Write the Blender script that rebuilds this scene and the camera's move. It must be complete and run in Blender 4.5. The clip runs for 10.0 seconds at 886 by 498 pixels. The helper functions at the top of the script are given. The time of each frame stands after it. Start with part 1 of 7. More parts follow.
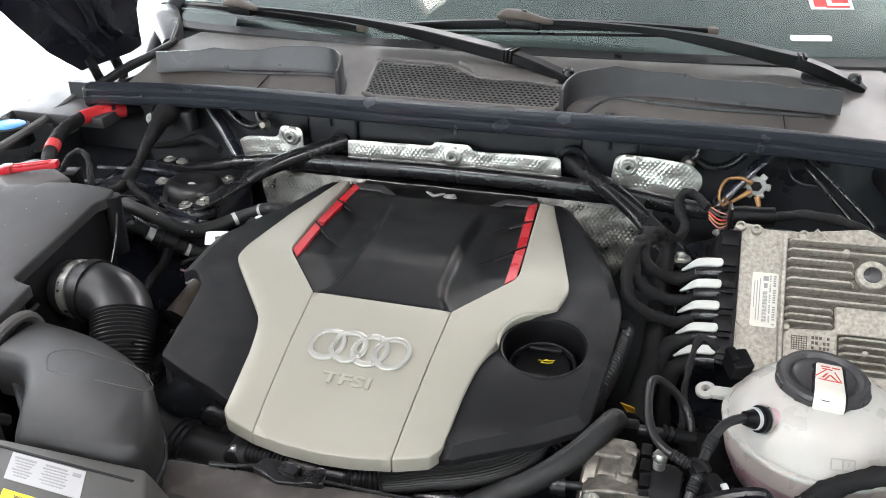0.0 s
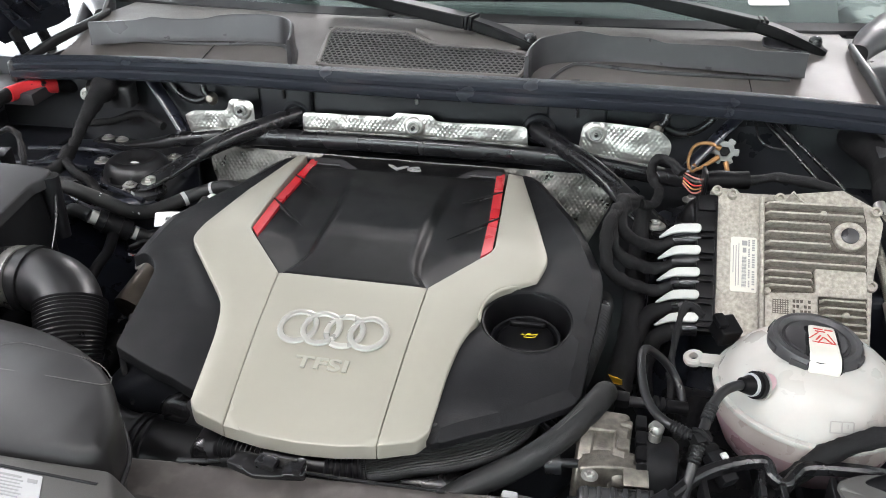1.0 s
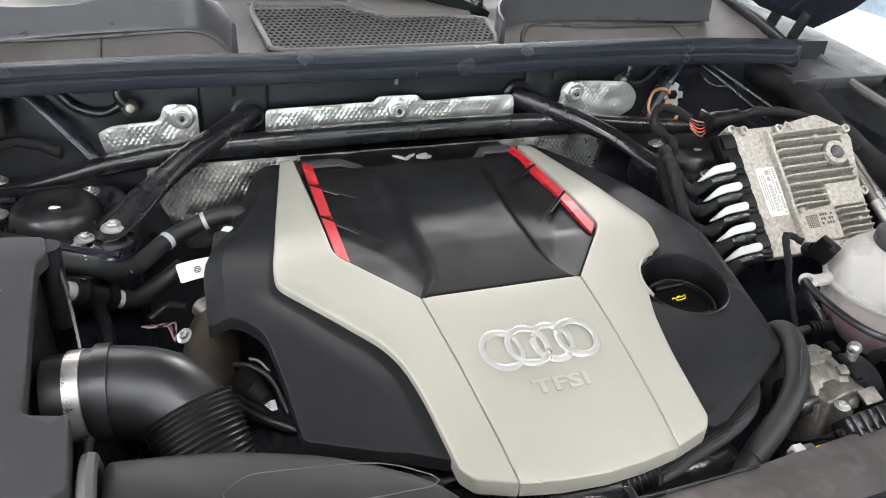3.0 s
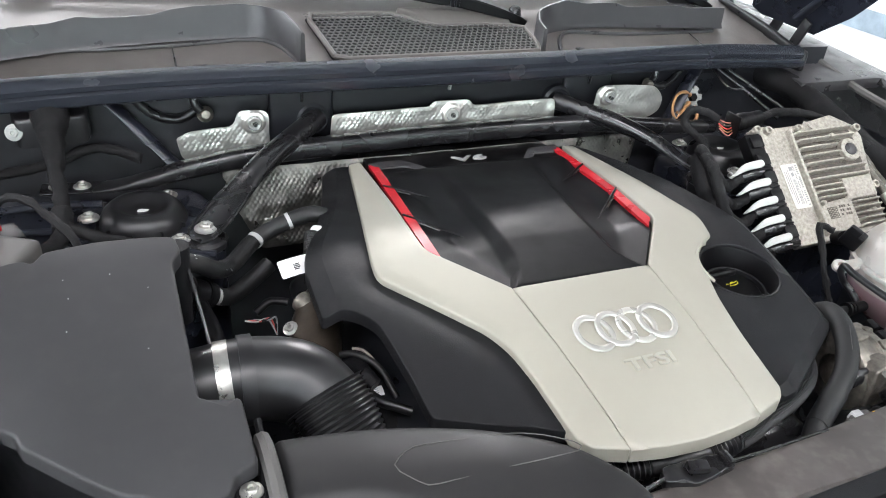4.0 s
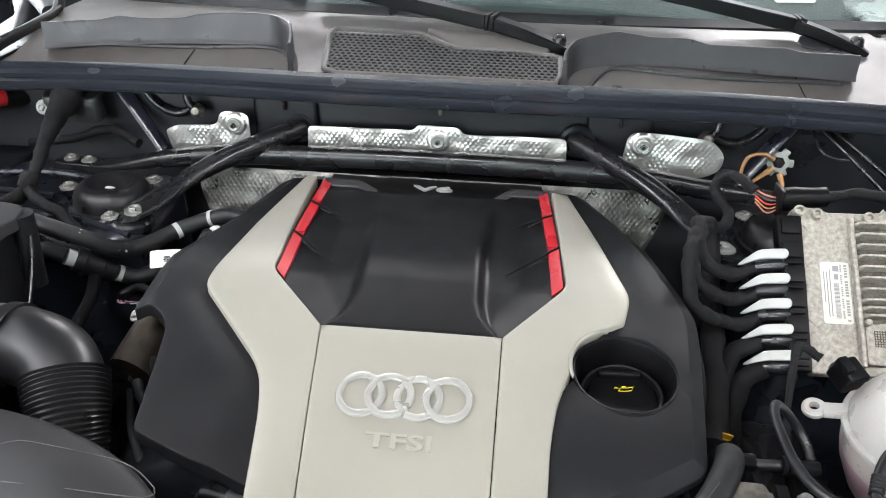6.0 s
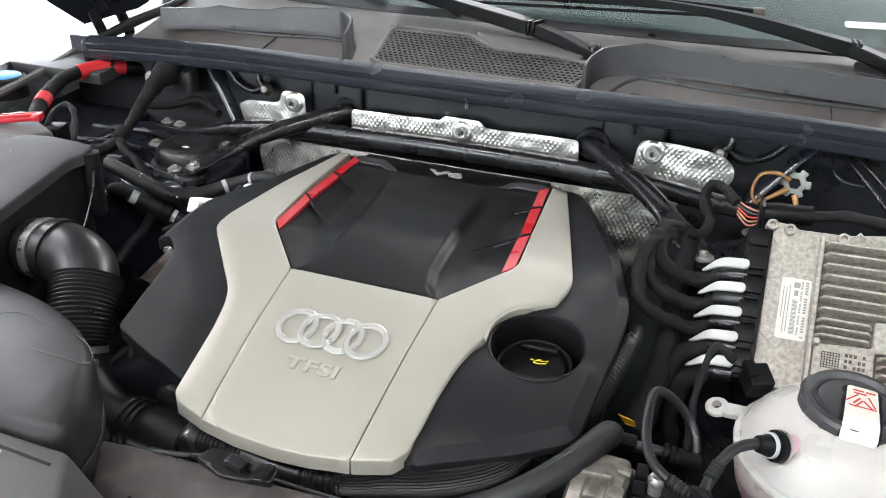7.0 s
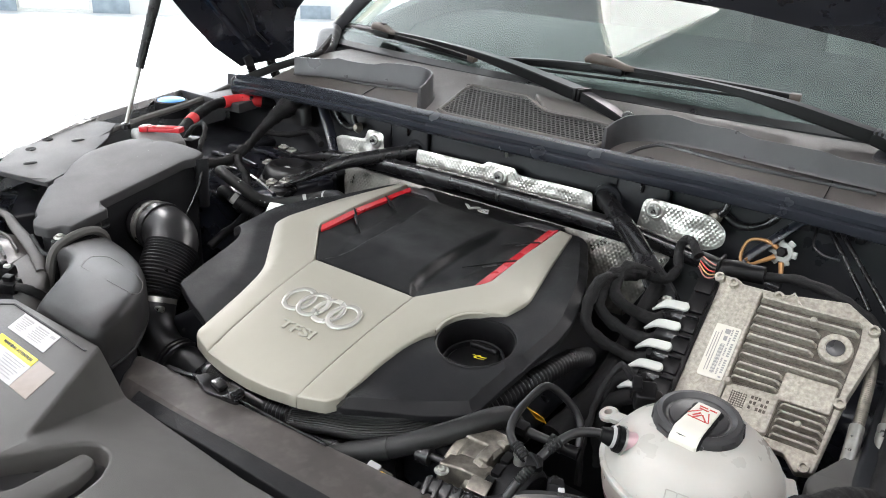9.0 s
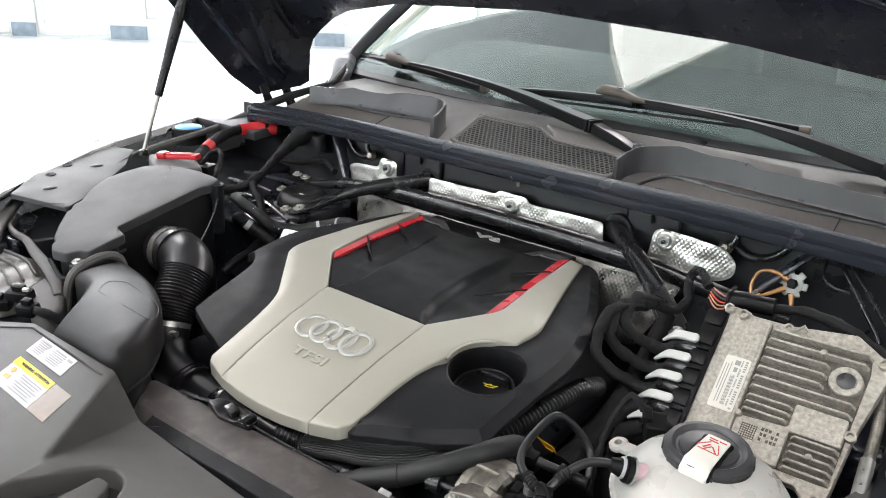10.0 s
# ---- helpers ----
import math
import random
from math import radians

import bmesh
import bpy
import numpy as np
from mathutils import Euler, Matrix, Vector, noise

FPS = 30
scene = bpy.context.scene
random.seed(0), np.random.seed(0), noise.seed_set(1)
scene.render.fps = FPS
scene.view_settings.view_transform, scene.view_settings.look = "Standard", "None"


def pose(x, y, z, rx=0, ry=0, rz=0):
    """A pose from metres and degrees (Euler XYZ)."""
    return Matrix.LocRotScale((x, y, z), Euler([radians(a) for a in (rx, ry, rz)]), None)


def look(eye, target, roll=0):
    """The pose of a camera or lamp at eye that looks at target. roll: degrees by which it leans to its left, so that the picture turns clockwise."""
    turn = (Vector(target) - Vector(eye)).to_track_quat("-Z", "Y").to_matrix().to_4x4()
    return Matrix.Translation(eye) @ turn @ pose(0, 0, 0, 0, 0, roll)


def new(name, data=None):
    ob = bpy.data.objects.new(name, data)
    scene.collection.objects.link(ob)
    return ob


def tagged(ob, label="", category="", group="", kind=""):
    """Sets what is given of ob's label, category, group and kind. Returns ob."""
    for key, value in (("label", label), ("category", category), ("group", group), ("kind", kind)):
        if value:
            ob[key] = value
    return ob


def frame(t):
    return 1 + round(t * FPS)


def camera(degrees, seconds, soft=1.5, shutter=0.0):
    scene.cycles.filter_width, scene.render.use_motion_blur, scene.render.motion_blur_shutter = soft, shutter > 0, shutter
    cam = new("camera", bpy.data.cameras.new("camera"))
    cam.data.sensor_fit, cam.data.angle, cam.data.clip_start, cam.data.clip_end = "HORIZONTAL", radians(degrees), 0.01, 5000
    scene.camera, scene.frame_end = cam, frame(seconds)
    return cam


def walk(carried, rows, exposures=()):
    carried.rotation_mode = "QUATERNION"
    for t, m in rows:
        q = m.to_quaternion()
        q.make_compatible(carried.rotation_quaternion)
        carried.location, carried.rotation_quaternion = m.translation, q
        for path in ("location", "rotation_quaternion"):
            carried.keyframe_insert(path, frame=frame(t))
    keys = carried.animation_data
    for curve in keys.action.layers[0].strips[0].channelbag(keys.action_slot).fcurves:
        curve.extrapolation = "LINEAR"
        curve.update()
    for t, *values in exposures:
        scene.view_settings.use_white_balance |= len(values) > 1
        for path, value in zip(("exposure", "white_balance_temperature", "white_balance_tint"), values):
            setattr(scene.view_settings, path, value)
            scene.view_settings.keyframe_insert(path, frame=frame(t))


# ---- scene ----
cam = camera(59.6, 10.0, soft=0.95)
PATH = [
    (0, (0.2888, -1.1493, 1.4284), (-0.2056, 0.5541, 0.5044), -0.51),
    (0.5, (0.2900, -1.1398, 1.4149), (-0.1672, 0.5642, 0.4732), -0.41),
    (1, (0.2401, -1.1250, 1.3992), (-0.0931, 0.5942, 0.4330), 0.21),
    (1.5, (0.1154, -1.1068, 1.3818), (-0.0165, 0.6319, 0.4020), 1.28),
    (2, (-0.0035, -1.0662, 1.3631), (0.0931, 0.6646, 0.3657), 1.91),
    (3.5, (-0.4043, -0.9892, 1.3821), (0.3317, 0.5675, 0.3647), 5.10),
    (4, (-0.4461, -1.0007, 1.3884), (0.2952, 0.5587, 0.3789), 5.25),
    (4.5, (-0.4279, -1.0115, 1.3900), (0.2079, 0.5988, 0.3886), 4.70),
    (5, (-0.2384, -1.0066, 1.3798), (0.1596, 0.6857, 0.3910), 3.38),
    (5.5, (-0.0639, -0.9974, 1.3800), (0.0677, 0.7352, 0.3896), 2.32),
    (7, (0.3132, -1.0625, 1.3773), (-0.2647, 0.6026, 0.4321), 1.66),
    (7.5, (0.4207, -1.0329, 1.3804), (-0.3218, 0.5768, 0.4546), 2.05),
    (8, (0.4976, -1.0591, 1.3785), (-0.3769, 0.5032, 0.4875), 2.33),
    (8.5, (0.5848, -1.1055, 1.3823), (-0.4043, 0.4127, 0.5357), 2.45),
    (9, (0.6087, -1.1188, 1.4006), (-0.4306, 0.3914, 0.6010), 2.98),
    (9.5, (0.6137, -1.1221, 1.4068), (-0.4527, 0.3883, 0.6443), 3.18),
    (10, (0.6117, -1.1276, 1.4084), (-0.4660, 0.3860, 0.6684), 3.20),
]
walk(cam, [(t, look(eye, target, roll)) for t, eye, target, roll in PATH], exposures=((0, 0.30, 6420, 15), (2, 0.42, 6420, 15), (3.5, 0.54, 6320, 15), (4.5, 0.54, 6300, 15), (5.5, 0.47, 6320, 15), (7, 0.40, 6360, 15), (8, 0.32, 6400, 15), (10, 0.18, 6520, 15)))

# ---- light ----
world = bpy.data.worlds.new("daylight")
scene.world = world
world.use_nodes = True
wn = world.node_tree
sky = wn.nodes.new("ShaderNodeTexSky")
sky.sky_type, sky.sun_disc, sky.sun_elevation, sky.sun_rotation = "NISHITA", False, radians(40), radians(300)
wn.links.new(sky.outputs[0], wn.nodes["Background"].inputs[0])
wn.nodes["Background"].inputs[1].default_value = 0.12


def area_lamp(name, place, target, sx, sy, watts, colour):
    data = bpy.data.lights.new(name, "AREA")
    data.shape, data.size, data.size_y, data.energy, data.color = "RECTANGLE", sx, sy, watts, colour
    ob = new(name, data)
    ob.matrix_world = look(place, target)
    return ob


COOL, NEUTRAL = (0.93, 0.97, 1.0), (1.0, 0.98, 0.95)
# daylight through the shop windows of the slanting wall, and added fill from the unseen wall in front of the car
area_lamp("window_daylight", (-8.2, 4.9, 2.0), (-7.2, 3.9, 1.95), 8.0, 3.4, 650, COOL)
area_lamp("window_daylight", (-5.5, -7.8, 2.2), (-5.3, 0, 1.8), 8.0, 3.4, 330, COOL)
LAMPS = ((-3.6, -2.4, 90), (-0.6, -2.4, 45), (-5.2, 1.4, 130), (-1.2, 5.2, 130), (2.6, 4.6, 220), (2.8, -2.4, 50))
for lx, ly, watts in LAMPS:
    area_lamp("ceiling_lamp", (lx, ly, 3.86), (lx, ly + 0.001, 0), 1.5, 0.6, watts, NEUTRAL)

from mathutils import geometry

# ---- materials ----
def mat(name, base, rough=0.5, metal=0.0, vary=0.25, vscale=9.0, grain=0.0, gscale=900.0, dust=0.0, coat=0.0, rvar=0.12, spec=0.5):
    """A surface with broad and fine variation of colour and gloss, fine relief and a little dust."""
    m = bpy.data.materials.new(name)
    m.use_nodes = True
    nt = m.node_tree
    b = nt.nodes["Principled BSDF"]
    tc = nt.nodes.new("ShaderNodeTexCoord")

    def noise_at(scale, detail=4.0):
        n = nt.nodes.new("ShaderNodeTexNoise")
        n.inputs["Scale"].default_value, n.inputs["Detail"].default_value = scale, detail
        nt.links.new(tc.outputs["Object"], n.inputs["Vector"])
        return n.outputs["Fac"]

    def ramp(src, lo, hi, a=0.3, z=0.7):
        r = nt.nodes.new("ShaderNodeMapRange")
        nt.links.new(src, r.inputs[0])
        for i, v in enumerate((a, z, lo, hi)):
            r.inputs[i + 1].default_value = v
        return r.outputs[0]

    def mix(fac, a, c):
        n = nt.nodes.new("ShaderNodeMix")
        n.data_type = "RGBA"
        if isinstance(fac, float):
            n.inputs[0].default_value = fac
        else:
            nt.links.new(fac, n.inputs[0])
        for i, v in ((6, a), (7, c)):
            if isinstance(v, tuple):
                n.inputs[i].default_value = (*v, 1)
            else:
                nt.links.new(v, n.inputs[i])
        return n.outputs[2]

    broad, fine = noise_at(vscale), noise_at(vscale * 14)
    dark = tuple(c * (1 - vary) for c in base)
    lite = tuple(min(1, c * (1 + vary)) for c in base)
    col = mix(ramp(broad, 0, 1), dark, lite)
    col = mix(ramp(fine, 0, 0.35), col, tuple(c * (1 - vary * 0.8) for c in base))
    if dust:
        speck = noise_at(vscale * 5, 8.0)
        col = mix(ramp(speck, 0, dust, 0.5, 0.75), col, (0.30, 0.28, 0.25))
    nt.links.new(col, b.inputs["Base Color"])
    nt.links.new(ramp(noise_at(vscale * 2.2), max(0.02, rough - rvar), min(1, rough + rvar)), b.inputs["Roughness"])
    b.inputs["Metallic"].default_value = metal
    b.inputs["Specular IOR Level"].default_value = spec
    b.inputs["Coat Weight"].default_value = coat
    if grain:
        bp = nt.nodes.new("ShaderNodeBump")
        bp.inputs["Strength"].default_value, bp.inputs["Distance"].default_value = grain, 0.0006
        nt.links.new(noise_at(gscale, 2.0), bp.inputs["Height"])
        nt.links.new(bp.outputs[0], b.inputs["Normal"])
    return m


BLACK_COVER = mat("black_grained_plastic", (0.0085, 0.0088, 0.0100), 0.48, grain=0.5, gscale=1300, dust=0.010, spec=0.20)
BLACK_PAD = mat("black_satin_plastic", (0.0040, 0.0040, 0.0046), 0.44, grain=0.2, gscale=1500, dust=0.004, spec=0.17)
BLACK_GLOSS = mat("black_gloss_paint", (0.013, 0.015, 0.022), 0.28, vary=0.08, rvar=0.05, coat=0.5)
BLACK_METAL = mat("black_coated_steel", (0.010, 0.010, 0.011), 0.27, dust=0.01, spec=0.55)
BODY_DARK = mat("dark_body_paint", (0.011, 0.012, 0.015), 0.38, dust=0.006, spec=0.42)
GREY_PLASTIC = mat("grey_black_plastic", (0.082, 0.079, 0.076), 0.56, grain=0.45, gscale=1200, dust=0.03, spec=0.38, vary=0.09, rvar=0.05)
LID_PLASTIC = mat("airbox_plastic", (0.034, 0.034, 0.0355), 0.50, grain=0.12, gscale=1500, dust=0.015, spec=0.23, vary=0.10, rvar=0.05)
SCOOP_PLASTIC = mat("scoop_plastic", (0.0155, 0.0150, 0.0155), 0.48, grain=0.10, gscale=1500, dust=0.012, spec=0.32, vary=0.10, rvar=0.05)
COWL_PLASTIC = mat("cowl_plastic", (0.105, 0.094, 0.087), 0.47, grain=0.25, gscale=1000, dust=0.09, vary=0.14, vscale=5, rvar=0.09, spec=0.48)
RUBBER = mat("black_rubber", (0.010, 0.010, 0.011), 0.38, dust=0.012)
WIPER_BLACK = mat("wiper_black_paint", (0.0040, 0.0040, 0.0044), 0.34, vary=0.08, spec=0.22, rvar=0.04)
MOUNT = mat("brown_dusty_plastic", (0.085, 0.066, 0.053), 0.45, dust=0.06, vary=0.15)
WASHER = mat("pale_washer", (0.30, 0.31, 0.29), 0.4, metal=0.3, vary=0.12, vscale=60)
AGED = mat("aged_cast_alloy", (0.20, 0.184, 0.158), 0.40, metal=0.7, vary=0.4, vscale=120, grain=0.6, gscale=900, dust=0.10)
LETTER = mat("bright_letter_plastic", (0.36, 0.36, 0.35), 0.35, metal=0.2, vary=0.05)
EMBOSSED = mat("embossed_silver", (0.40, 0.392, 0.335), 0.36, metal=0.25, vary=0.04)
RUBBER_SEAL = mat("worn_rubber_seal", (0.021, 0.024, 0.031), 0.24, vary=0.06, vscale=9, spec=0.6, rvar=0.04)
HOSE = mat("matt_hose", (0.012, 0.0125, 0.013), 0.52, grain=0.4, gscale=1800, dust=0.03, spec=0.4)
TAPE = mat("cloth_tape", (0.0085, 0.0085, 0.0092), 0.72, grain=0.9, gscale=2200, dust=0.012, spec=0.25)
SILVER = mat("silver_paint", (0.348, 0.334, 0.281), 0.45, metal=0.2, vary=0.04, grain=0.1, gscale=2500, rvar=0.05)
BADGE = mat("badge_silver", (0.54, 0.53, 0.49), 0.25, metal=0.45, vary=0.03, rvar=0.04)
DUCT = mat("duct_plastic", (0.040, 0.039, 0.041), 0.36, grain=0.15, gscale=1200, dust=0.03, vary=0.12, spec=0.5)
PAINT = mat("dark_gloss_paint", (0.010, 0.0095, 0.0095), 0.30, dust=0.03, coat=0.4)
LEVER = mat("off_white_plastic", (0.49, 0.495, 0.47), 0.5, vary=0.08)
RED = mat("red_plastic", (0.46, 0.014, 0.022), 0.33, vary=0.10)
RED_TAPE = mat("red_tape", (0.55, 0.02, 0.025), 0.5, vary=0.2)
CHROME = mat("zinc_steel", (0.50, 0.49, 0.46), 0.36, metal=0.85, vary=0.2, vscale=60)
ALU = mat("cast_aluminium", (0.385, 0.358, 0.308), 0.52, metal=0.3, vary=0.36, vscale=230, grain=1.0, gscale=900, dust=0.3, rvar=0.15)
ALU_BARE = mat("machined_aluminium", (0.38, 0.352, 0.305), 0.42, metal=0.5, vary=0.18, vscale=300, grain=0.3, gscale=900)
ALU_DARK = mat("shaded_grimy_aluminium", (0.085, 0.072, 0.058), 0.62, metal=0.2, vary=0.5, vscale=160, grain=0.9, gscale=900, dust=0.25)
FOIL = mat("aluminium_foil", (0.72, 0.705, 0.665), 0.34, metal=0.90, vary=0.12, vscale=30, rvar=0.06)
FOIL_DULL = mat("dark_foil", (0.125, 0.120, 0.110), 0.36, metal=0.92, vary=0.5, vscale=22)
WHITE_PLASTIC = mat("white_plastic", (0.72, 0.72, 0.70), 0.45, vary=0.08)
LABEL = mat("white_label", (0.74, 0.74, 0.73), 0.45, vary=0.04)
LABEL_GREY = mat("grey_label", (0.42, 0.42, 0.425), 0.45, vary=0.06)
LABEL_INK = mat("label_ink", (0.05, 0.05, 0.05), 0.6)
LABEL_FAINT = mat("faint_label_ink", (0.30, 0.30, 0.30), 0.6)
LABEL_BARE = mat("bare_label_patch", (0.30, 0.25, 0.22), 0.5)
YELLOW = mat("yellow_print", (0.85, 0.70, 0.02), 0.5, vary=0.08)
YELLOW_TAG = mat("yellow_plastic", (0.75, 0.42, 0.02), 0.45)
ORANGE = mat("orange_plastic", (0.75, 0.30, 0.03), 0.5)
CREAM = mat("cream_label", (0.62, 0.605, 0.54), 0.45, vary=0.05)
RED_INK = mat("red_ink", (0.60, 0.06, 0.05), 0.5)
BLUE = mat("blue_plastic", (0.03, 0.22, 0.55), 0.35)
COPPER = mat("copper_lug", (0.50, 0.27, 0.12), 0.4, metal=0.7)
PINK_WIRE = mat("pink_wire", (0.42, 0.15, 0.12), 0.5)
FLOOR = mat("pale_floor_paint", (0.54, 0.56, 0.575), 0.22, vary=0.05, vscale=1.2, rvar=0.06)
CEILING = mat("white_ceiling_paint", (0.86, 0.87, 0.87), 0.7, vary=0.04, vscale=1.5)
WALL = mat("white_wall_paint", (0.52, 0.54, 0.53), 0.7, vary=0.04, vscale=1.5)
SKIRTING = mat("blue_grey_skirting", (0.20, 0.25, 0.29), 0.5)
STRIP = mat("dusty_black_plastic", (0.066, 0.058, 0.055), 0.40, dust=0.16, vary=0.40, vscale=11, grain=0.12, spec=0.5)
DASH = mat("dashboard", (0.035, 0.038, 0.042), 0.6, vary=0.12)
SEAT = mat("grey_seat", (0.16, 0.17, 0.17), 0.7)


def glass(name, tint, rough=0.02):
    m = bpy.data.materials.new(name)
    m.use_nodes = True
    b = m.node_tree.nodes["Principled BSDF"]
    b.inputs["Base Color"].default_value = (*tint, 1)
    b.inputs["Roughness"].default_value = rough
    b.inputs["Transmission Weight"].default_value = 1
    b.inputs["IOR"].default_value = 1.45
    return m


GLASS = glass("tinted_glass", (0.72, 0.86, 0.80))
TANK = mat("milky_plastic", (0.44, 0.425, 0.395), 0.34, vary=0.06, vscale=14)
tb = TANK.node_tree.nodes["Principled BSDF"]
tb.inputs["Subsurface Weight"].default_value = 0.5
tb.inputs["Subsurface Radius"].default_value = (0.03, 0.022, 0.02)
tb.inputs["Subsurface Scale"].default_value = 0.5
TANK_PRINT = mat("moulded_tank_print", (0.36, 0.345, 0.32), 0.4, vary=0.06)
TANK_WARM = mat("milky_plastic_by_coolant", (0.40, 0.352, 0.325), 0.34, vary=0.10, vscale=20)
COOLANT = mat("pink_coolant_plastic", (0.36, 0.245, 0.262), 0.32, vary=0.15)
cb = COOLANT.node_tree.nodes["Principled BSDF"]
cb.inputs["Subsurface Weight"].default_value = 0.4
cb.inputs["Subsurface Radius"].default_value = (0.03, 0.018, 0.018)
cb.inputs["Subsurface Scale"].default_value = 0.4


def glow(name, colour, strength):
    m = bpy.data.materials.new(name)
    m.use_nodes = True
    b = m.node_tree.nodes["Principled BSDF"]
    b.inputs["Base Color"].default_value = (0.8, 0.8, 0.8, 1)
    b.inputs["Emission Color"].default_value = (*colour, 1)
    b.inputs["Emission Strength"].default_value = strength
    return m


LAMP_GLOW = glow("lamp_diffuser", (1, 0.98, 0.95), 6)
PATCH_GLOW = glow("added_glow_patch", (1, 0.97, 0.92), 5.0)
SKY_GLOW = glow("bright_outdoors", (0.93, 0.97, 1.0), 2.2)


# ---- building blocks ----
def thing(name, x, y, z, label, category, group="", kind=""):
    e = new(name)
    e.empty_display_size = 0.05
    e.matrix_world = pose(x, y, z)
    return tagged(e, label, category, group, kind)


def wrinkle(bm, amount=0.0024, scale=85.0):
    """Uneven wraps of cloth tape."""
    bm.normal_update()
    moved = [(v, v.normal * amount * (noise.noise(v.co * scale) + 0.6 * noise.noise(v.co * scale * 2.7))) for v in bm.verts]
    for v, d in moved:
        v.co += d


def part(name, bm, material, parent=None, label="", sharp=38):
    """Links a bmesh, given in world coordinates, as one mesh under parent."""
    if material is TAPE:
        wrinkle(bm)
    for e in bm.edges:
        e.smooth = len(e.link_faces) == 2 and e.calc_face_angle(0) < radians(sharp)
    for f in bm.faces:
        f.smooth = True
    me = bpy.data.meshes.new(name)
    bm.to_mesh(me)
    bm.free()
    me.materials.append(material)
    ob = new(name, me)
    if parent is not None:
        ob.parent = parent
        base = parent.matrix_basis.translation.copy()
        if parent.parent is not None:
            base = base + parent.parent.matrix_basis.translation
        me.transform(Matrix.Translation(-base))
    if label:
        ob["label"] = label
    return ob


def solo(name, bm, material, label, category, kind="", group="", sharp=38):
    return tagged(part(name, bm, material, None, "", sharp), label, category, group, kind)


def bevel(bm, width, segs=2, angle=35):
    es = [e for e in bm.edges if len(e.link_faces) == 2 and e.calc_face_angle(0) > radians(angle)]
    bmesh.ops.bevel(bm, geom=es, offset=width, segments=segs, affect="EDGES", profile=0.6)
    return bm


def block(sx, sy, sz, m=Matrix(), r=0.002, segs=2):
    bm = bmesh.new()
    bmesh.ops.create_cube(bm, size=1, matrix=Matrix.Diagonal((sx, sy, sz, 1)))
    if r:
        bevel(bm, r, segs)
    bm.transform(m)
    return bm


def join(*bms):
    out = bmesh.new()
    for b in bms:
        me = bpy.data.meshes.new("tmp")
        b.to_mesh(me)
        b.free()
        out.from_mesh(me)
        bpy.data.meshes.remove(me)
    return out


def turned(profile, m=Matrix(), n=28):
    """A body of revolution about z from (radius, height) pairs."""
    bm = bmesh.new()
    rings = []
    for r, z in profile:
        if r < 1e-5:
            rings.append([bm.verts.new((0, 0, z))])
        else:
            rings.append([bm.verts.new((r * math.cos(2 * math.pi * i / n), r * math.sin(2 * math.pi * i / n), z)) for i in range(n)])
    for a, b in zip(rings, rings[1:]):
        for i in range(n):
            j = (i + 1) % n
            if len(a) == 1 and len(b) == 1:
                continue
            if len(a) == 1:
                bm.faces.new((a[0], b[i], b[j]))
            elif len(b) == 1:
                bm.faces.new((a[i], b[0], a[j]))
            else:
                bm.faces.new((a[i], b[i], b[j], a[j]))
    bmesh.ops.recalc_face_normals(bm, faces=bm.faces[:])
    bm.transform(m)
    return bm


def smooth_line(pts, k=8):
    p = [Vector(q) for q in pts]
    if len(p) < 3:
        return [p[0].lerp(p[1], i / k) for i in range(k + 1)]
    p = [2 * p[0] - p[1]] + p + [2 * p[-1] - p[-2]]
    out = []
    for i in range(1, len(p) - 2):
        a, b, c, d = p[i - 1:i + 3]
        for s in range(k):
            t = s / k
            out.append(0.5 * (2 * b + (c - a) * t + (2 * a - 5 * b + 4 * c - d) * t * t + (3 * b - a - 3 * c + d) * t ** 3))
    out.append(p[-2])
    return out


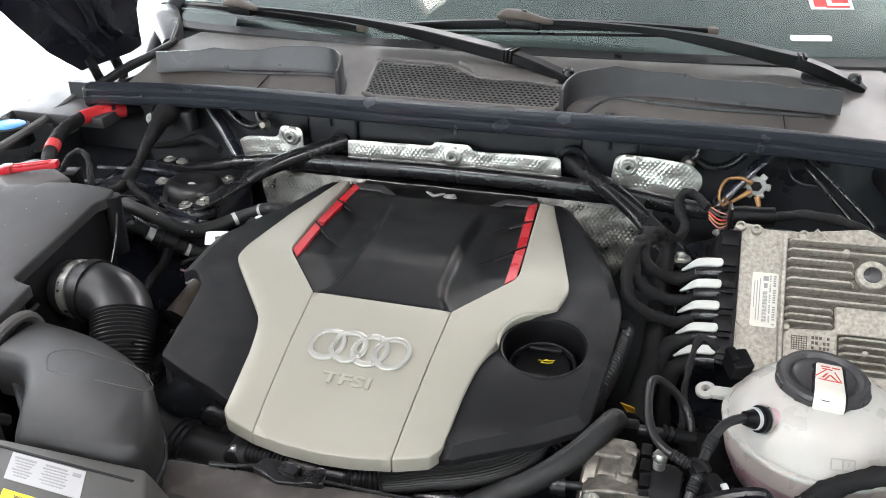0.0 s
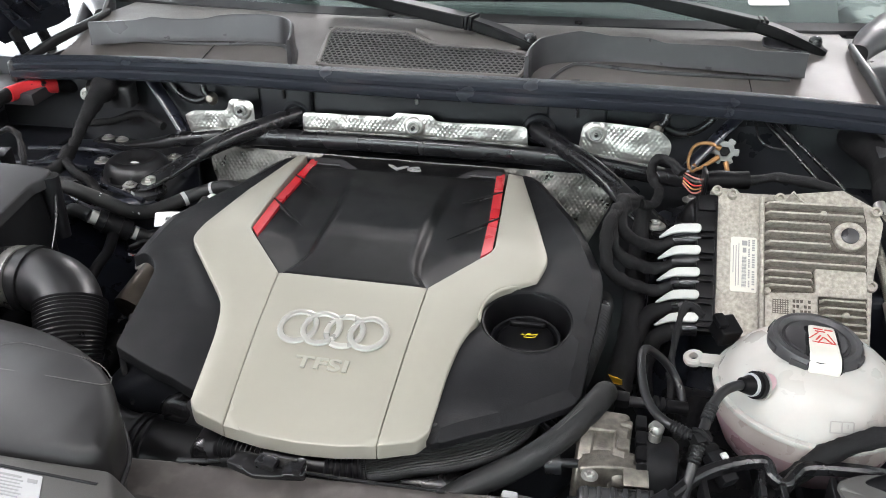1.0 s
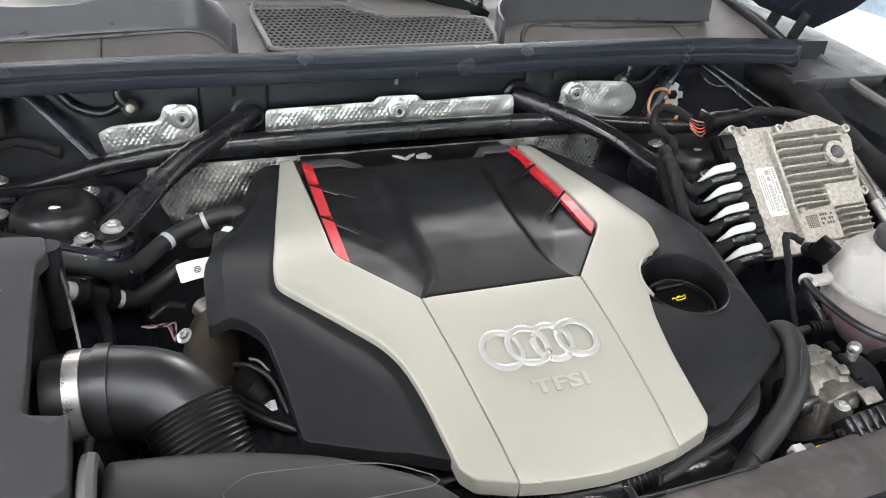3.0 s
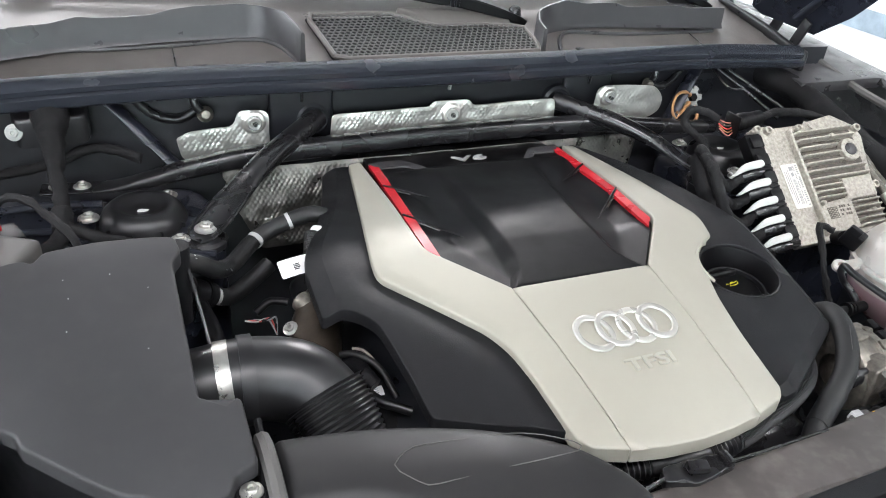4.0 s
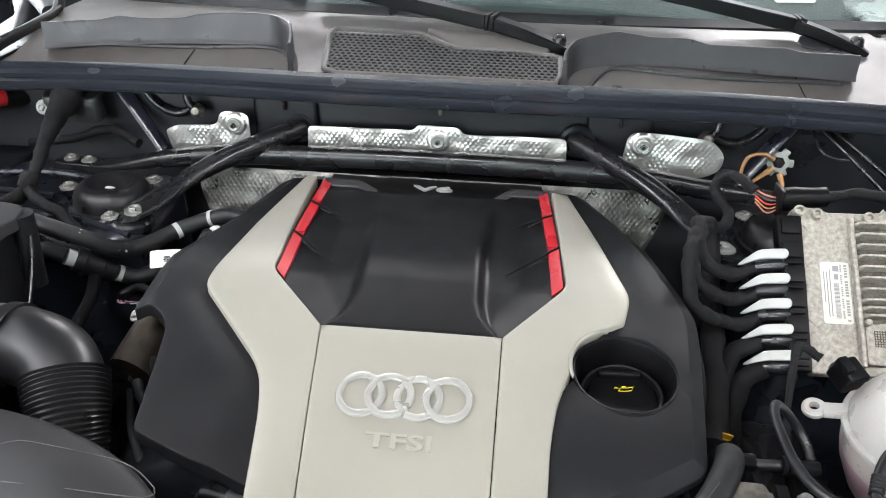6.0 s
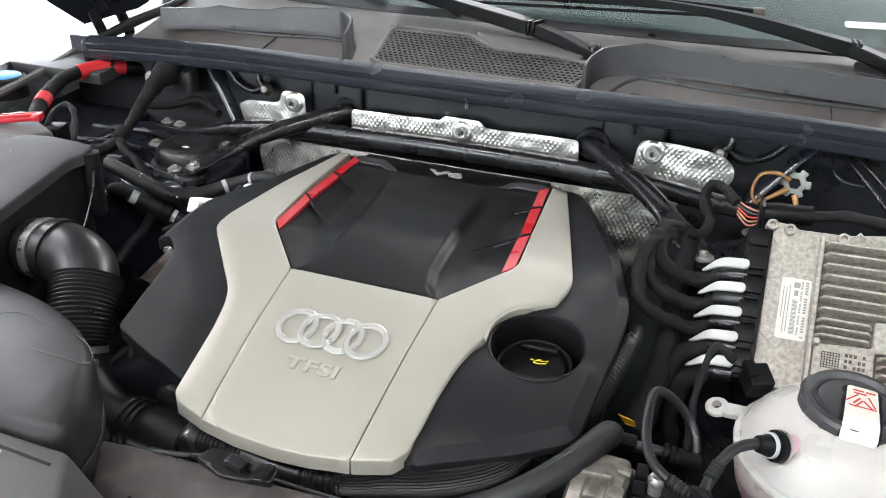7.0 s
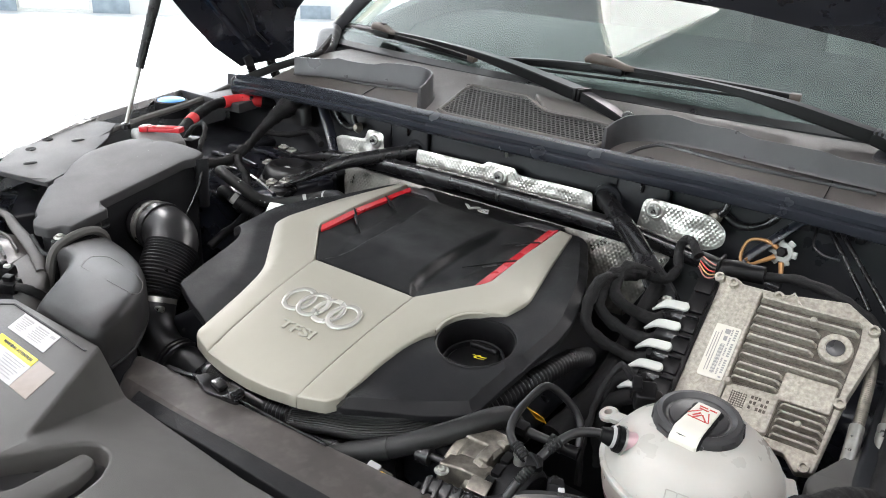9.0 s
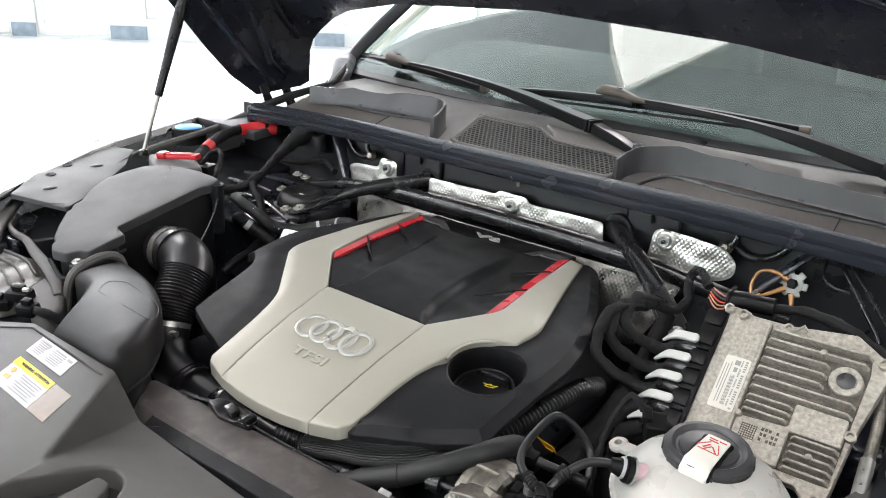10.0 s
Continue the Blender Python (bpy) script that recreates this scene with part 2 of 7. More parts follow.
def tube(pts, r, n=14, k=8, ribs=0.0, pitch=0.006, flat=1.0, smooth=True, span=None, flutes=0, flute=0.0):
    """A round hose along pts; r a radius or one per point; ribs: depth of corrugation (span: the share of the length that has it)."""
    line = smooth_line(pts, k) if smooth else [Vector(q) for q in pts]
    lens = [0.0]
    for a, b in zip(line, line[1:]):
        lens.append(lens[-1] + (b - a).length)
    total = lens[-1]
    rad = [r] * len(pts) if isinstance(r, (int, float)) else list(r)
    step = total / max(len(line) - 1, 1)
    if ribs:
        step = pitch / 8
    cnt = max(2, int(total / step)) + 1
    samples, radii = [], []
    j = 0
    for i in range(cnt):
        s = total * i / (cnt - 1)
        while j < len(lens) - 2 and lens[j + 1] < s:
            j += 1
        t = (s - lens[j]) / max(lens[j + 1] - lens[j], 1e-9)
        samples.append(line[j].lerp(line[j + 1], t))
        u = s / total * (len(rad) - 1)
        q = min(int(u), len(rad) - 2)
        rr = rad[q] + (rad[q + 1] - rad[q]) * (u - q)
        if ribs and (span is None or span[0] <= s / total <= span[1]):
            rr += ribs * (0.5 + 0.5 * math.cos(2 * math.pi * s / pitch)) - ribs / 2
        radii.append(rr)
    bm = bmesh.new()
    tan = (samples[1] - samples[0]).normalized()
    side = tan.orthogonal().normalized()
    if abs(tan.z) < 0.9:
        side = tan.cross(Vector((0, 0, 1))).normalized()
    rings = []
    for i, c in enumerate(samples):
        nt = (samples[min(i + 1, cnt - 1)] - samples[max(i - 1, 0)]).normalized()
        side = (side - nt * side.dot(nt)).normalized()
        up = nt.cross(side)
        rings.append([bm.verts.new(c + (radii[i] + flute * math.cos(2 * math.pi * a * flutes / n)) * (math.cos(2 * math.pi * a / n) * side + flat * math.sin(2 * math.pi * a / n) * up)) for a in range(n)])
    for a, b in zip(rings, rings[1:]):
        for i in range(n):
            bm.faces.new((a[i], a[(i + 1) % n], b[(i + 1) % n], b[i]))
    bm.faces.new(rings[0][::-1])
    bm.faces.new(rings[-1])
    bmesh.ops.recalc_face_normals(bm, faces=bm.faces[:])
    return bm


def blade(pts, widths, heights, k=8, n=20, power=2.6):
    """A bar of soft-cornered oval section along pts, lying flat; widths and heights given per point."""
    line = smooth_line(pts, k)
    bm = bmesh.new()
    rings = []
    last = len(line) - 1
    for i, c in enumerate(line):
        t = (line[min(i + 1, last)] - line[max(i - 1, 0)]).normalized()
        side = t.cross(Vector((0, 0, 1))).normalized()
        up = side.cross(t)
        u = i / last * (len(widths) - 1)
        w, h = lerp(u, range(len(widths)), widths) / 2, lerp(u, range(len(heights)), heights) / 2
        ring = []
        for a in range(n):
            ca, sa = math.cos(2 * math.pi * a / n), math.sin(2 * math.pi * a / n)
            ring.append(bm.verts.new(c + side * w * math.copysign(abs(ca) ** (2 / power), ca) + up * h * math.copysign(abs(sa) ** (2 / power), sa)))
        rings.append(ring)
    for a, b in zip(rings, rings[1:]):
        for i in range(n):
            bm.faces.new((a[i], a[(i + 1) % n], b[(i + 1) % n], b[i]))
    bm.faces.new(rings[0][::-1])
    bm.faces.new(rings[-1])
    bmesh.ops.recalc_face_normals(bm, faces=bm.faces[:])
    return bm


def rounded(poly, r, n=4):
    """The polygon with its corners rounded; r one radius or one per corner."""
    out = []
    m = len(poly)
    for i, p in enumerate(poly):
        p = Vector(p[:2])
        a, b = Vector(poly[i - 1][:2]), Vector(poly[(i + 1) % m][:2])
        rr = r[i] if isinstance(r, (list, tuple)) else r
        la, lb = (a - p).length, (b - p).length
        d = min(rr, la * 0.45, lb * 0.45)
        if d < 1e-4:
            out.append((p.x, p.y))
            continue
        s, e = p + (a - p) / la * d, p + (b - p) / lb * d
        for k in range(n + 1):
            t = k / n
            q = s * (1 - t) ** 2 + p * 2 * t * (1 - t) + e * t * t
            out.append((q.x, q.y))
    return out


def seg_dist(x, y, poly, closed=True):
    best = 9.0
    for i in range(len(poly) if closed else len(poly) - 1):
        ax, ay = poly[i][:2]
        bx, by = poly[(i + 1) % len(poly)][:2]
        dx, dy = bx - ax, by - ay
        t = max(0, min(1, ((x - ax) * dx + (y - ay) * dy) / max(dx * dx + dy * dy, 1e-12)))
        best = min(best, math.hypot(x - ax - t * dx, y - ay - t * dy))
    return best


def seg_dists(pts, poly):
    """Distances of many points from the outline."""
    p = np.asarray(pts, float)[:, None, :]
    a = np.asarray(poly, float)[:, :2]
    e = np.roll(a, -1, 0) - a
    t = np.clip(((p - a) * e).sum(2) / np.maximum((e * e).sum(1), 1e-12), 0, 1)
    return np.sqrt((((p - a) - t[:, :, None] * e) ** 2).sum(2)).min(1)


def insides(pts, poly):
    p = np.asarray(pts, float)
    a = np.asarray(poly, float)[:, :2]
    b = np.roll(a, -1, 0)
    x, y = p[:, 0:1], p[:, 1:2]
    dy = np.where(np.abs(b[:, 1] - a[:, 1]) < 1e-12, 1e-12, b[:, 1] - a[:, 1])
    hit = ((a[:, 1] > y) != (b[:, 1] > y)) & (x < (b[:, 0] - a[:, 0]) * (y - a[:, 1]) / dy + a[:, 0])
    return hit.sum(1) % 2 == 1


def slab(poly, top, thick=0.02, edge=0.003, grid=0.02, m=None, bottom=None, rings=(), creases=()):
    """A plate over the plan polygon: top(x, y) its height, its upper edge rounded, its sides thick high (or down to bottom).
    creases: plan lines along which its top bends."""
    area = sum(poly[i - 1][0] * poly[i][1] - poly[i][0] * poly[i - 1][1] for i in range(len(poly)))
    if area < 0:
        poly = poly[::-1]
    rim = []
    for i, p in enumerate(poly):
        q = poly[(i + 1) % len(poly)]
        k = max(1, int(math.hypot(q[0] - p[0], q[1] - p[1]) / grid))
        rim += [(p[0] + (q[0] - p[0]) * j / k, p[1] + (q[1] - p[1]) * j / k) for j in range(k)]
    n = len(rim)
    inner = []
    steps = ([edge * 0.12, edge * 0.3, edge * 0.62, edge] if edge else []) + list(rings)
    for d in steps:
        row = []
        for i in range(n):
            a, b = Vector(rim[i - 1]), Vector(rim[(i + 1) % n])
            t = (b - a).normalized()
            row.append((rim[i][0] - t.y * d, rim[i][1] + t.x * d))
        ok = (seg_dists(row, poly) > d * 0.9) & insides(row, poly)
        inner += [q for q, o in zip(row, ok) if o]
    for (x0, y0), (x1, y1) in creases:
        k = max(2, int(math.hypot(x1 - x0, y1 - y0) / (grid * 0.5)))
        row = [(x0 + (x1 - x0) * j / k, y0 + (y1 - y0) * j / k) for j in range(k + 1)]
        inner += [q for q, o in zip(row, insides(row, poly) & (seg_dists(row, poly) > max(edge, 0.001))) if o]
    xs, ys = [p[0] for p in poly], [p[1] for p in poly]
    nx, ny = max(1, int((max(xs) - min(xs)) / grid)), max(1, int((max(ys) - min(ys)) / grid))
    row = [(min(xs) + (max(xs) - min(xs)) * (i + 0.5 * (j % 2)) / nx, min(ys) + (max(ys) - min(ys)) * j / ny) for i in range(nx + 1) for j in range(ny + 1)]
    far = max([edge * 1.1, grid * 0.35] + [d * 1.1 for d in rings])
    ok = insides(row, poly) & (seg_dists(row, poly) > far)
    inner += [q for q, o in zip(row, ok) if o]
    pts = [Vector(p) for p in rim + inner]
    vs, _, fs, *_ = geometry.delaunay_2d_cdt(pts, [(i, (i + 1) % n) for i in range(n)], [], 1, 1e-6)
    bm = bmesh.new()
    dist = seg_dists([tuple(v) for v in vs], poly)
    bv = []
    for v, d in zip(vs, dist):
        z = top(v.x, v.y) if callable(top) else top
        if edge and d < edge:
            z -= edge - math.sqrt(max(0, edge * edge - (edge - d) ** 2))
        bv.append(bm.verts.new((v.x, v.y, z)))
    for f in fs:
        bm.faces.new([bv[i] for i in f])
    lip = [e for e in bm.edges if e.is_boundary]
    ret = bmesh.ops.extrude_edge_only(bm, edges=lip)
    for v in ret["geom"]:
        if isinstance(v, bmesh.types.BMVert):
            v.co.z = bottom if bottom is not None else v.co.z - thick
    bmesh.ops.recalc_face_normals(bm, faces=bm.faces[:])
    if m is not None:
        bm.transform(m)
    return bm


def lettering(words, size, m, depth=0.0006, squeeze=1.0):
    """A raised word in the built-in font, as a bmesh, its middle at the origin of m."""
    cu = bpy.data.curves.new("lettering", "FONT")
    cu.body, cu.size, cu.extrude, cu.align_x, cu.align_y = words, size, depth, "CENTER", "CENTER"
    cu.resolution_u = 3
    cu.offset = size * 0.022
    ob = new("lettering", cu)
    me = bpy.data.meshes.new_from_object(ob.evaluated_get(bpy.context.evaluated_depsgraph_get()))
    bm = bmesh.new()
    bm.from_mesh(me)
    bpy.data.objects.remove(ob)
    bpy.data.meshes.remove(me)
    bm.transform(m @ Matrix.Diagonal((squeeze, 1, 1, 1)))
    return bm


def bars(rows, m):
    """Flat bars for unreadable print: rows of (x, y, width, height)."""
    bm = bmesh.new()
    for x, y, w, h in rows:
        bmesh.ops.create_cube(bm, size=1, matrix=m @ Matrix.Translation((x, y, 0)) @ Matrix.Diagonal((w, h, 0.0004, 1)))
    return bm


def lerp(x, xs, ys):
    return float(np.interp(x, xs, ys))


def step(x, a, b):
    t = max(0, min(1, (x - a) / (b - a)))
    return t * t * (3 - 2 * t)


def bolt(name, place, r, material, parent, n=(0, 0, 1), label=""):
    """A hex bolt with a flange."""
    m = Matrix.Translation(place) @ Vector(n).to_track_quat("Z", "Y").to_matrix().to_4x4()
    head = turned([(0, r * 0.40), (r * 0.3, r * 0.42), (r * 0.42, r * 0.66), (r * 0.66, r * 0.68), (r * 0.76, r * 0.6), (r * 0.78, r * 0.2)], m, 6)
    flange = turned([(r * 0.7, r * 0.30), (r * 1.22, r * 0.20), (r * 1.28, 0), (0, -r * 0.1)], m, 18)
    return part(name, join(head, flange), material, parent, label)

# ---- the showroom ----
def wall_run(name, a, b, height, openings, thick=0.25):
    """A wall from a to b (plan), with openings (start, end, sill, head) along its length, cut right through it."""
    ax, ay = a
    length = math.hypot(b[0] - ax, b[1] - ay)
    ang = math.degrees(math.atan2(b[1] - ay, b[0] - ax))
    m = pose(ax, ay, 0, 0, 0, ang)
    bits = []

    def piece(x0, x1, z0, z1):
        if x1 - x0 > 0.01 and z1 - z0 > 0.01:
            bits.append(block(x1 - x0, thick, z1 - z0, m @ Matrix.Translation(((x0 + x1) / 2, thick / 2, (z0 + z1) / 2)), 0))
    x = 0.0
    for s, e, sill, top in openings:
        piece(x, s, 0, height)
        piece(s, e, 0, sill)
        piece(s, e, top, height)
        x = e
    piece(x, length, 0, height)
    w = tagged(part(name, join(*bits), WALL), "white painted showroom wall", "wall", kind="structure")
    x = 0.0
    k = 0
    for s, e, sill, top in list(openings) + [(length, length, 0, 0)]:
        if s - x > 0.05:
            sk = part("baseboard", block(s - x, 0.02, 0.17, m @ Matrix.Translation(((x + s) / 2, -0.012, 0.085)), 0.004), SKIRTING)
            tagged(sk, "blue-grey skirting board along the wall", "baseboard", kind="structure")
        if e - s > 0.05:
            win = tagged(new("window_%d" % (len([o for o in bpy.data.objects if o.name.startswith("window_") and o.type == "EMPTY"]) + 1)), "tall white-framed shop window with bright daylight", "window", kind="structure")
            win.matrix_world = Matrix.Translation(m @ Vector(((s + e) / 2, 0.12, sill)))
            fw = 0.07
            for nm, cx, cz, sx, sz in (("frame_post", s + fw / 2, (sill + top) / 2, fw, top - sill), ("frame_post", e - fw / 2, (sill + top) / 2, fw, top - sill),
                                       ("frame_rail", (s + e) / 2, sill + 0.06, e - s - 2 * fw, 0.12), ("frame_rail", (s + e) / 2, top - fw / 2, e - s - 2 * fw, fw)):
                part(nm, block(sx, 0.1, sz, m @ Matrix.Translation((cx, 0.12, cz)), 0.006), WHITE_PLASTIC, win)
            pane = part("pane", block(e - s - 2 * fw, 0.01, top - sill - 0.19, m @ Matrix.Translation(((s + e) / 2, 0.12, (sill + top) / 2 + 0.025)), 0), GLASS, win)
            pane.visible_shadow = False
        x = e
    return w


floor_bm = block(30, 26, 0.1, Matrix.Translation((-3, 1, -0.05)), 0)
solo("floor", floor_bm, FLOOR, "pale glossy painted showroom floor", "floor", kind="structure")
solo("ceiling", block(30, 26, 0.1, Matrix.Translation((-3, 1, 4.05)), 0), CEILING, "white showroom ceiling", "ceiling", kind="structure")
wall_run("wall_west", (-13.2, 0.4), (-3.0, 10.6), 4.0, ((0.5, 3.2, 0.05, 3.4), (3.7, 4.81, 0.03, 3.4), (5.10, 6.0, 0.03, 3.4), (6.45, 8.6, 0.27, 3.4), (9.0, 10.4, 0.27, 3.4), (10.8, 13.6, 0.27, 3.4)))
wall_run("wall_north", (-3.0, 10.6), (5.3, 10.6), 4.0, ((0.8, 3.4, 0.25, 3.4),))
wall_run("wall_east", (5.3, 10.6), (5.3, -8.0), 4.0, ())
# unseen wall; its windows are assumed, to go with the added front fill
wall_run("wall_south", (5.3, -8.0), (-13.2, -8.0), 4.0, ((2.0, 5.6, 0.3, 3.6), (6.2, 9.8, 0.3, 3.6), (10.4, 14.0, 0.3, 3.6)))
wall_run("wall_side", (-13.2, -8.0), (-13.2, 0.4), 4.0, ())
out = solo("backdrop", join(block(22, 0.1, 9, pose(-9.6, 6.9, 3.5, 0, 0, 45), 0), block(22, 0.1, 9, pose(-4, -9.5, 3.5), 0)), SKY_GLOW, "bright overexposed daylight outside the windows", "backdrop", kind="structure")
for lx, ly, watts in LAMPS:
    cl = thing("ceiling_light", lx, ly, 3.9, "flat white rectangular ceiling light panel", "light", "ceiling lights")
    part("housing", block(1.56, 0.66, 0.08, Matrix.Translation((lx, ly, 3.955)), 0.006), WHITE_PLASTIC, cl)
    part("diffuser", block(1.5, 0.6, 0.02, Matrix.Translation((lx, ly, 3.905)), 0.003), LAMP_GLOW, cl)

# Added unseen glowing panel, cut to give the windscreen its bright reflected patch
cl = thing("ceiling_light", -1.08, 1.75, 3.9, "added glowing ceiling panel that the windscreen reflects as a bright patch", "light", "ceiling lights")
part("housing", slab([(-1.64, 1.83), (-1.44, 1.53), (-1.21, 1.25), (-0.86, 1.43), (-0.53, 1.61), (-1.05, 1.76)], 3.995, 0.08, 0, 0.5), WHITE_PLASTIC, cl)
part("diffuser", slab([(-1.59, 1.80), (-1.41, 1.54), (-1.19, 1.29), (-0.88, 1.45), (-0.57, 1.60), (-1.05, 1.73)], 3.912, 0.02, 0, 0.5), PATCH_GLOW, cl)

# ---- car body ----
car = thing("car", 0, 0, 0.3, "dark car body with its bonnet raised on a gas strut", "car")


def cowl_z(y):
    return 1.08 + (y + 0.007) * 0.235


def sweep(profile_at, xs, closed=False):
    """A skin lofted over xs; profile_at(x) gives the (y, z) points of one section."""
    bm = bmesh.new()
    rows = [[bm.verts.new((x, y, z)) for y, z in profile_at(x)] for x in xs]
    for a, b in zip(rows, rows[1:]):
        for i in range(len(a) - (0 if closed else 1)):
            j = (i + 1) % len(a)
            bm.faces.new((a[i], a[j], b[j], b[i]))
    if closed:
        bm.faces.new(rows[0])
        bm.faces.new(rows[-1][::-1])
    bmesh.ops.recalc_face_normals(bm, faces=bm.faces[:])
    return bm


def span(a, b, n):
    return [a + (b - a) * i / n for i in range(n + 1)]


def bow(x):
    """How far the rear edge of the bay bows back towards the sides."""
    return 0.20 * x * x - 0.36 * max(0.0, abs(x) - 0.27) ** 2


def screen_foot(x):
    return 0.175 + 0.22 * x * x


# firewall below the cowl seal
firewall = thing("firewall", 0, -0.05, 0.9, "black painted steel firewall behind the engine", "firewall")
part("panel", sweep(lambda x: [(-0.045 + bow(x), 1.058), (-0.045 + bow(x), 0.93), (-0.075 + bow(x) * 0.6, 0.86), (-0.16, 0.55), (-0.12, 0.55), (-0.03 + bow(x), 0.93), (-0.03 + bow(x), 1.058)], span(-0.74, 0.74, 30), True), BODY_DARK, firewall)
# cowl tray
cowl = thing("cowl", 0, 0.05, 1.05, "dusty dark grey plastic cowl tray below the windscreen", "cowl")
part("tray", sweep(lambda x: [(-0.075 + bow(x), 1.072 - 0.03 * x * x), (-0.05 + bow(x), cowl_z(-0.05) - 0.03 * x * x), (0.05 + bow(x), cowl_z(0.05) - 0.03 * x * x), (0.125 + bow(x) * 0.8, cowl_z(0.118) - 0.03 * x * x), (screen_foot(x) + 0.02, 1.110 - 0.03 * x * x), (screen_foot(x) + 0.02, 1.098 - 0.03 * x * x), (-0.07 + bow(x), 1.055 - 0.03 * x * x)], span(-0.622, 0.630, 40), True), COWL_PLASTIC, cowl)


def tray_z(x, y):
    return cowl_z(y - bow(x) * 0.9) - 0.03 * x * x + 0.0006


# thin black bars on the tray stand for the shade in narrow slits
for x0, y0, w in ((-0.336, -0.023, 0.018), (-0.246, -0.028, 0.018), (0.219, -0.028, 0.014), (0.334, -0.029, 0.020)):
    part("clip_slot", block(w, 0.006, 0.0016, pose(x0, y0 + 0.01, tray_z(x0, y0 + 0.01), 13), 0.0015), BLACK_METAL, cowl, "black bar painting the shade in a clip slot")
part("seam", tube([(-0.363, 0.045, tray_z(-0.363, 0.045)), (-0.364, 0.0, tray_z(-0.364, 0.0)), (-0.365, -0.045, tray_z(-0.365, -0.045))], 0.0011, 6), BLACK_METAL, cowl, "dark seam in the tray")
part("seam", tube([(0.463, 0.05, tray_z(0.463, 0.05)), (0.464, -0.02, tray_z(0.464, -0.02))], 0.0007, 6), BLACK_METAL, cowl, "dark seam in the tray")
part("lip", tube([(-0.57, 0.055, tray_z(-0.57, 0.055)), (-0.469, 0.044, tray_z(-0.469, 0.044)), (-0.368, 0.040, tray_z(-0.368, 0.04)), (-0.268, 0.042, tray_z(-0.268, 0.042)), (-0.232, 0.025, tray_z(-0.232, 0.025)), (-0.214, -0.02, tray_z(-0.214, -0.02)), (-0.208, -0.06, tray_z(-0.208, -0.06))], 0.0035, 8), DUCT, cowl)
part("lip", tube([(0.180, -0.055, tray_z(0.18, -0.055)), (0.184, -0.02, tray_z(0.184, -0.02)), (0.205, 0.018, tray_z(0.205, 0.018)), (0.232, 0.030, tray_z(0.232, 0.03)), (0.33, 0.026, tray_z(0.33, 0.026)), (0.45, 0.034, tray_z(0.45, 0.034)), (0.52, 0.040, tray_z(0.52, 0.040))], 0.0035, 8), DUCT, cowl)
part("grille_hump", slab(rounded([(0.0, 0.048), (0.075, 0.048), (0.13, 0.040), (0.135, 0.075), (0.02, 0.085), (-0.045, 0.090)], 0.012), lambda x, y: cowl_z(y) + 0.007 + 0.006 * step(y, 0.045, 0.07), 0.012, 0.004, 0.01), COWL_PLASTIC, cowl)

for sx, x0, dx in ((-1, 0.664, 0.040), (1, 0.640, 0.014)):
    part("side_rail", blade([(sx * x0, -0.040, 1.058), (sx * (x0 - 0.5 * dx), 0.030, 1.078), (sx * (x0 - dx), 0.095, 1.092), (sx * (x0 - 1.2 * dx), 0.150, 1.103)], [0.010, 0.011, 0.010, 0.008], [0.016, 0.017, 0.015, 0.010]), RUBBER, cowl, "black rubber side rail")
    part("gutter", block(0.19, 0.50, 0.02, pose(sx * 0.715, 0.16, 1.030, 4), 0.004), DUCT, car)
    part("rear_wing", block(0.17, 0.90, 0.10, pose(sx * 0.83, 0.74, 1.005, 2), 0.03, 3), PAINT, car)
part("pillar_fin", blade([(-0.618, 0.135, 1.094), (-0.630, 0.178, 1.114), (-0.640, 0.205, 1.132)], [0.008, 0.010, 0.004], [0.024, 0.020, 0.006]), RUBBER, cowl, "black rubber fin at the foot of the pillar")

# rubber seal along the front edge of the cowl
seal = thing("cowl_seal", 0, -0.08, 1.06, "worn blue-black rubber seal strip across the cowl edge", "seal")


def seal_top(x):
    y0, z0 = -0.082 + bow(x), 1.072 - 0.047 * x * x
    return [(y0 - 0.014, z0 + 0.003), (y0 - 0.015, z0 + 0.009), (y0 - 0.008, z0 + 0.016), (y0 + 0.006, z0 + 0.019), (y0 + 0.018, z0 + 0.012), (y0 + 0.02, z0 - 0.008), (y0 + 0.0, z0 - 0.002)]


def seal_low(x):
    y0, z0 = -0.082 + bow(x), 1.072 - 0.047 * x * x
    return [(y0 - 0.012, z0 - 0.015), (y0 - 0.0165, z0 - 0.009), (y0 - 0.0165, z0 - 0.001), (y0 - 0.012, z0 + 0.0022), (y0 - 0.002, z0 + 0.001), (y0 + 0.0, z0 - 0.017)]


part("upper_lip", sweep(seal_top, span(-0.668, 0.636, 60), True), RUBBER_SEAL, seal)
part("lower_lip", sweep(seal_low, span(-0.668, 0.636, 60), True), RUBBER_SEAL, seal)
for sx, x1 in ((-1, -0.666), (1, 0.638)):
    part("end_plug", block(0.014, 0.036, 0.036, pose(x1, -0.080 + bow(x1), 1.069 - 0.047 * x1 * x1), 0.008, 3), RUBBER, seal, "frayed rubber end")

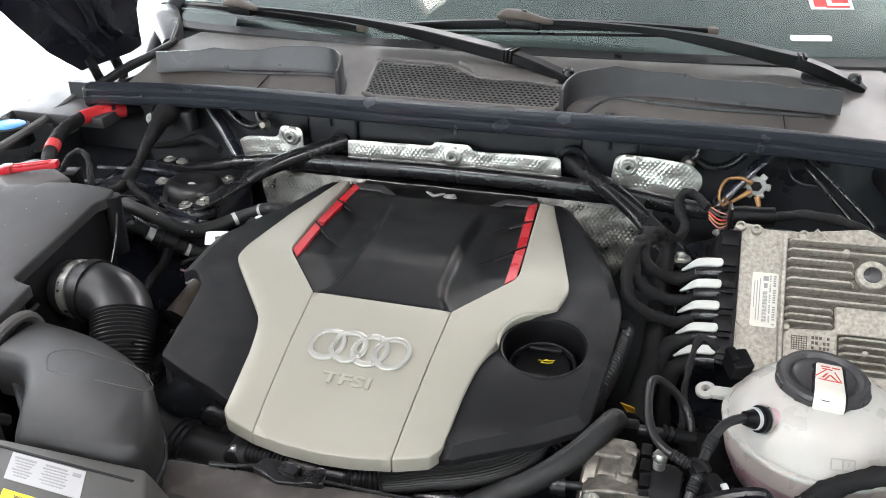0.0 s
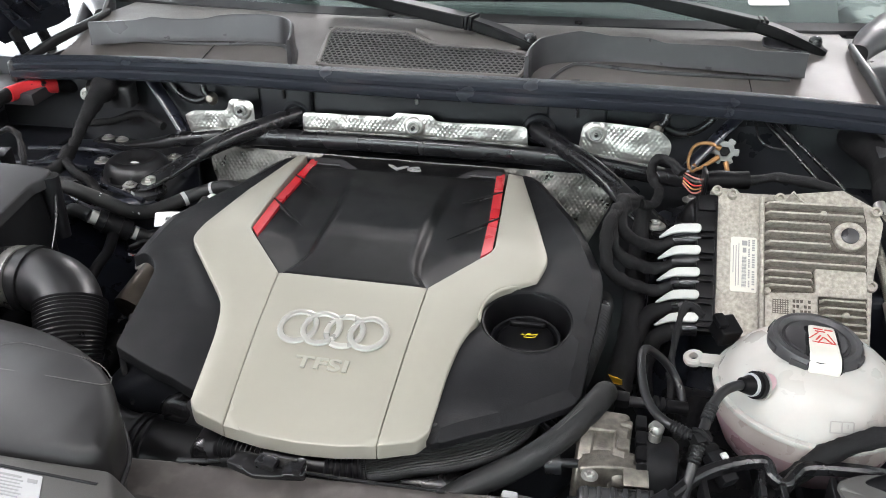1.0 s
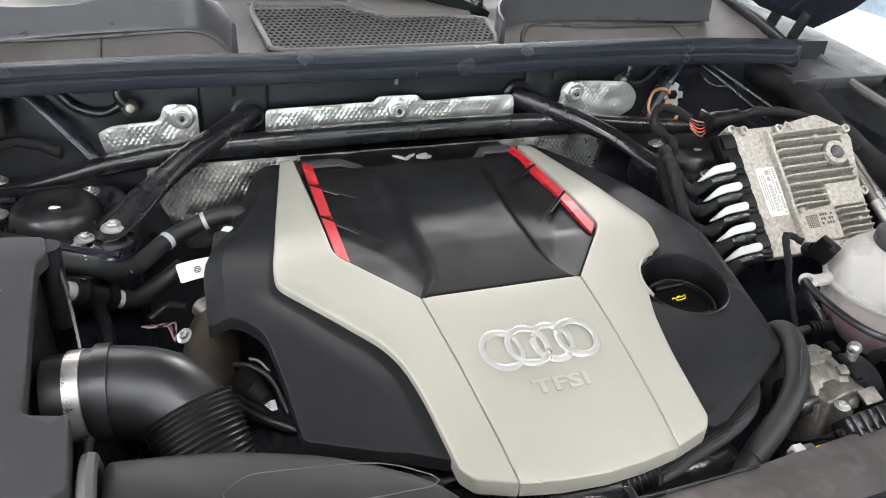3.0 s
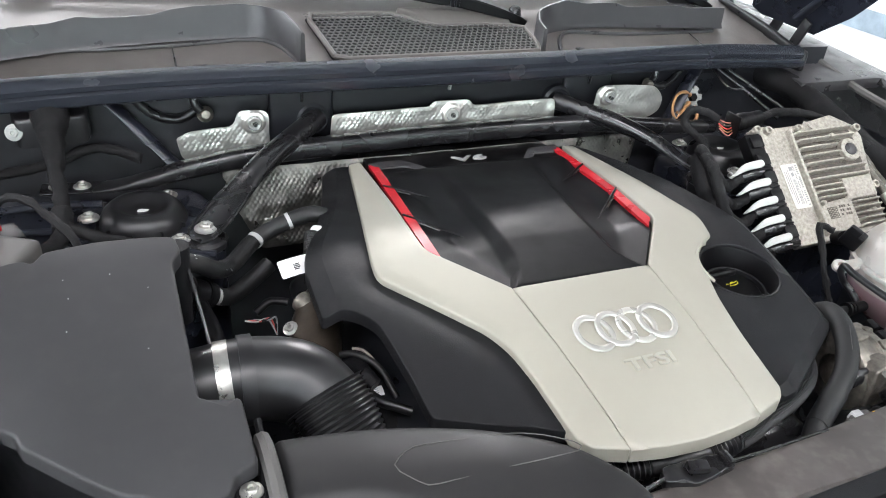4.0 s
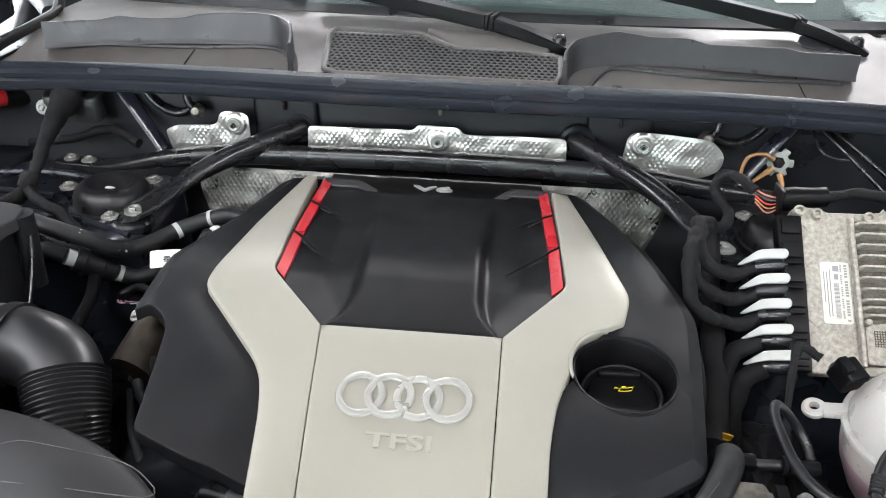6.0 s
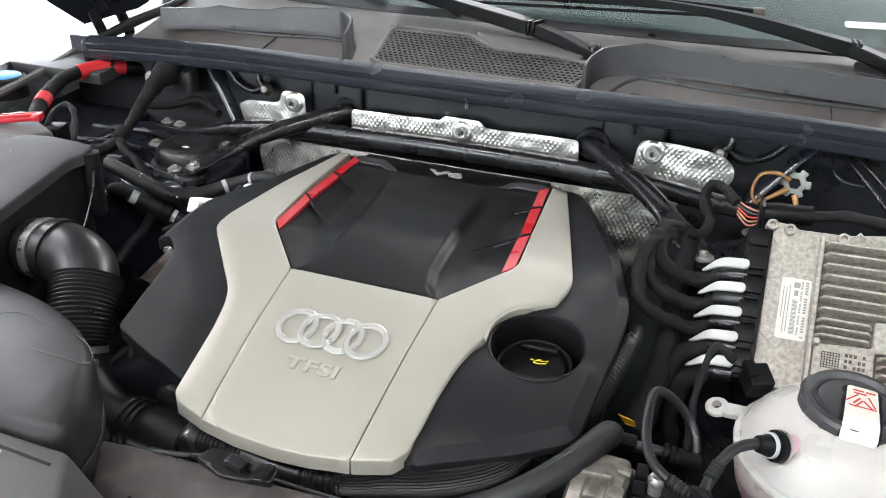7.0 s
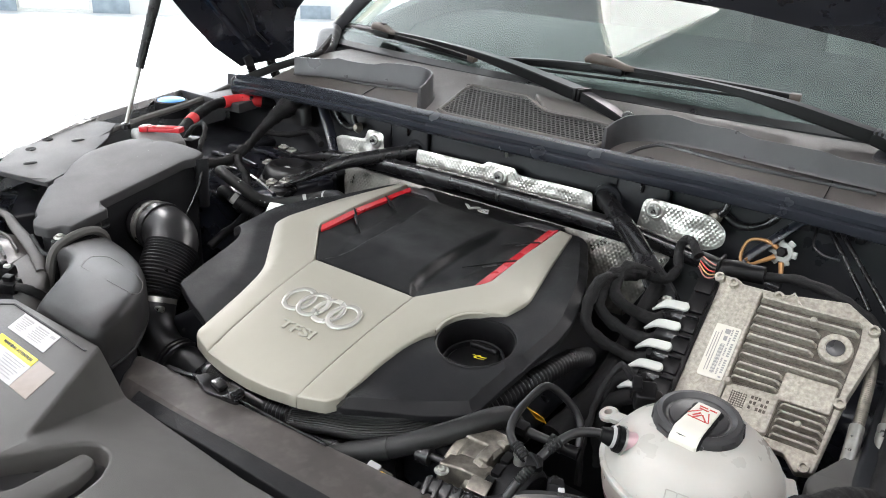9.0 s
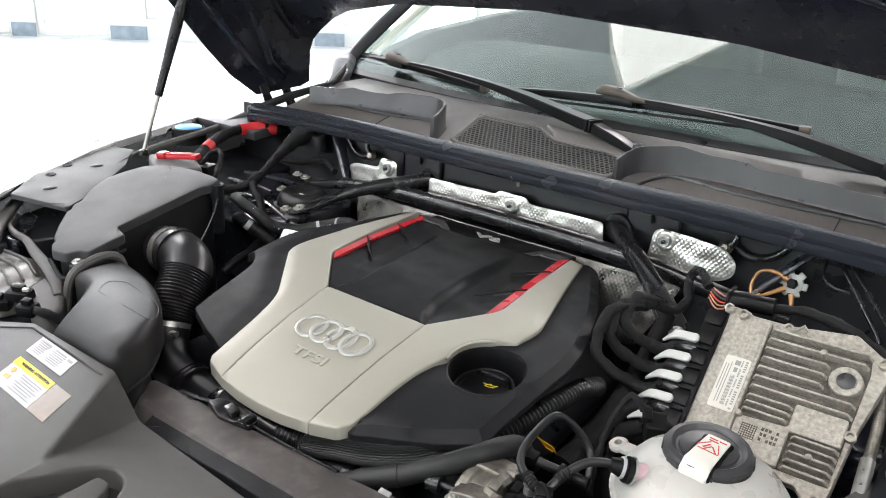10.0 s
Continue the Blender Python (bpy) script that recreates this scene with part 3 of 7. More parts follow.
# cowl duct walls with wavy tops
def duct_wall(pts, xs, hs):
    """An upright wall along pts, 5 mm thick, square at its ends, its height given over x."""
    bm = bmesh.new()
    line = smooth_line([(*p, 0) for p in pts], 10)
    n = len(line)
    rows = []
    for i, p in enumerate(line):
        q = (line[min(i + 1, n - 1)] - line[max(i - 1, 0)]).normalized()
        side = Vector((-q.y, q.x, 0))
        h = lerp(p.x, xs, hs)
        z0 = cowl_z(p.y) - 0.03 * p.x * p.x - 0.004
        top = max(cowl_z(0.055), cowl_z(p.y)) - 0.03 * p.x * p.x + h - 0.25 * max(0, 0.02 - p.y)
        row = []
        for o, z in ((0.008, z0), (0.0038, z0 + 0.007), (0.0026, top - 0.0025), (0.0012, top), (-0.0012, top), (-0.0026, top - 0.0025), (-0.0038, z0 + 0.007), (-0.008, z0)):
            v = p + side * o
            row.append(bm.verts.new((v.x, v.y, z)))
        rows.append(row)
    for a, b in zip(rows, rows[1:]):
        for i in range(len(a)):
            j = (i + 1) % len(a)
            bm.faces.new((a[i], a[j], b[j], b[i]))
    bm.faces.new(rows[0])
    bm.faces.new(rows[-1][::-1])
    bmesh.ops.recalc_face_normals(bm, faces=bm.faces[:])
    return bm


solo("duct_wall", duct_wall([(-0.578, 0.030), (-0.54, 0.037), (-0.48, 0.046), (-0.385, 0.053), (-0.30, 0.055), (-0.252, 0.052), (-0.226, 0.030), (-0.213, -0.005), (-0.209, -0.030)], [-0.62, -0.555, -0.50, -0.47, -0.45, -0.42, -0.382, -0.361, -0.33, -0.275, -0.25, -0.2], [0.026, 0.026, 0.0275, 0.033, 0.030, 0.029, 0.030, 0.035, 0.038, 0.039, 0.037, 0.033]), DUCT, "upright dark plastic wall with a wavy top on the cowl", "cowl wall", group="cowl walls")
solo("duct_wall", duct_wall([(0.148, -0.030), (0.152, 0.0), (0.172, 0.028), (0.222, 0.046), (0.29, 0.052), (0.36, 0.050), (0.45, 0.049), (0.54, 0.048)], [0.13, 0.165, 0.218, 0.25, 0.264, 0.315, 0.33, 0.341, 0.442, 0.455, 0.465, 0.52, 0.62], [0.026, 0.030, 0.038, 0.034, 0.032, 0.033, 0.030, 0.027, 0.030, 0.028, 0.026, 0.028, 0.028]), DUCT, "upright dark plastic wall with a wavy top on the cowl", "cowl wall", group="cowl walls")
# inlet grille of round holes
gr = thing("cowl_grille", -0.02, 0.02, 1.08, "black plastic air inlet grille with round holes in the cowl", "grille")
GRILLE = [(-0.165, -0.035), (0.145, -0.035), (0.146, 0.034), (0.078, 0.044), (0.0, 0.044), (-0.05, 0.082), (-0.178, 0.084)]


def in_poly(x, y, poly):
    c = False
    for i in range(len(poly)):
        (x0, y0), (x1, y1) = poly[i - 1], poly[i]
        if (y0 > y) != (y1 > y) and x < (x1 - x0) * (y - y0) / (y1 - y0) + x0:
            c = not c
    return c


def mesh_of_holes():
    """A plate of hexagonal cells, each with a round hole right through it."""
    bm = bmesh.new()
    p = 0.0084
    n = 12
    row = 0
    y = -0.045
    while y < 0.09:
        x = -0.19 + (p / 2 if row % 2 else 0)
        while x < 0.16:
            if in_poly(x, y, GRILLE):
                outer, inner, deep = [], [], []
                for k in range(n):
                    a = 2 * math.pi * (k + 0.5) / n
                    rr = p / 2 / math.cos(((a + math.pi / 6) % (math.pi / 3)) - math.pi / 6) * 1.001
                    c, s = math.cos(a), math.sin(a)
                    outer.append(bm.verts.new((x + rr * c, y + rr * s, cowl_z(y + rr * s) + 0.0085)))
                    inner.append(bm.verts.new((x + 0.0034 * c, y + 0.0034 * s, cowl_z(y + 0.0034 * s) + 0.0083)))
                    deep.append(bm.verts.new((x + 0.0034 * c, y + 0.0034 * s, cowl_z(y + 0.0034 * s) + 0.0074)))
                for k in range(n):
                    j = (k + 1) % n
                    bm.faces.new((outer[k], outer[j], inner[j], inner[k]))
                    bm.faces.new((inner[k], inner[j], deep[j], deep[k]))
            x += p
        y += p * 0.866
        row += 1
    return bm


part("mesh", mesh_of_holes(), GREY_PLASTIC, gr, sharp=30)
# black sheet stands for the shade below the open mesh
part("shade_sheet", slab(GRILLE, lambda x, y: cowl_z(y) + 0.0012, 0.004, 0), TAPE, gr, "black sheet painting the shade behind the holes")
rim_line = rounded(GRILLE, 0.008)
part("rim", tube([(x, y, cowl_z(y) + 0.0065) for x, y in rim_line + rim_line[:1]], 0.0038, 8, smooth=False), COWL_PLASTIC, gr)

# windscreen, dashboard and seats behind it
def glass_at(x, s):
    y0 = screen_foot(x)
    return y0 + s * 0.87, 1.112 - 0.02 * x * x + s * 0.50


wsn = thing("windscreen", 0, 0.3, 1.13, "greenish tinted windscreen reflecting the bright room", "windscreen")
def screen_section(x):
    out = [glass_at(x, s) for s in span(0, 1.05, 8)]
    return out + [(y + 0.003, z - 0.005) for y, z in out[::-1]]
gl = part("glass", sweep(screen_section, span(-0.72, 0.72, 24), True), GLASS, wsn)
gl.visible_shadow = False
def on_glass(x, up):
    """A frame lying on the outer face of the glass."""
    y, z = glass_at(x, up)
    return pose(x, y - 0.0012, z + 0.0022, 30, 0, math.degrees(math.atan(0.48 * x)) * 0.8)


part("clear_slot", slab(rounded([(-0.034, -0.007), (0.034, -0.007), (0.034, 0.007), (-0.034, 0.007)], 0.005), 0.0, 0.0006, 0, 0.1, on_glass(0.519, 0.058)), LABEL, wsn, "pale number strip behind the glass")
part("sticker", slab([(-0.036, -0.014), (0.036, -0.014), (0.036, 0.020), (-0.036, 0.020)], 0.0, 0.0006, 0, 0.1, on_glass(0.553, 0.145)), LABEL, wsn, "white and red windscreen sticker")
part("sticker_print", bars([(-0.018, 0.002, 0.022, 0.020), (0.016, 0.006, 0.028, 0.008), (0.010, -0.008, 0.040, 0.005)], on_glass(0.553, 0.145) @ pose(0, 0, 0.0004)), RED_INK, wsn, "red print")
part("lower_seal", sweep(lambda x: [(screen_foot(x) - 0.012, 1.104 - 0.02 * x * x), (screen_foot(x) - 0.010, 1.111 - 0.02 * x * x), (screen_foot(x) - 0.002, 1.1145 - 0.02 * x * x), (screen_foot(x) + 0.008, 1.1195 - 0.02 * x * x), (screen_foot(x) + 0.008, 1.102 - 0.02 * x * x)], span(-0.70, 0.70, 24), True), RUBBER, wsn, "thin black edge seal")
for sx in (-1, 1):
    part("pillar", tube([(sx * 0.745, 0.225, 1.02), (sx * 0.742, 0.27, 1.07), (sx * 0.738, 0.31, 1.105), (sx * 0.735, 0.42, 1.185), (sx * 0.705, 0.75, 1.39), (sx * 0.66, 1.2, 1.61)], [0.018, 0.018, 0.018, 0.020, 0.026, 0.03], 12), BODY_DARK, wsn)
    part("pillar_foot", blade([(sx * 0.640, 0.165, 1.088), (sx * 0.672, 0.215, 1.100), (sx * 0.715, 0.270, 1.108), (sx * 0.745, 0.320, 1.112)], [0.030, 0.050, 0.060, 0.050], [0.030, 0.040, 0.050, 0.050]), DUCT, wsn, "grey moulded corner piece at the foot of the pillar")
solo("dashboard", sweep(lambda x: [(0.42 + 0.2 * x * x, 1.06), (0.50 + 0.2 * x * x, 1.115), (0.78, 1.14), (0.98, 1.13), (1.02, 1.05), (1.0, 0.75), (0.42, 0.75)], span(-0.70, 0.70, 16), True), DASH, "dark dashboard top behind the windscreen", "dashboard")
def seat(x):
    s = part("front_seat", block(0.50, 0.16, 0.70, pose(x, 1.78, 0.98, 14), 0.06, 4), SEAT, car, "grey cabin seat")
    part("headrest", block(0.27, 0.11, 0.20, pose(x, 1.90, 1.44, 14), 0.045, 4), SEAT, s)
seat(-0.38)
seat(0.38)
part("roof", sweep(lambda x: [(1.10, 1.60 - 0.06 * x * x), (1.6, 1.66 - 0.06 * x * x), (2.4, 1.64 - 0.06 * x * x), (2.4, 1.60 - 0.06 * x * x), (1.6, 1.62 - 0.06 * x * x), (1.10, 1.57 - 0.06 * x * x)], span(-0.68, 0.68, 10), True), BODY_DARK, car)
part("door_trim", slab([(0.30, 0.70), (2.40, 0.70), (2.40, 1.26), (1.60, 1.235), (0.95, 1.205), (0.62, 1.175), (0.30, 1.10)], 0.0, 0.03, 0.004, 0.2, Matrix.Translation((-0.70, 0, 0)) @ Matrix(((0, 0, 1, 0), (1, 0, 0, 0), (0, 1, 0, 0), (0, 0, 0, 1)))), DASH, car, "dark inner door trim")
part("pillar_trim", blade([(-0.690, 0.36, 1.135), (-0.675, 0.62, 1.285), (-0.640, 0.95, 1.455), (-0.600, 1.20, 1.560)], [0.03, 0.045, 0.05, 0.05], [0.02, 0.025, 0.025, 0.025]), CREAM, car, "cream inner pillar trim")
part("cabin_rear", block(1.4, 0.1, 1.2, pose(0, 2.45, 1.05), 0.02), SEAT, car)
for sx in (-1, 1):
    part("door_shell", block(0.10, 2.1, 0.62, pose(sx * 0.87, 1.42, 0.68), 0.04, 3), BODY_DARK, car)

# fenders and inner wings
def fender_skin(sx):
    """The outer wing: crowned top edge running forward and down, falling away outwards."""
    bm = bmesh.new()
    rows = []
    for y in span(0.30, -1.0, 26):
        t = (0.30 - y) / 1.3
        xe = lerp(y, [-1.0, -0.75, -0.58, -0.33, -0.1, 0.1, 0.3], [0.55, 0.66, 0.735, 0.81, 0.835, 0.84, 0.845])
        zt = lerp(y, [-1.0, -0.75, -0.58, -0.33, -0.1, 0.1, 0.3], [0.88, 0.945, 0.975, 1.005, 1.022, 1.035, 1.045])
        prof = [(-0.035, -0.012), (-0.03, -0.001), (0.0, 0.001), (0.03, -0.012), (0.07, -0.05), (0.10, -0.14), (0.11, -0.30), (0.09, -0.5)]
        rows.append([bm.verts.new((sx * (xe + dx), y, zt + dz)) for dx, dz in prof])
    for a, b in zip(rows, rows[1:]):
        for i in range(len(a) - 1):
            bm.faces.new((a[i], a[i + 1], b[i + 1], b[i]))
    bmesh.ops.recalc_face_normals(bm, faces=bm.faces[:])
    bmesh.ops.solidify(bm, geom=bm.faces[:], thickness=0.003)
    return bm


for sx in (-1, 1):
    part("fender", fender_skin(sx), PAINT, car)
    part("inner_wing", sweep(lambda x: [(0.10, 0.93), (-0.75, 0.86), (-0.75, 0.5), (0.10, 0.5)], sorted((sx * 0.62, sx * 0.66)), True), BODY_DARK, car)
    part("wing_ledge", slab(rounded([(sx * 0.60, 0.08), (sx * 0.80, 0.08), (sx * 0.80, -0.30), (sx * 0.76, -0.50), (sx * 0.66, -0.62), (sx * 0.60, -0.5)], 0.02), lambda x, y: 0.94 + 0.05 * y, 0.03, 0.006, 0.05), BODY_DARK, car)
    # seal channel along the wing's inner edge
    part("wing_channel", tube([(sx * 0.735, 0.03, 1.04), (sx * 0.735, -0.10, 1.012), (sx * 0.715, -0.30, 0.995), (sx * 0.66, -0.52, 0.965)], 0.007, 8), GREY_PLASTIC, car)
    part("lower_wall", block(0.03, 1.1, 0.5, pose(sx * 0.64, -0.45, 0.62), 0.004), BODY_DARK, car)
part("underfloor", block(1.3, 1.1, 0.02, pose(0, -0.45, 0.45), 0.004), BODY_DARK, car)
part("nose", block(1.35, 0.12, 0.4, pose(0, -1.02, 0.62), 0.05, 3), BODY_DARK, car)

# raised bonnet
def hood_point(x, s, drop=0.0):
    """Bonnet surface: s metres up from its rear edge; drop: below (inside) the skin."""
    ax = abs(x)
    a = radians(50)
    drop *= min(1.0, 0.15 + s / 0.12)
    rear_y = lerp(ax, [0, 0.3, 0.47, 0.55, 0.62, 0.652, 0.666, 0.671, 0.69, 0.705, 0.735], [-0.06, -0.03, 0.03, 0.075, 0.105, 0.112, 0.116, 0.118, 0.110, 0.085, 0.022])
    rear_z = lerp(ax, [0, 0.3, 0.47, 0.55, 0.62, 0.652, 0.666, 0.671, 0.69, 0.705, 0.735], [1.320, 1.303, 1.274, 1.252, 1.218, 1.192, 1.165, 1.100, 1.088, 1.083, 1.072])
    y = rear_y - s * math.cos(a) - drop * math.sin(a)
    z = rear_z + s * math.sin(a) - drop * math.cos(a) - 0.02 * ax * s
    return y, z


bonnet = part("bonnet", sweep(lambda x: [hood_point(x, s) for s in span(0, 1.15, 14)] + [hood_point(x, s, 0.03) for s in span(0, 1.15, 14)[::-1]], sorted(span(-0.735, 0.735, 72) + [k * e for k in (-1, 1) for e in (0.652, 0.666, 0.671, 0.69)]), True), BLACK_GLOSS, car, "open black bonnet seen from below")
part("bonnet_liner", sweep(lambda x: [hood_point(x, s, 0.032) for s in span(0.20, 1.0, 10)] + [hood_point(x, s, 0.045) for s in span(0.20, 1.0, 10)[::-1]], span(-0.52, 0.52, 20), True), RUBBER, bonnet)
for sx in (-1, 1):
    for rib, w in (((0.712, 0.03), (0.708, 0.25), (0.700, 0.55), (0.69, 0.95)), 0.030), (((0.690, 0.10), (0.672, 0.17), (0.668, 0.30), (0.655, 0.50), (0.64, 0.80)), 0.016), (((0.66, 0.045), (0.650, 0.13), (0.625, 0.22), (0.59, 0.36), (0.55, 0.6)), 0.020), (((0.60, 0.10), (0.52, 0.14), (0.40, 0.16), (0.25, 0.16), (0.0, 0.16)), 0.026):
        pts = [(sx * x, *hood_point(x, up, 0.033)) for x, up in rib]
        part("inner_rib", blade(pts, [w] * len(pts), [0.012] * len(pts)), BLACK_GLOSS, bonnet)
    for x0, s0 in ((0.615, 0.16), (0.575, 0.27), (0.665, 0.36), (0.50, 0.34)):
        m = Matrix.Translation((sx * x0, *hood_point(x0, s0, 0.031))) @ pose(0, 0, 0, 140)
        part("inner_boss", turned([(0.022, 0.0), (0.020, 0.004), (0.015, 0.005), (0.012, 0.001), (0, 0.001)], m, 24), BLACK_METAL, bonnet)
    part("seal_line", tube([(sx * x, *hood_point(x, up, 0.040)) for x, up in ((0.684, 0.06), (0.676, 0.16), (0.66, 0.28), (0.645, 0.5))], 0.003, 8), RUBBER, bonnet)
for sx in (-1, 1):
    part("hinge", join(block(0.006, 0.020, 0.075, pose(sx * 0.715, 0.034, 1.060, 22), 0.002), block(0.006, 0.022, 0.085, pose(sx * 0.71, 0.088, 1.066, 22), 0.002), block(0.03, 0.10, 0.012, pose(sx * 0.705, 0.10, 1.035), 0.002)), BLACK_METAL, car)
    strut = thing("gas_strut", sx * 0.70, -0.295, 1.0, "black bonnet gas strut with a bright rod", "gas strut", "gas struts")
    p0, p1 = Vector((sx * 0.70, -0.295, 1.0)), Vector((sx * 0.70, -0.176 + 0.03, 1.29 + 0.075))
    way = (p1 - p0).normalized()
    part("rod", tube([p0, p0 + way * 0.14], 0.004, 12), CHROME, strut)
    part("cylinder", tube([p0 + way * 0.12, p0 + way * 0.13, p0 + way * 0.42], [0.0075, 0.0105, 0.0105], 14), BLACK_METAL, strut)
    part("ball_socket", turned([(0, 0.008), (0.008, 0.005), (0.009, -0.005), (0, -0.008)], Matrix.Translation(p0), 14), BLACK_METAL, strut)

# ---- wipers ----
def strap(pts, widths, heights, k=8, r=0.25):
    """A bar of rounded rectangular section along pts, widths and heights given per point."""
    line = smooth_line(pts, k)
    bm = bmesh.new()
    rings = []
    n = len(line)
    for i, c in enumerate(line):
        t = (line[min(i + 1, n - 1)] - line[max(i - 1, 0)]).normalized()
        side = t.cross(Vector((0, 0, 1))).normalized()
        up = side.cross(t)
        u = i / (n - 1) * (len(widths) - 1)
        w, h = lerp(u, range(len(widths)), widths) / 2, lerp(u, range(len(heights)), heights) / 2
        e = r * min(w, h)
        rings.append([bm.verts.new(c + side * a + up * b) for a, b in ((w, -h + e), (w, h - e), (w - e, h), (-w + e, h), (-w, h - e), (-w, -h + e), (-w + e, -h), (w - e, -h))])
    for a, b in zip(rings, rings[1:]):
        for i in range(8):
            j = (i + 1) % 8
            bm.faces.new((a[i], a[j], b[j], b[i]))
    bm.faces.new(rings[0])
    bm.faces.new(rings[-1][::-1])
    bmesh.ops.recalc_face_normals(bm, faces=bm.faces[:])
    return bm


def wiper(nut, kink, tip, blade_a, blade_b):
    w = thing("wiper", *nut, "black windscreen wiper lying on the screen", "wiper", "wipers")
    nut, kink, tip, a, b = (Vector(v) for v in (nut, kink, tip, blade_a, blade_b))
    head = nut.lerp(kink, 0.92)
    part("pivot_head", strap([nut + (nut - kink).normalized() * 0.018 - Vector((0, 0, 0.003)), nut, nut.lerp(kink, 0.45) + Vector((0, 0, 0.002)), head], [0.016, 0.027, 0.028, 0.026], [0.010, 0.013, 0.016, 0.018], 8, 0.3), WIPER_BLACK, w)
    part("pivot_nut", turned([(0, 0.0150), (0.005, 0.0143), (0.0085, 0.0115), (0.0098, 0.0075), (0.0102, 0.0)], Matrix.Translation(nut + Vector((0, 0, 0.003))), 20), BLACK_METAL, w, "domed dark nut")
    mid = kink.lerp(tip, 0.5) + Vector((0, 0, 0.012))
    along = (tip - mid).normalized()
    turn = (tip - mid).to_track_quat("X", "Z").to_matrix().to_4x4()
    part("arm", strap([kink + (kink - tip).normalized() * 0.004, kink.lerp(mid, 0.06), kink.lerp(mid, 0.55) + Vector((0, 0, 0.003)), mid, mid.lerp(tip, 0.5) + Vector((0, 0, 0.002)), tip - along * 0.04], [0.029, 0.030, 0.026, 0.015, 0.010, 0.009], [0.019, 0.020, 0.018, 0.011, 0.007, 0.006], 8, 0.16), WIPER_BLACK, w)
    hinge = Matrix.Translation(kink) @ (tip - kink).to_track_quat("X", "Z").to_matrix().to_4x4()
    for k in range(2):
        part("hinge_band", block(0.005, 0.032, 0.022, hinge @ pose(-0.008 - 0.008 * k, 0, 0), 0.0018), WIPER_BLACK, w)
    part("blade_spine", strap([a, a.lerp(b, 0.25) + Vector((0, 0, 0.006)), a.lerp(b, 0.5) + Vector((0, 0, 0.008)), a.lerp(b, 0.75) + Vector((0, 0, 0.006)), b], [0.014, 0.020, 0.022, 0.020, 0.014], [0.010, 0.015, 0.016, 0.015, 0.010], 8, 0.35), WIPER_BLACK, w)
    part("blade_lip", tube([v - Vector((0, -0.004, 0.009)) for v in (a, a.lerp(b, 0.5), b)], 0.003, 6), RUBBER, w)
    m = part("blade_mount", blade([tip - along * 0.050, tip - along * 0.030, tip + Vector((0, 0, 0.005)), tip + along * 0.030 + Vector((0, 0, 0.005)), tip + along * 0.044], [0.010, 0.016, 0.022, 0.025, 0.014], [0.008, 0.012, 0.017, 0.019, 0.010]), MOUNT, w, "dusty brownish blade mount")
    part("mount_slot", block(0.009, 0.010, 0.004, Matrix.Translation(tip + Vector((0, 0, 0.0130))) @ turn, 0.001), WIPER_BLACK, m)
    part("mount_base", block(0.060, 0.018, 0.014, Matrix.Translation(tip - Vector((0, 0, 0.009))) @ turn, 0.003), WIPER_BLACK, m)
    for v in (a, b):
        part("end_cap", block(0.018, 0.016, 0.013, Matrix.Translation(v) @ (b - a).to_track_quat("X", "Z").to_matrix().to_4x4(), 0.003), MOUNT if v == b else RUBBER, w)


wiper((0.144, 0.063, 1.102), (0.039, 0.086, 1.129), (-0.533, 0.262, 1.150), (-0.78, 0.37, 1.124), (-0.256, 0.207, 1.132))
wiper((0.568, 0.137, 1.101), (0.481, 0.170, 1.126), (0.051, 0.175, 1.168), (-0.208, 0.190, 1.140), (0.358, 0.214, 1.155))
# flat dark patches paint the shade of the recesses round the pivots
for x0, y0 in ((0.138, 0.072), (0.556, 0.146)):
    part("pivot_pocket", slab(rounded([(x0 - 0.062, y0 - 0.012), (x0 + 0.022, y0 - 0.022), (x0 + 0.030, y0 + 0.016), (x0 - 0.060, y0 + 0.022)], 0.010), lambda x, y: tray_z(x, y) + 0.0012, 0.004, 0.001, 0.02), DUCT, cowl, "flat dark patch for the shade of a pocket round the wiper pivot")

# ---- engine cover ----
HY = ([-0.66, -0.630, -0.61, -0.59, -0.544, -0.50, -0.42, -0.342, -0.25, -0.13, -0.05], [0.895, 0.9035, 0.9090, 0.9152, 0.927, 0.9375, 0.951, 0.962, 0.968, 0.969, 0.967])


def cov(y):
    return lerp(y, *HY)


cover = thing("engine_cover", 0, -0.4, 0.86, "silver and black plastic engine cover with red accents", "engine cover")
CUP = (0.199, -0.446)
CUP_R = 0.0460


def arc(c, r, a0, a1, n=12):
    return [(c[0] + r * math.cos(radians(a0 + (a1 - a0) * i / n)), c[1] + r * math.sin(radians(a0 + (a1 - a0) * i / n))) for i in range(n + 1)]


L_OUT = [(-0.174, -0.122), (-0.216, -0.345), (-0.217, -0.370), (-0.137, -0.466), (-0.126, -0.490), (-0.118, -0.525), (-0.109, -0.601), (-0.100, -0.612), (-0.066, -0.622)]
R_OUT = [(0.160, -0.130), (0.213, -0.348), (0.211, -0.374), (0.150, -0.452), (0.137, -0.487), (0.130, -0.530), (0.124, -0.600), (0.082, -0.622)]
left_wing = rounded(L_OUT + [(-0.0865, -0.4195), (-0.1535, -0.341), (-0.158, -0.122)], [0.004, 0.02, 0.012, 0.02, 0.012, 0.02, 0.004, 0.004, 0.002, 0.002, 0.012, 0.002])
notch = arc(CUP, CUP_R + 0.0045, 124, 188, 10)
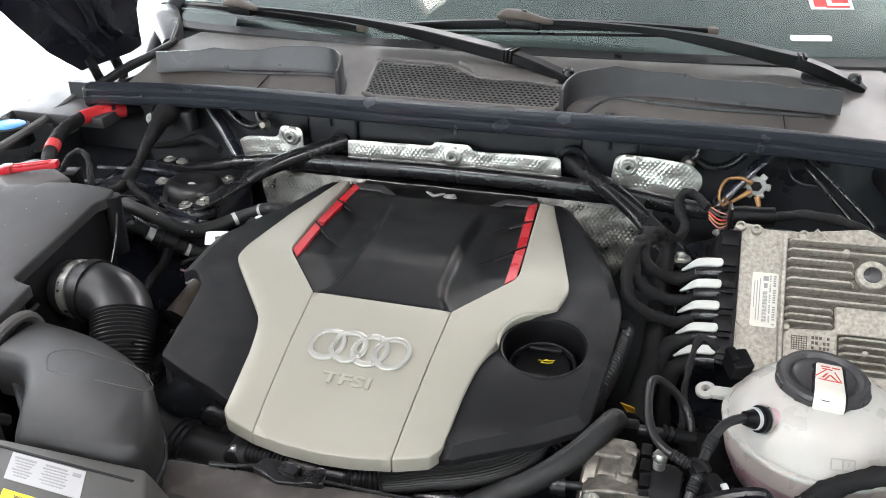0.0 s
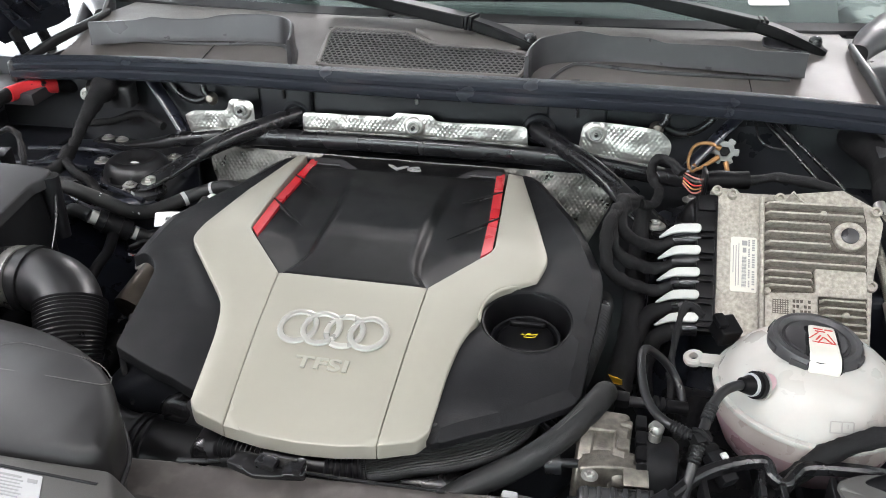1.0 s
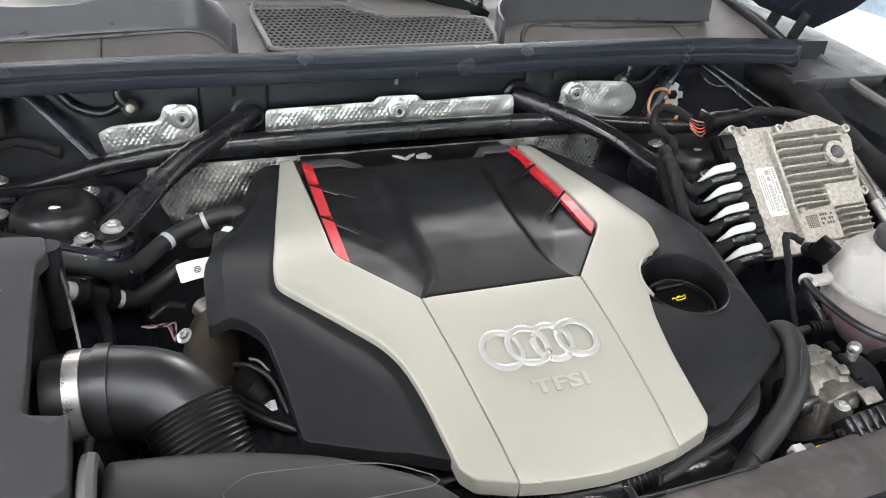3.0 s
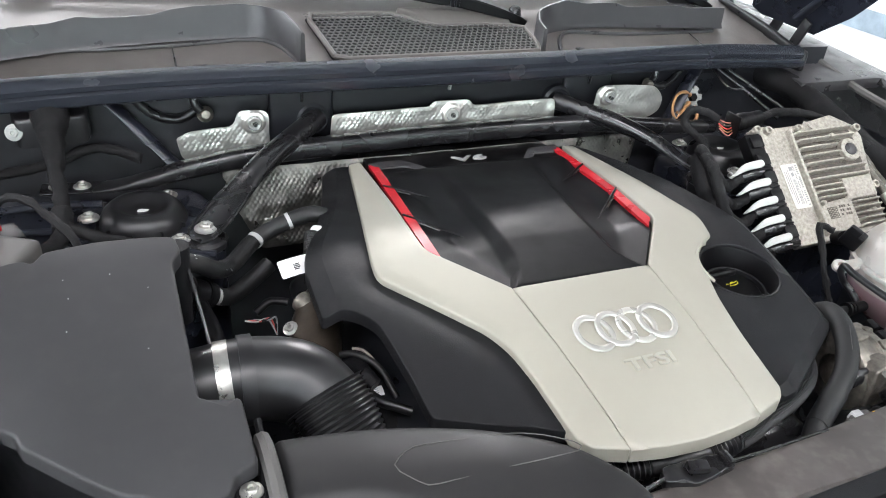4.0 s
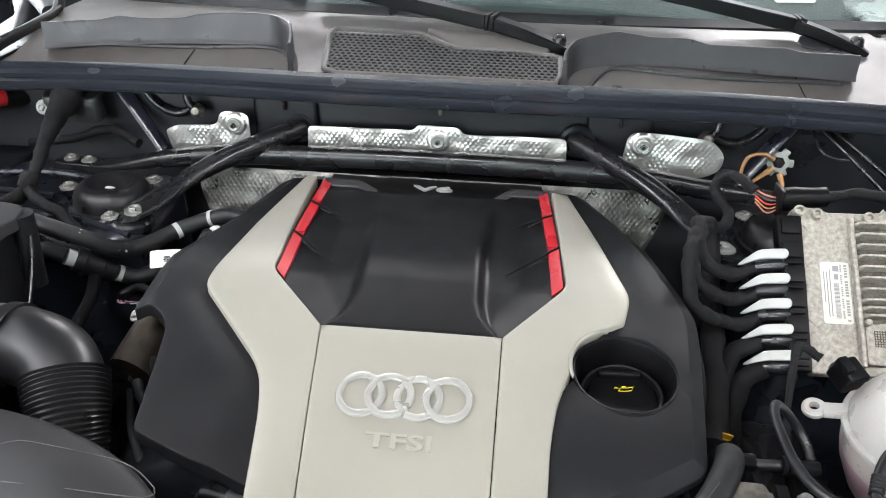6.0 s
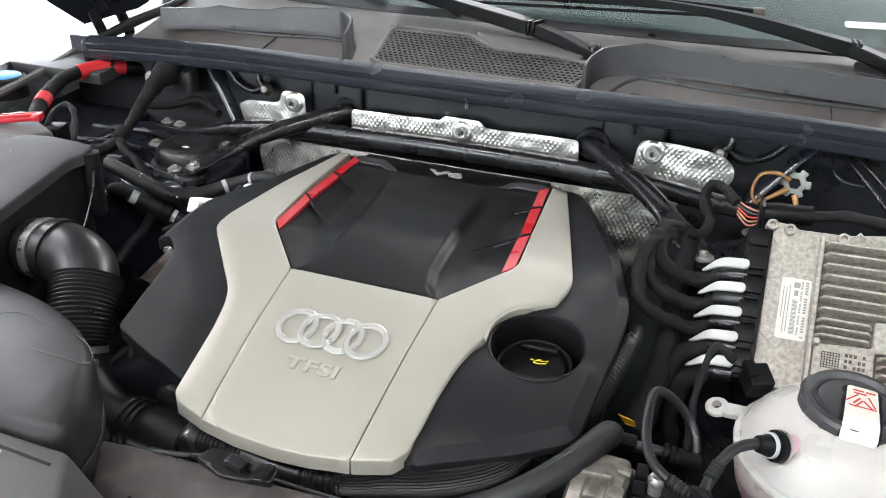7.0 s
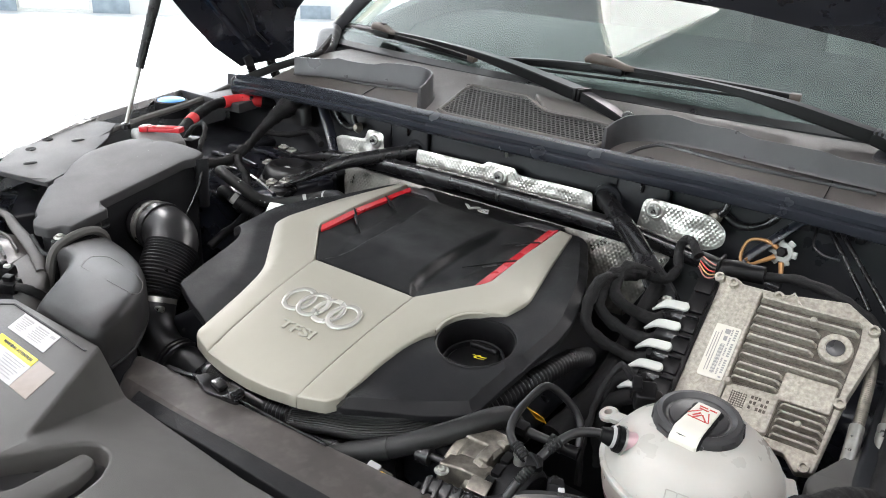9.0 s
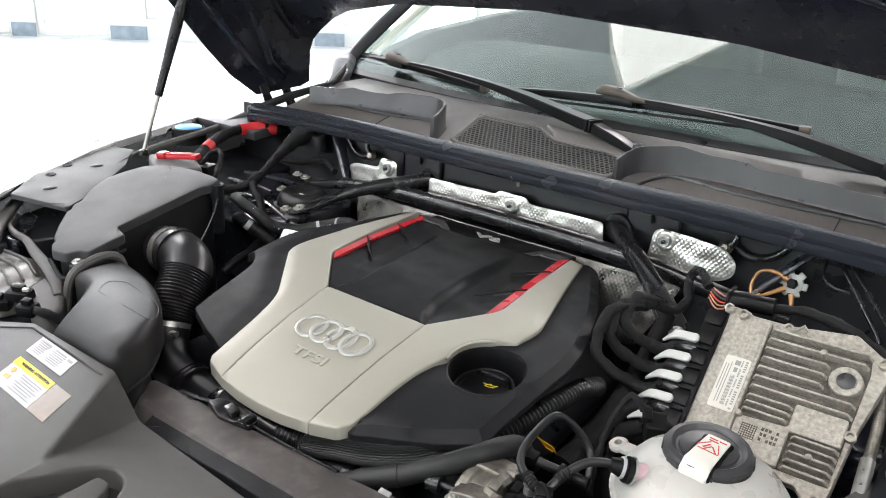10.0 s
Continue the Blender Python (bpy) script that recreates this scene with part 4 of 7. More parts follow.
right_wing = rounded(R_OUT[:2], 0.0)[:1] + rounded([R_OUT[0], R_OUT[1], (0.202, -0.390), (0.184, -0.398)], 0.014)[5:12] + notch + rounded([notch[-1], (0.137, -0.487), (0.130, -0.530), (0.126, -0.600), (0.117, -0.612), (0.082, -0.622), (0.0865, -0.4195), (0.149, -0.341), (0.140, -0.131), (0.157, -0.130)], [0, 0.02, 0.02, 0.004, 0.004, 0.002, 0.002, 0.012, 0.002, 0])[1:-1]


def wing_top(outline):
    def f(x, y):
        d = seg_dist(x, y, outline, False)
        return cov(y) + 0.002 - 0.0028 * (1 - min(1.0, d / 0.012))
    return f


part("silver_wing", slab(left_wing, wing_top(rounded(L_OUT[:7], 0.012)), 0.014, 0.0022, 0.012, rings=(0.006, 0.012)), SILVER, cover)
part("silver_wing", slab(right_wing, wing_top(rounded(R_OUT[:7], 0.012)), 0.014, 0.0022, 0.012, rings=(0.006, 0.012)), SILVER, cover)
part("silver_plate", slab([(-0.0858, -0.4200), (0.0858, -0.4200), (0.0813, -0.6225), (0.045, -0.628), (0.01, -0.630), (-0.03, -0.628), (-0.0653, -0.6225)], lambda x, y: cov(y) + 0.002, 0.014, 0.0014, 0.012), SILVER, cover)


L_RIM = [(-0.206, -0.112), (-0.236, -0.22), (-0.281, -0.305), (-0.283, -0.398)]
R_RIM = [(0.182, -0.118), (0.246, -0.250), (0.278, -0.365), (0.259, -0.538), (0.136, -0.612), (0.120, -0.602)]


def skirt_top(x, y):
    """The flanks: a chamfer along the rim; the wider one also dips towards the silver."""
    if x < 0:
        d, o = seg_dist(x, y, L_OUT, False), seg_dist(x, y, L_RIM, False)
        return cov(y) - 0.0085 + 0.0040 * min(1.0, d / 0.030) - 0.07 * max(0.0, d - 0.030) - 0.010 * max(0, 1 - o / 0.018)
    d, o = seg_dist(x, y, R_OUT, False), seg_dist(x, y, R_RIM, False)
    lift = (cov(max(y, -0.565)) - cov(y)) * step(d, 0.0, 0.015)
    return cov(y) + lift - 0.0065 + 0.0035 * min(1.0, d / 0.026) - 0.022 * max(0, d - 0.026) - 0.0075 * max(0, 1 - o / 0.0125)


left_skirt = [(-0.155, -0.112)] + rounded([(-0.155, -0.112), (-0.206, -0.112), (-0.236, -0.22), (-0.281, -0.305), (-0.283, -0.398), (-0.258, -0.401), (-0.236, -0.425), (-0.229, -0.475), (-0.223, -0.542), (-0.180, -0.561), (-0.104, -0.592)], [0, 0.015, 0.05, 0.03, 0.005, 0.014, 0.02, 0.02, 0.006, 0.02, 0])[1:-1] + [(-0.102, -0.588), (-0.113, -0.525), (-0.121, -0.490), (-0.131, -0.466), (-0.206, -0.370), (-0.205, -0.345), (-0.165, -0.124)]
part("skirt", slab(left_skirt, skirt_top, 0.012, 0.0015, 0.008, rings=(0.009, 0.018)), BLACK_COVER, cover, "black grained plastic flank", 22)
right_skirt = rounded([(0.145, -0.118), (0.182, -0.118), (0.246, -0.250), (0.278, -0.365), (0.259, -0.538), (0.136, -0.612), (0.120, -0.602)], [0, 0.02, 0.05, 0.03, 0.012, 0.008, 0])[:-1] + [(0.119, -0.598), (0.125, -0.530), (0.132, -0.487)] + arc(CUP, CUP_R + 0.001, 190, 480, 28) + [(0.202, -0.372), (0.204, -0.35), (0.152, -0.13)]
part("skirt", slab(right_skirt, skirt_top, 0.006, 0.0012, 0.011, rings=(0.0125,)), BLACK_COVER, cover, "black grained plastic flank", 22)

# recessed black centre
PAD = rounded([(-0.1440, -0.068), (-0.1525, -0.3415), (-0.0862, -0.4190), (0.0862, -0.4190), (0.1478, -0.3415), (0.1290, -0.072)], [0.002, 0.012, 0.003, 0.003, 0.012, 0.002])


PAD_SIDE = ([(-0.1505, -0.110), (-0.1555, -0.30), (-0.1525, -0.3415), (-0.0862, -0.4190)], [(0.1370, -0.110), (0.1490, -0.30), (0.1478, -0.3415), (0.0862, -0.4190)])


def pad_top(x, y):
    """A raised centre with two flanks, and side pockets that fall away from the stripes towards it."""
    ax = abs(x + 0.001)
    ridge = lerp(-y, [0.13, 0.23, 0.29, 0.37, 0.395, 0.42], [0.066, 0.060, 0.056, 0.057, 0.063, 0.080])
    rise = step(-y, 0.165, 0.235)
    flank = 0.0035 * (1 - step(ax, 0.095, 0.125)) - 0.0100 * rise * step(ax, ridge - 0.001, ridge + 0.014) - 0.10 * rise * max(0.0, ax - ridge - 0.009)
    d = seg_dist(x, y, PAD_SIDE[0 if x < 0 else 1], False)
    side = -0.0015 - 0.20 * min(d, 0.060) * step(-y, 0.130, 0.175)
    both = 0.5 * (flank + side + math.sqrt((flank - side) ** 2 + 0.0016 ** 2))
    back = step(y, -0.160, -0.148)
    return cov(y) - 0.002 + both * (1 - back) - 0.0015 * back - 0.004 * step(y, -0.150, -0.095)


part("centre_pad", slab(PAD, pad_top, 0.02, 0.002, 0.0036), BLACK_PAD, cover, "recessed satin black centre with two ridges", 30)


def stripe_x(sx, y):
    """The outer edge of a red stripe."""
    return lerp(y, [-0.345, -0.30, -0.13], [0.1512, 0.1525, 0.1487] if sx < 0 else [0.1458, 0.1463, 0.1353])


for sx in (-1, 1):
    for i, (ya, yb) in enumerate(((-0.128, -0.188), (-0.190, -0.263), (-0.265, -0.338))):
        a, b = stripe_x(sx, ya), stripe_x(sx, yb)
        poly = [(sx * a, ya), (sx * (a - 0.0118), ya - 0.0005), (sx * (b - 0.0115), yb - (0.014 if i == 2 else 0)), (sx * b, yb)]
        part("red_stripe", slab(poly, lambda x, y: cov(y) - 0.0010 - 0.04 * max(0.0, stripe_x(sx, y) - abs(x)), 0.005, 0, 0.05), RED, cover, "red accent stripe")
    for yb, dx, dy in ((-0.189, 0.048, 0.031), (-0.264, 0.056, 0.050)):
        xa = stripe_x(sx, yb)
        line_at = [(sx * (xa - dx * u), yb - dy * u) for u in (0.0, 0.2, 0.4, 0.6, 0.8, 1.0)]
        rib_pts = [Vector((x, y, max(pad_top(x, y) + 0.0008, cov(y) - 0.0004 - 0.12 * (xa - abs(x))))) for x, y in line_at]
        part("rib", tube(rib_pts, [0.0013, 0.0017, 0.0018, 0.0016, 0.0013, 0.0006], 10), BLACK_PAD, cover)
        part("rib_groove", tube([q + Vector((0, -0.0034, -0.0018)) for q in rib_pts[:4]], 0.0012, 6), BLACK_METAL, cover)
    # grey facets at the rear corners of the pad
    xa = 0.135 if sx > 0 else 0.148
    part("facet", slab([(sx * xa, -0.124), (sx * (xa - 0.045), -0.123), (sx * 0.064, -0.153), (sx * 0.078, -0.157), (sx * (xa - 0.044), -0.139), (sx * (xa - 0.008), -0.139)], lambda x, y: cov(y) + 0.0005 - 0.16 * max(0.0, -0.125 - y), 0.006, 0.001, 0.008), DUCT, cover)

slope = math.degrees(math.atan2(cov(-0.48) - cov(-0.52), 0.04))


def emblem_ring(i):
    """One flat-faced ring with bevelled edges; neighbours overlap."""
    return turned([(0.0152, 0), (0.0160, 0.0017), (0.0168, 0.0021), (0.0202, 0.0021), (0.0211, 0.0017), (0.0220, 0)], pose(-0.0337 + 0.0252 * i, -0.5005, cov(-0.5005) + 0.0026 + 0.0006 * (i % 2), slope) @ Matrix.Diagonal((1, 1.12, 1, 1)), 48)


badge = part("badge", emblem_ring(0), BADGE, cover, "bright ring emblem")
for i in range(1, 4):
    part("ring", emblem_ring(i), BADGE, badge)
s2 = math.degrees(math.atan2(cov(-0.53) - cov(-0.56), 0.03))
part("embossed_letters", lettering("TFSI", 0.0195, pose(0.006, -0.545, cov(-0.545) + 0.0027, s2), 0.0011, 1.62), EMBOSSED, cover, "word TFSI embossed in silver")
part("raised_letters", lettering("V6", 0.0170, pose(-0.007, -0.136, cov(-0.136) - 0.0012, 4), 0.0012, 2.6), LETTER, cover, "word V6 in bright silver letters")

# filler well
well = part("filler_well", turned([(CUP_R + 0.0030, -0.008), (CUP_R + 0.0028, -0.0012), (CUP_R + 0.0014, 0.0002), (CUP_R - 0.0004, -0.0006), (CUP_R - 0.0016, -0.003), (CUP_R - 0.004, -0.03), (CUP_R - 0.006, -0.046), (0, -0.046)], pose(CUP[0], CUP[1], 0.9418, 7, 0), 56), BLACK_PAD, cover)
part("silver_collar", blade([(x, y, cov(y) - 0.0008 - 0.006 * step(x, 0.165, 0.215)) for x, y in arc(CUP, CUP_R + 0.0040, 196, 104, 18)], [0.0012] + [0.0040] * 14 + [0.003, 0.002, 0.001, 0.0006], [0.004] * 19, 2), SILVER, cover, "silver lip round the filler well")
cap = thing("oil_filler_cap", CUP[0], CUP[1], 0.90, "black oil filler cap with a yellow oil can symbol", "oil cap")
mc = pose(CUP[0], CUP[1], 0.9005, 7, -2)
part("cap_body", turned([(0, 0.017), (0.030, 0.017), (0.0335, 0.014), (0.034, 0.0), (0.0, 0.0)], mc, 36), BLACK_PAD, cap)
part("collar", turned([(0.0335, 0.012), (0.0345, 0.0195), (0.0365, 0.0205), (0.0380, 0.0185), (0.0385, 0.006)], mc, 36), BLACK_COVER, cap)
part("grip_bar", block(0.040, 0.008, 0.010, mc @ pose(0, 0.025, 0.018), 0.004, 3), BLACK_PAD, cap)
icon = mc @ pose(0.004, 0.007, 0.0177) @ Matrix.Scale(0.72, 4)
CAN = [(-0.0085, -0.003), (-0.0085, 0.0025), (0.003, 0.0025), (0.0105, 0.0060), (0.0125, 0.0045), (0.0065, -0.003), (-0.0085, -0.003)]
part("oil_symbol", join(tube([icon @ Vector((x, y, 0)) for x, y in CAN], 0.00050, 6, smooth=False), tube([icon @ Vector(p) for p in ((-0.0085, 0.0015, 0), (-0.0125, 0.0035, 0), (-0.0135, 0.0012, 0))], 0.00050, 6, smooth=False), tube([icon @ Vector(p) for p in ((-0.002, 0.0025, 0), (-0.002, 0.0048, 0), (-0.005, 0.0048, 0), (0.001, 0.0048, 0))], 0.00050, 6, smooth=False)), YELLOW, cap, "yellow oil can symbol")
part("moulded_print", bars([(0.0045 * i, 0, 0.003, 0.006) for i in range(4)], pose(0.160, -0.487, 0.9345, 10, -1, -2)), BLACK_COVER, cover, "faint moulded print")
part("moulded_print", bars([(0.004 * i, 0, 0.003, 0.004) for i in range(6)], pose(0.186, -0.4885, 0.9340, 10, -1, -2)), BLACK_COVER, cover, "faint moulded print")

# ---- air intake ----
AB = rounded([(-0.592, -0.410), (-0.578, -0.370), (-0.549, -0.353), (-0.533, -0.351), (-0.526, -0.357), (-0.518, -0.344), (-0.476, -0.338), (-0.430, -0.340), (-0.408, -0.344), (-0.405, -0.366), (-0.414, -0.378), (-0.414, -0.531), (-0.384, -0.538), (-0.383, -0.597), (-0.400, -0.602), (-0.406, -0.617), (-0.436, -0.623), (-0.455, -0.612), (-0.458, -0.604), (-0.472, -0.600), (-0.500, -0.577), (-0.535, -0.543), (-0.538, -0.533), (-0.549, -0.524), (-0.551, -0.506), (-0.576, -0.478), (-0.594, -0.442)], [0.012, 0.01, 0.008, 0.004, 0.004, 0.006, 0.01, 0.01, 0.006, 0.006, 0.006, 0.003, 0.004, 0.005, 0.007, 0.007, 0.006, 0.004, 0.004, 0.006, 0.01, 0.004, 0.004, 0.004, 0.006, 0.01, 0.012])


def lid_z(x, y):
    return 0.985 + (y + 0.527) * 0.19


airbox = thing("air_filter_box", -0.47, -0.48, 0.85, "black plastic air filter box with a broad flat lid", "air filter box")
part("lid", slab(AB, lambda x, y: lid_z(x, y) + 0.0003 * noise.noise((x * 9, y * 9, 0.4)), 0.011, 0.0028, 0.025), LID_PLASTIC, airbox, "matt dark grey flat lid")
part("lower_box", slab(rounded([(-0.575, -0.385), (-0.54, -0.362), (-0.416, -0.352), (-0.420, -0.535), (-0.390, -0.545), (-0.388, -0.592), (-0.412, -0.608), (-0.435, -0.615), (-0.53, -0.535), (-0.58, -0.45)], 0.012), lambda x, y: lid_z(x, y) - 0.008, 0.2, 0.004, 0.05), BLACK_COVER, airbox)
part("corner_post", tube([(-0.408, -0.352, 1.014), (-0.408, -0.352, 0.93)], [0.012, 0.009], 12), BLACK_COVER, airbox)
part("latch_rod", blade([(-0.402, -0.352, 1.002), (-0.396, -0.372, 0.968), (-0.391, -0.405, 0.930), (-0.392, -0.440, 0.895)], [0.003, 0.004, 0.004, 0.003], [0.003, 0.003, 0.003, 0.003]), BLACK_METAL, airbox)
part("screw_lug", turned([(0.0, 0.012), (0.010, 0.012), (0.0125, 0.009), (0.013, -0.06), (0, -0.06)], pose(-0.391, -0.610, 0.945), 20), BLACK_METAL, airbox)
bolt("screw", (-0.391, -0.610, 0.958), 0.0068, CHROME, airbox)
part("front_flange", tube([(-0.455, -0.618, 0.945), (-0.415, -0.628, 0.938), (-0.398, -0.628, 0.936), (-0.385, -0.612, 0.940), (-0.376, -0.575, 0.955), (-0.374, -0.545, 0.962)], 0.0032, 8), BLACK_COVER, airbox)
part("dust_specks", join(*[block(0.0010, 0.0008, 0.0004, pose(random.uniform(-0.53, -0.42), (yy := random.uniform(-0.52, -0.37)), lid_z(0, yy) + 0.0002, 10, 0, random.uniform(0, 90)), 0) for _ in range(6)]), LABEL_FAINT, airbox, "stray dust specks")

pipe = thing("intake_pipe", -0.33, -0.5, 0.85, "glossy black rubber intake elbow with ribbed bellows", "intake pipe")
part("elbow", tube([(-0.41, -0.460, 0.932), (-0.365, -0.463, 0.935), (-0.324, -0.477, 0.931), (-0.299, -0.503, 0.912)], [0.0355, 0.0370, 0.0372, 0.0350], 28), RUBBER, pipe)
part("collar", tube([(-0.374, -0.463, 0.935), (-0.362, -0.464, 0.935)], 0.0400, 28), RUBBER, pipe)
part("hose_clamp", tube([(-0.392, -0.462, 0.934), (-0.380, -0.463, 0.935)], 0.0378, 28), CHROME, pipe, "bright steel hose clamp")
part("bellows", tube([(-0.308, -0.490, 0.924), (-0.295, -0.518, 0.900), (-0.284, -0.540, 0.874)], [0.0385, 0.0355, 0.0285], 44, k=40, ribs=0.0024, pitch=0.0045), RUBBER, pipe, "ribbed rubber bellows")
part("lower_clamp", tube([(-0.2840, -0.5405, 0.873), (-0.2820, -0.544, 0.8665)], 0.0290, 28), CHROME, pipe, "bright steel hose clamp")
part("clamp_screw", tube([(-0.262, -0.560, 0.871), (-0.248, -0.556, 0.872)], 0.0045, 10), CHROME, pipe)
part("lower_pipe", tube([(-0.283, -0.542, 0.870), (-0.268, -0.558, 0.846), (-0.235, -0.575, 0.832), (-0.190, -0.585, 0.828), (-0.10, -0.590, 0.822)], [0.0275, 0.0285, 0.0290, 0.0300, 0.0300], 24), RUBBER, pipe)
for k in range(3):
    part("pipe_ring", tube([(-0.190 + 0.008 * k, -0.585 - 0.0006 * k, 0.828), (-0.186 + 0.008 * k, -0.5853 - 0.0006 * k, 0.8277)], 0.0330, 28), RUBBER, pipe)


SC = rounded([(-0.366, -0.555), (-0.315, -0.562), (-0.266, -0.574), (-0.202, -0.604), (-0.152, -0.643), (-0.120, -0.690), (-0.113, -0.724), (-0.130, -0.732), (-0.255, -0.727), (-0.284, -0.672), (-0.315, -0.640), (-0.370, -0.632)], [0.008, 0.03, 0.03, 0.04, 0.03, 0.03, 0.012, 0.008, 0.012, 0.03, 0.02, 0.01])


def scoop_z(x, y):
    top = lerp(x, [-0.38, -0.30, -0.22, -0.15, -0.08], [0.956, 0.963, 0.968, 0.969, 0.960])
    mid = lerp(x, [-0.38, -0.08], [-0.592, -0.700])
    return top - 3.2 * (y - mid) ** 2


scoop = thing("intake_scoop", -0.22, -0.66, 0.85, "satin black plastic intake scoop leading to the air filter box", "intake scoop")
part("shell", slab(SC, scoop_z, 0.040, 0.011, 0.012, rings=(0.016, 0.024)), SCOOP_PLASTIC, scoop)
part("under_body", slab(rounded([(-0.36, -0.575), (-0.25, -0.612), (-0.17, -0.648), (-0.125, -0.69), (-0.12, -0.715), (-0.26, -0.705), (-0.355, -0.625)], 0.02), 0.925, 0.08, 0.004, 0.03), BLACK_COVER, scoop, "black lower half of the scoop")
part("joint_line", tube([(-0.111, -0.720, 0.912), (-0.128, -0.676, 0.914), (-0.178, -0.626, 0.918), (-0.25, -0.588, 0.918)], 0.0026, 8), BLACK_COVER, scoop)
part("flange", tube([(-0.374, -0.548, 0.90), (-0.374, -0.553, 0.945), (-0.374, -0.572, 0.962), (-0.374, -0.606, 0.960), (-0.374, -0.632, 0.945), (-0.374, -0.645, 0.90)], 0.0065, 8), GREY_PLASTIC, scoop, "brownish grey joint flange")
groove = rounded([(-0.293, -0.624), (-0.272, -0.609), (-0.253, -0.612), (-0.178, -0.623), (-0.146, -0.651), (-0.152, -0.658), (-0.190, -0.657), (-0.274, -0.650)], [0.008, 0.008, 0.02, 0.02, 0.008, 0.006, 0.01, 0.006])
part("moulded_outline", tube([(x, y, scoop_z(x, y) + 0.0001) for x, y in groove + groove[:1]], 0.00045, 6, smooth=False), GREY_PLASTIC, scoop)

# ---- front of the bay ----
A, B = Vector((-0.104, -0.732, 0.9495)), Vector((-0.012, -0.862, 0.9495))
F1, F2 = Vector((-0.075, -0.726, 0.893)), Vector((-0.062, -0.775, 0.908))
carrier = thing("lock_carrier_cover", 0, -0.85, 0.85, "dark grey plastic panel over the front lock carrier", "panel")


def plate(name, loops, material, parent, r=0.004, label=""):
    """Flat faces that share edges, folded downwards along their rim, with rounded folds."""
    bm = bmesh.new()
    made = {}

    def at(p):
        k = tuple(round(c, 4) for c in p)
        if k not in made:
            made[k] = bm.verts.new(p)
        return made[k]
    for lp in loops:
        bm.faces.new([at(p) for p in lp])
    lip = [e for e in bm.edges if e.is_boundary]
    ret = bmesh.ops.extrude_edge_only(bm, edges=lip)
    for v in ret["geom"]:
        if isinstance(v, bmesh.types.BMVert):
            v.co.z -= 0.03
    bmesh.ops.recalc_face_normals(bm, faces=bm.faces[:])
    es = [e for e in bm.edges if len(e.link_faces) == 2 and e.calc_face_angle(0) > radians(8)]
    bmesh.ops.bevel(bm, geom=es, offset=r, segments=3, affect="EDGES", profile=0.5)
    bmesh.ops.triangulate(bm, faces=[f for f in bm.faces if len(f.verts) > 4])
    return part(name, bm, material, parent, label, 50)


T0, T1, T2 = Vector((-0.275, -0.733, 0.9495)), Vector((-0.45, -0.86, 0.9495)), Vector((-0.45, -1.0, 0.9495))
R0, R1, R2 = Vector((0.12, -0.735, 0.893)), Vector((0.42, -0.727, 0.893)), Vector((0.42, -1.0, 0.90))
C0 = Vector((0.02, -1.0, 0.9495))


def oval_z(x, y):
    """The sloping face round the bonnet catch."""
    return 0.9495 - 0.193 * (x + 0.012) - 0.245 * (y + 0.862)


HOLE = [(0.012, -0.938), (0.006, -0.915), (0.0035, -0.895), (0.006, -0.872), (0.011, -0.850), (0.017, -0.827), (0.022, -0.8185), (0.030, -0.8155), (0.040, -0.817), (0.050, -0.825), (0.063, -0.842), (0.074, -0.870), (0.076, -0.905), (0.066, -0.935), (0.040, -0.945)]
HV = [Vector((x, y, oval_z(x, y))) for x, y in HOLE]
plate("panel", [(T0, T1, T2, C0, B, A), (A, B, F2, F1), (F1, F2, R0), (R0, R2, R1),
                (B, C0, *HV[0:5]), (C0, R2, HV[12], HV[13], HV[14], HV[0]), (R2, R0, *HV[8:13]), (R0, F2, B, *HV[4:9])], GREY_PLASTIC, carrier)
for i, (p, q) in enumerate((((-0.262, -0.742), (-0.105, -0.748)), ((-0.262, -0.742), (-0.36, -0.82)))):
    part("groove", tube([(*p, 0.9490), (*q, 0.9490)], 0.0017, 6), BLACK_COVER, carrier)
part("recess", slab([(x + 0.10 * (x - 0.04), y + 0.10 * (y + 0.87)) for x, y in HOLE], lambda x, y: oval_z(x, y) - 0.024 + 0.004 * step(-y, 0.86, 0.90), 0.004, 0.0, 0.02), DUCT, carrier, "dark recess for the bonnet catch")
part("catch_lever", slab(rounded([(0.023, -0.832), (0.035, -0.828), (0.043, -0.836), (0.055, -0.858), (0.064, -0.90), (0.062, -0.952), (0.036, -0.952), (0.040, -0.90), (0.030, -0.856)], 0.005), lambda x, y: oval_z(x, y) - 0.003 - 0.05 * max(0, y + 0.86), 0.010, 0.002, 0.02), GREY_PLASTIC, carrier)
part("front_strip", slab(rounded([(-0.150, -0.662), (-0.100, -0.656), (0.05, -0.650), (0.20, -0.640), (0.36, -0.628), (0.40, -0.66), (0.38, -0.728), (0.02, -0.729), (-0.10, -0.732)], 0.012), lambda x, y: 0.889 - 0.012 * step(-y, 0.700, 0.715) + 0.0010 * noise.noise((x * 22, y * 40, 0.3)) + 0.0003 * noise.noise((x * 70, y * 90, 2.0)), 0.03, 0.004, 0.010), STRIP, carrier, "dusty black plastic strip")
part("strip_lip", slab(rounded([(-0.078, -0.709), (0.05, -0.709), (0.36, -0.700), (0.38, -0.728), (0.02, -0.7295), (-0.068, -0.7295)], 0.003), lambda x, y: 0.892 + 0.004 * step(x, -0.05, 0.1), 0.012, 0.002, 0.03), BLACK_COVER, carrier, "black folded rubber lip")
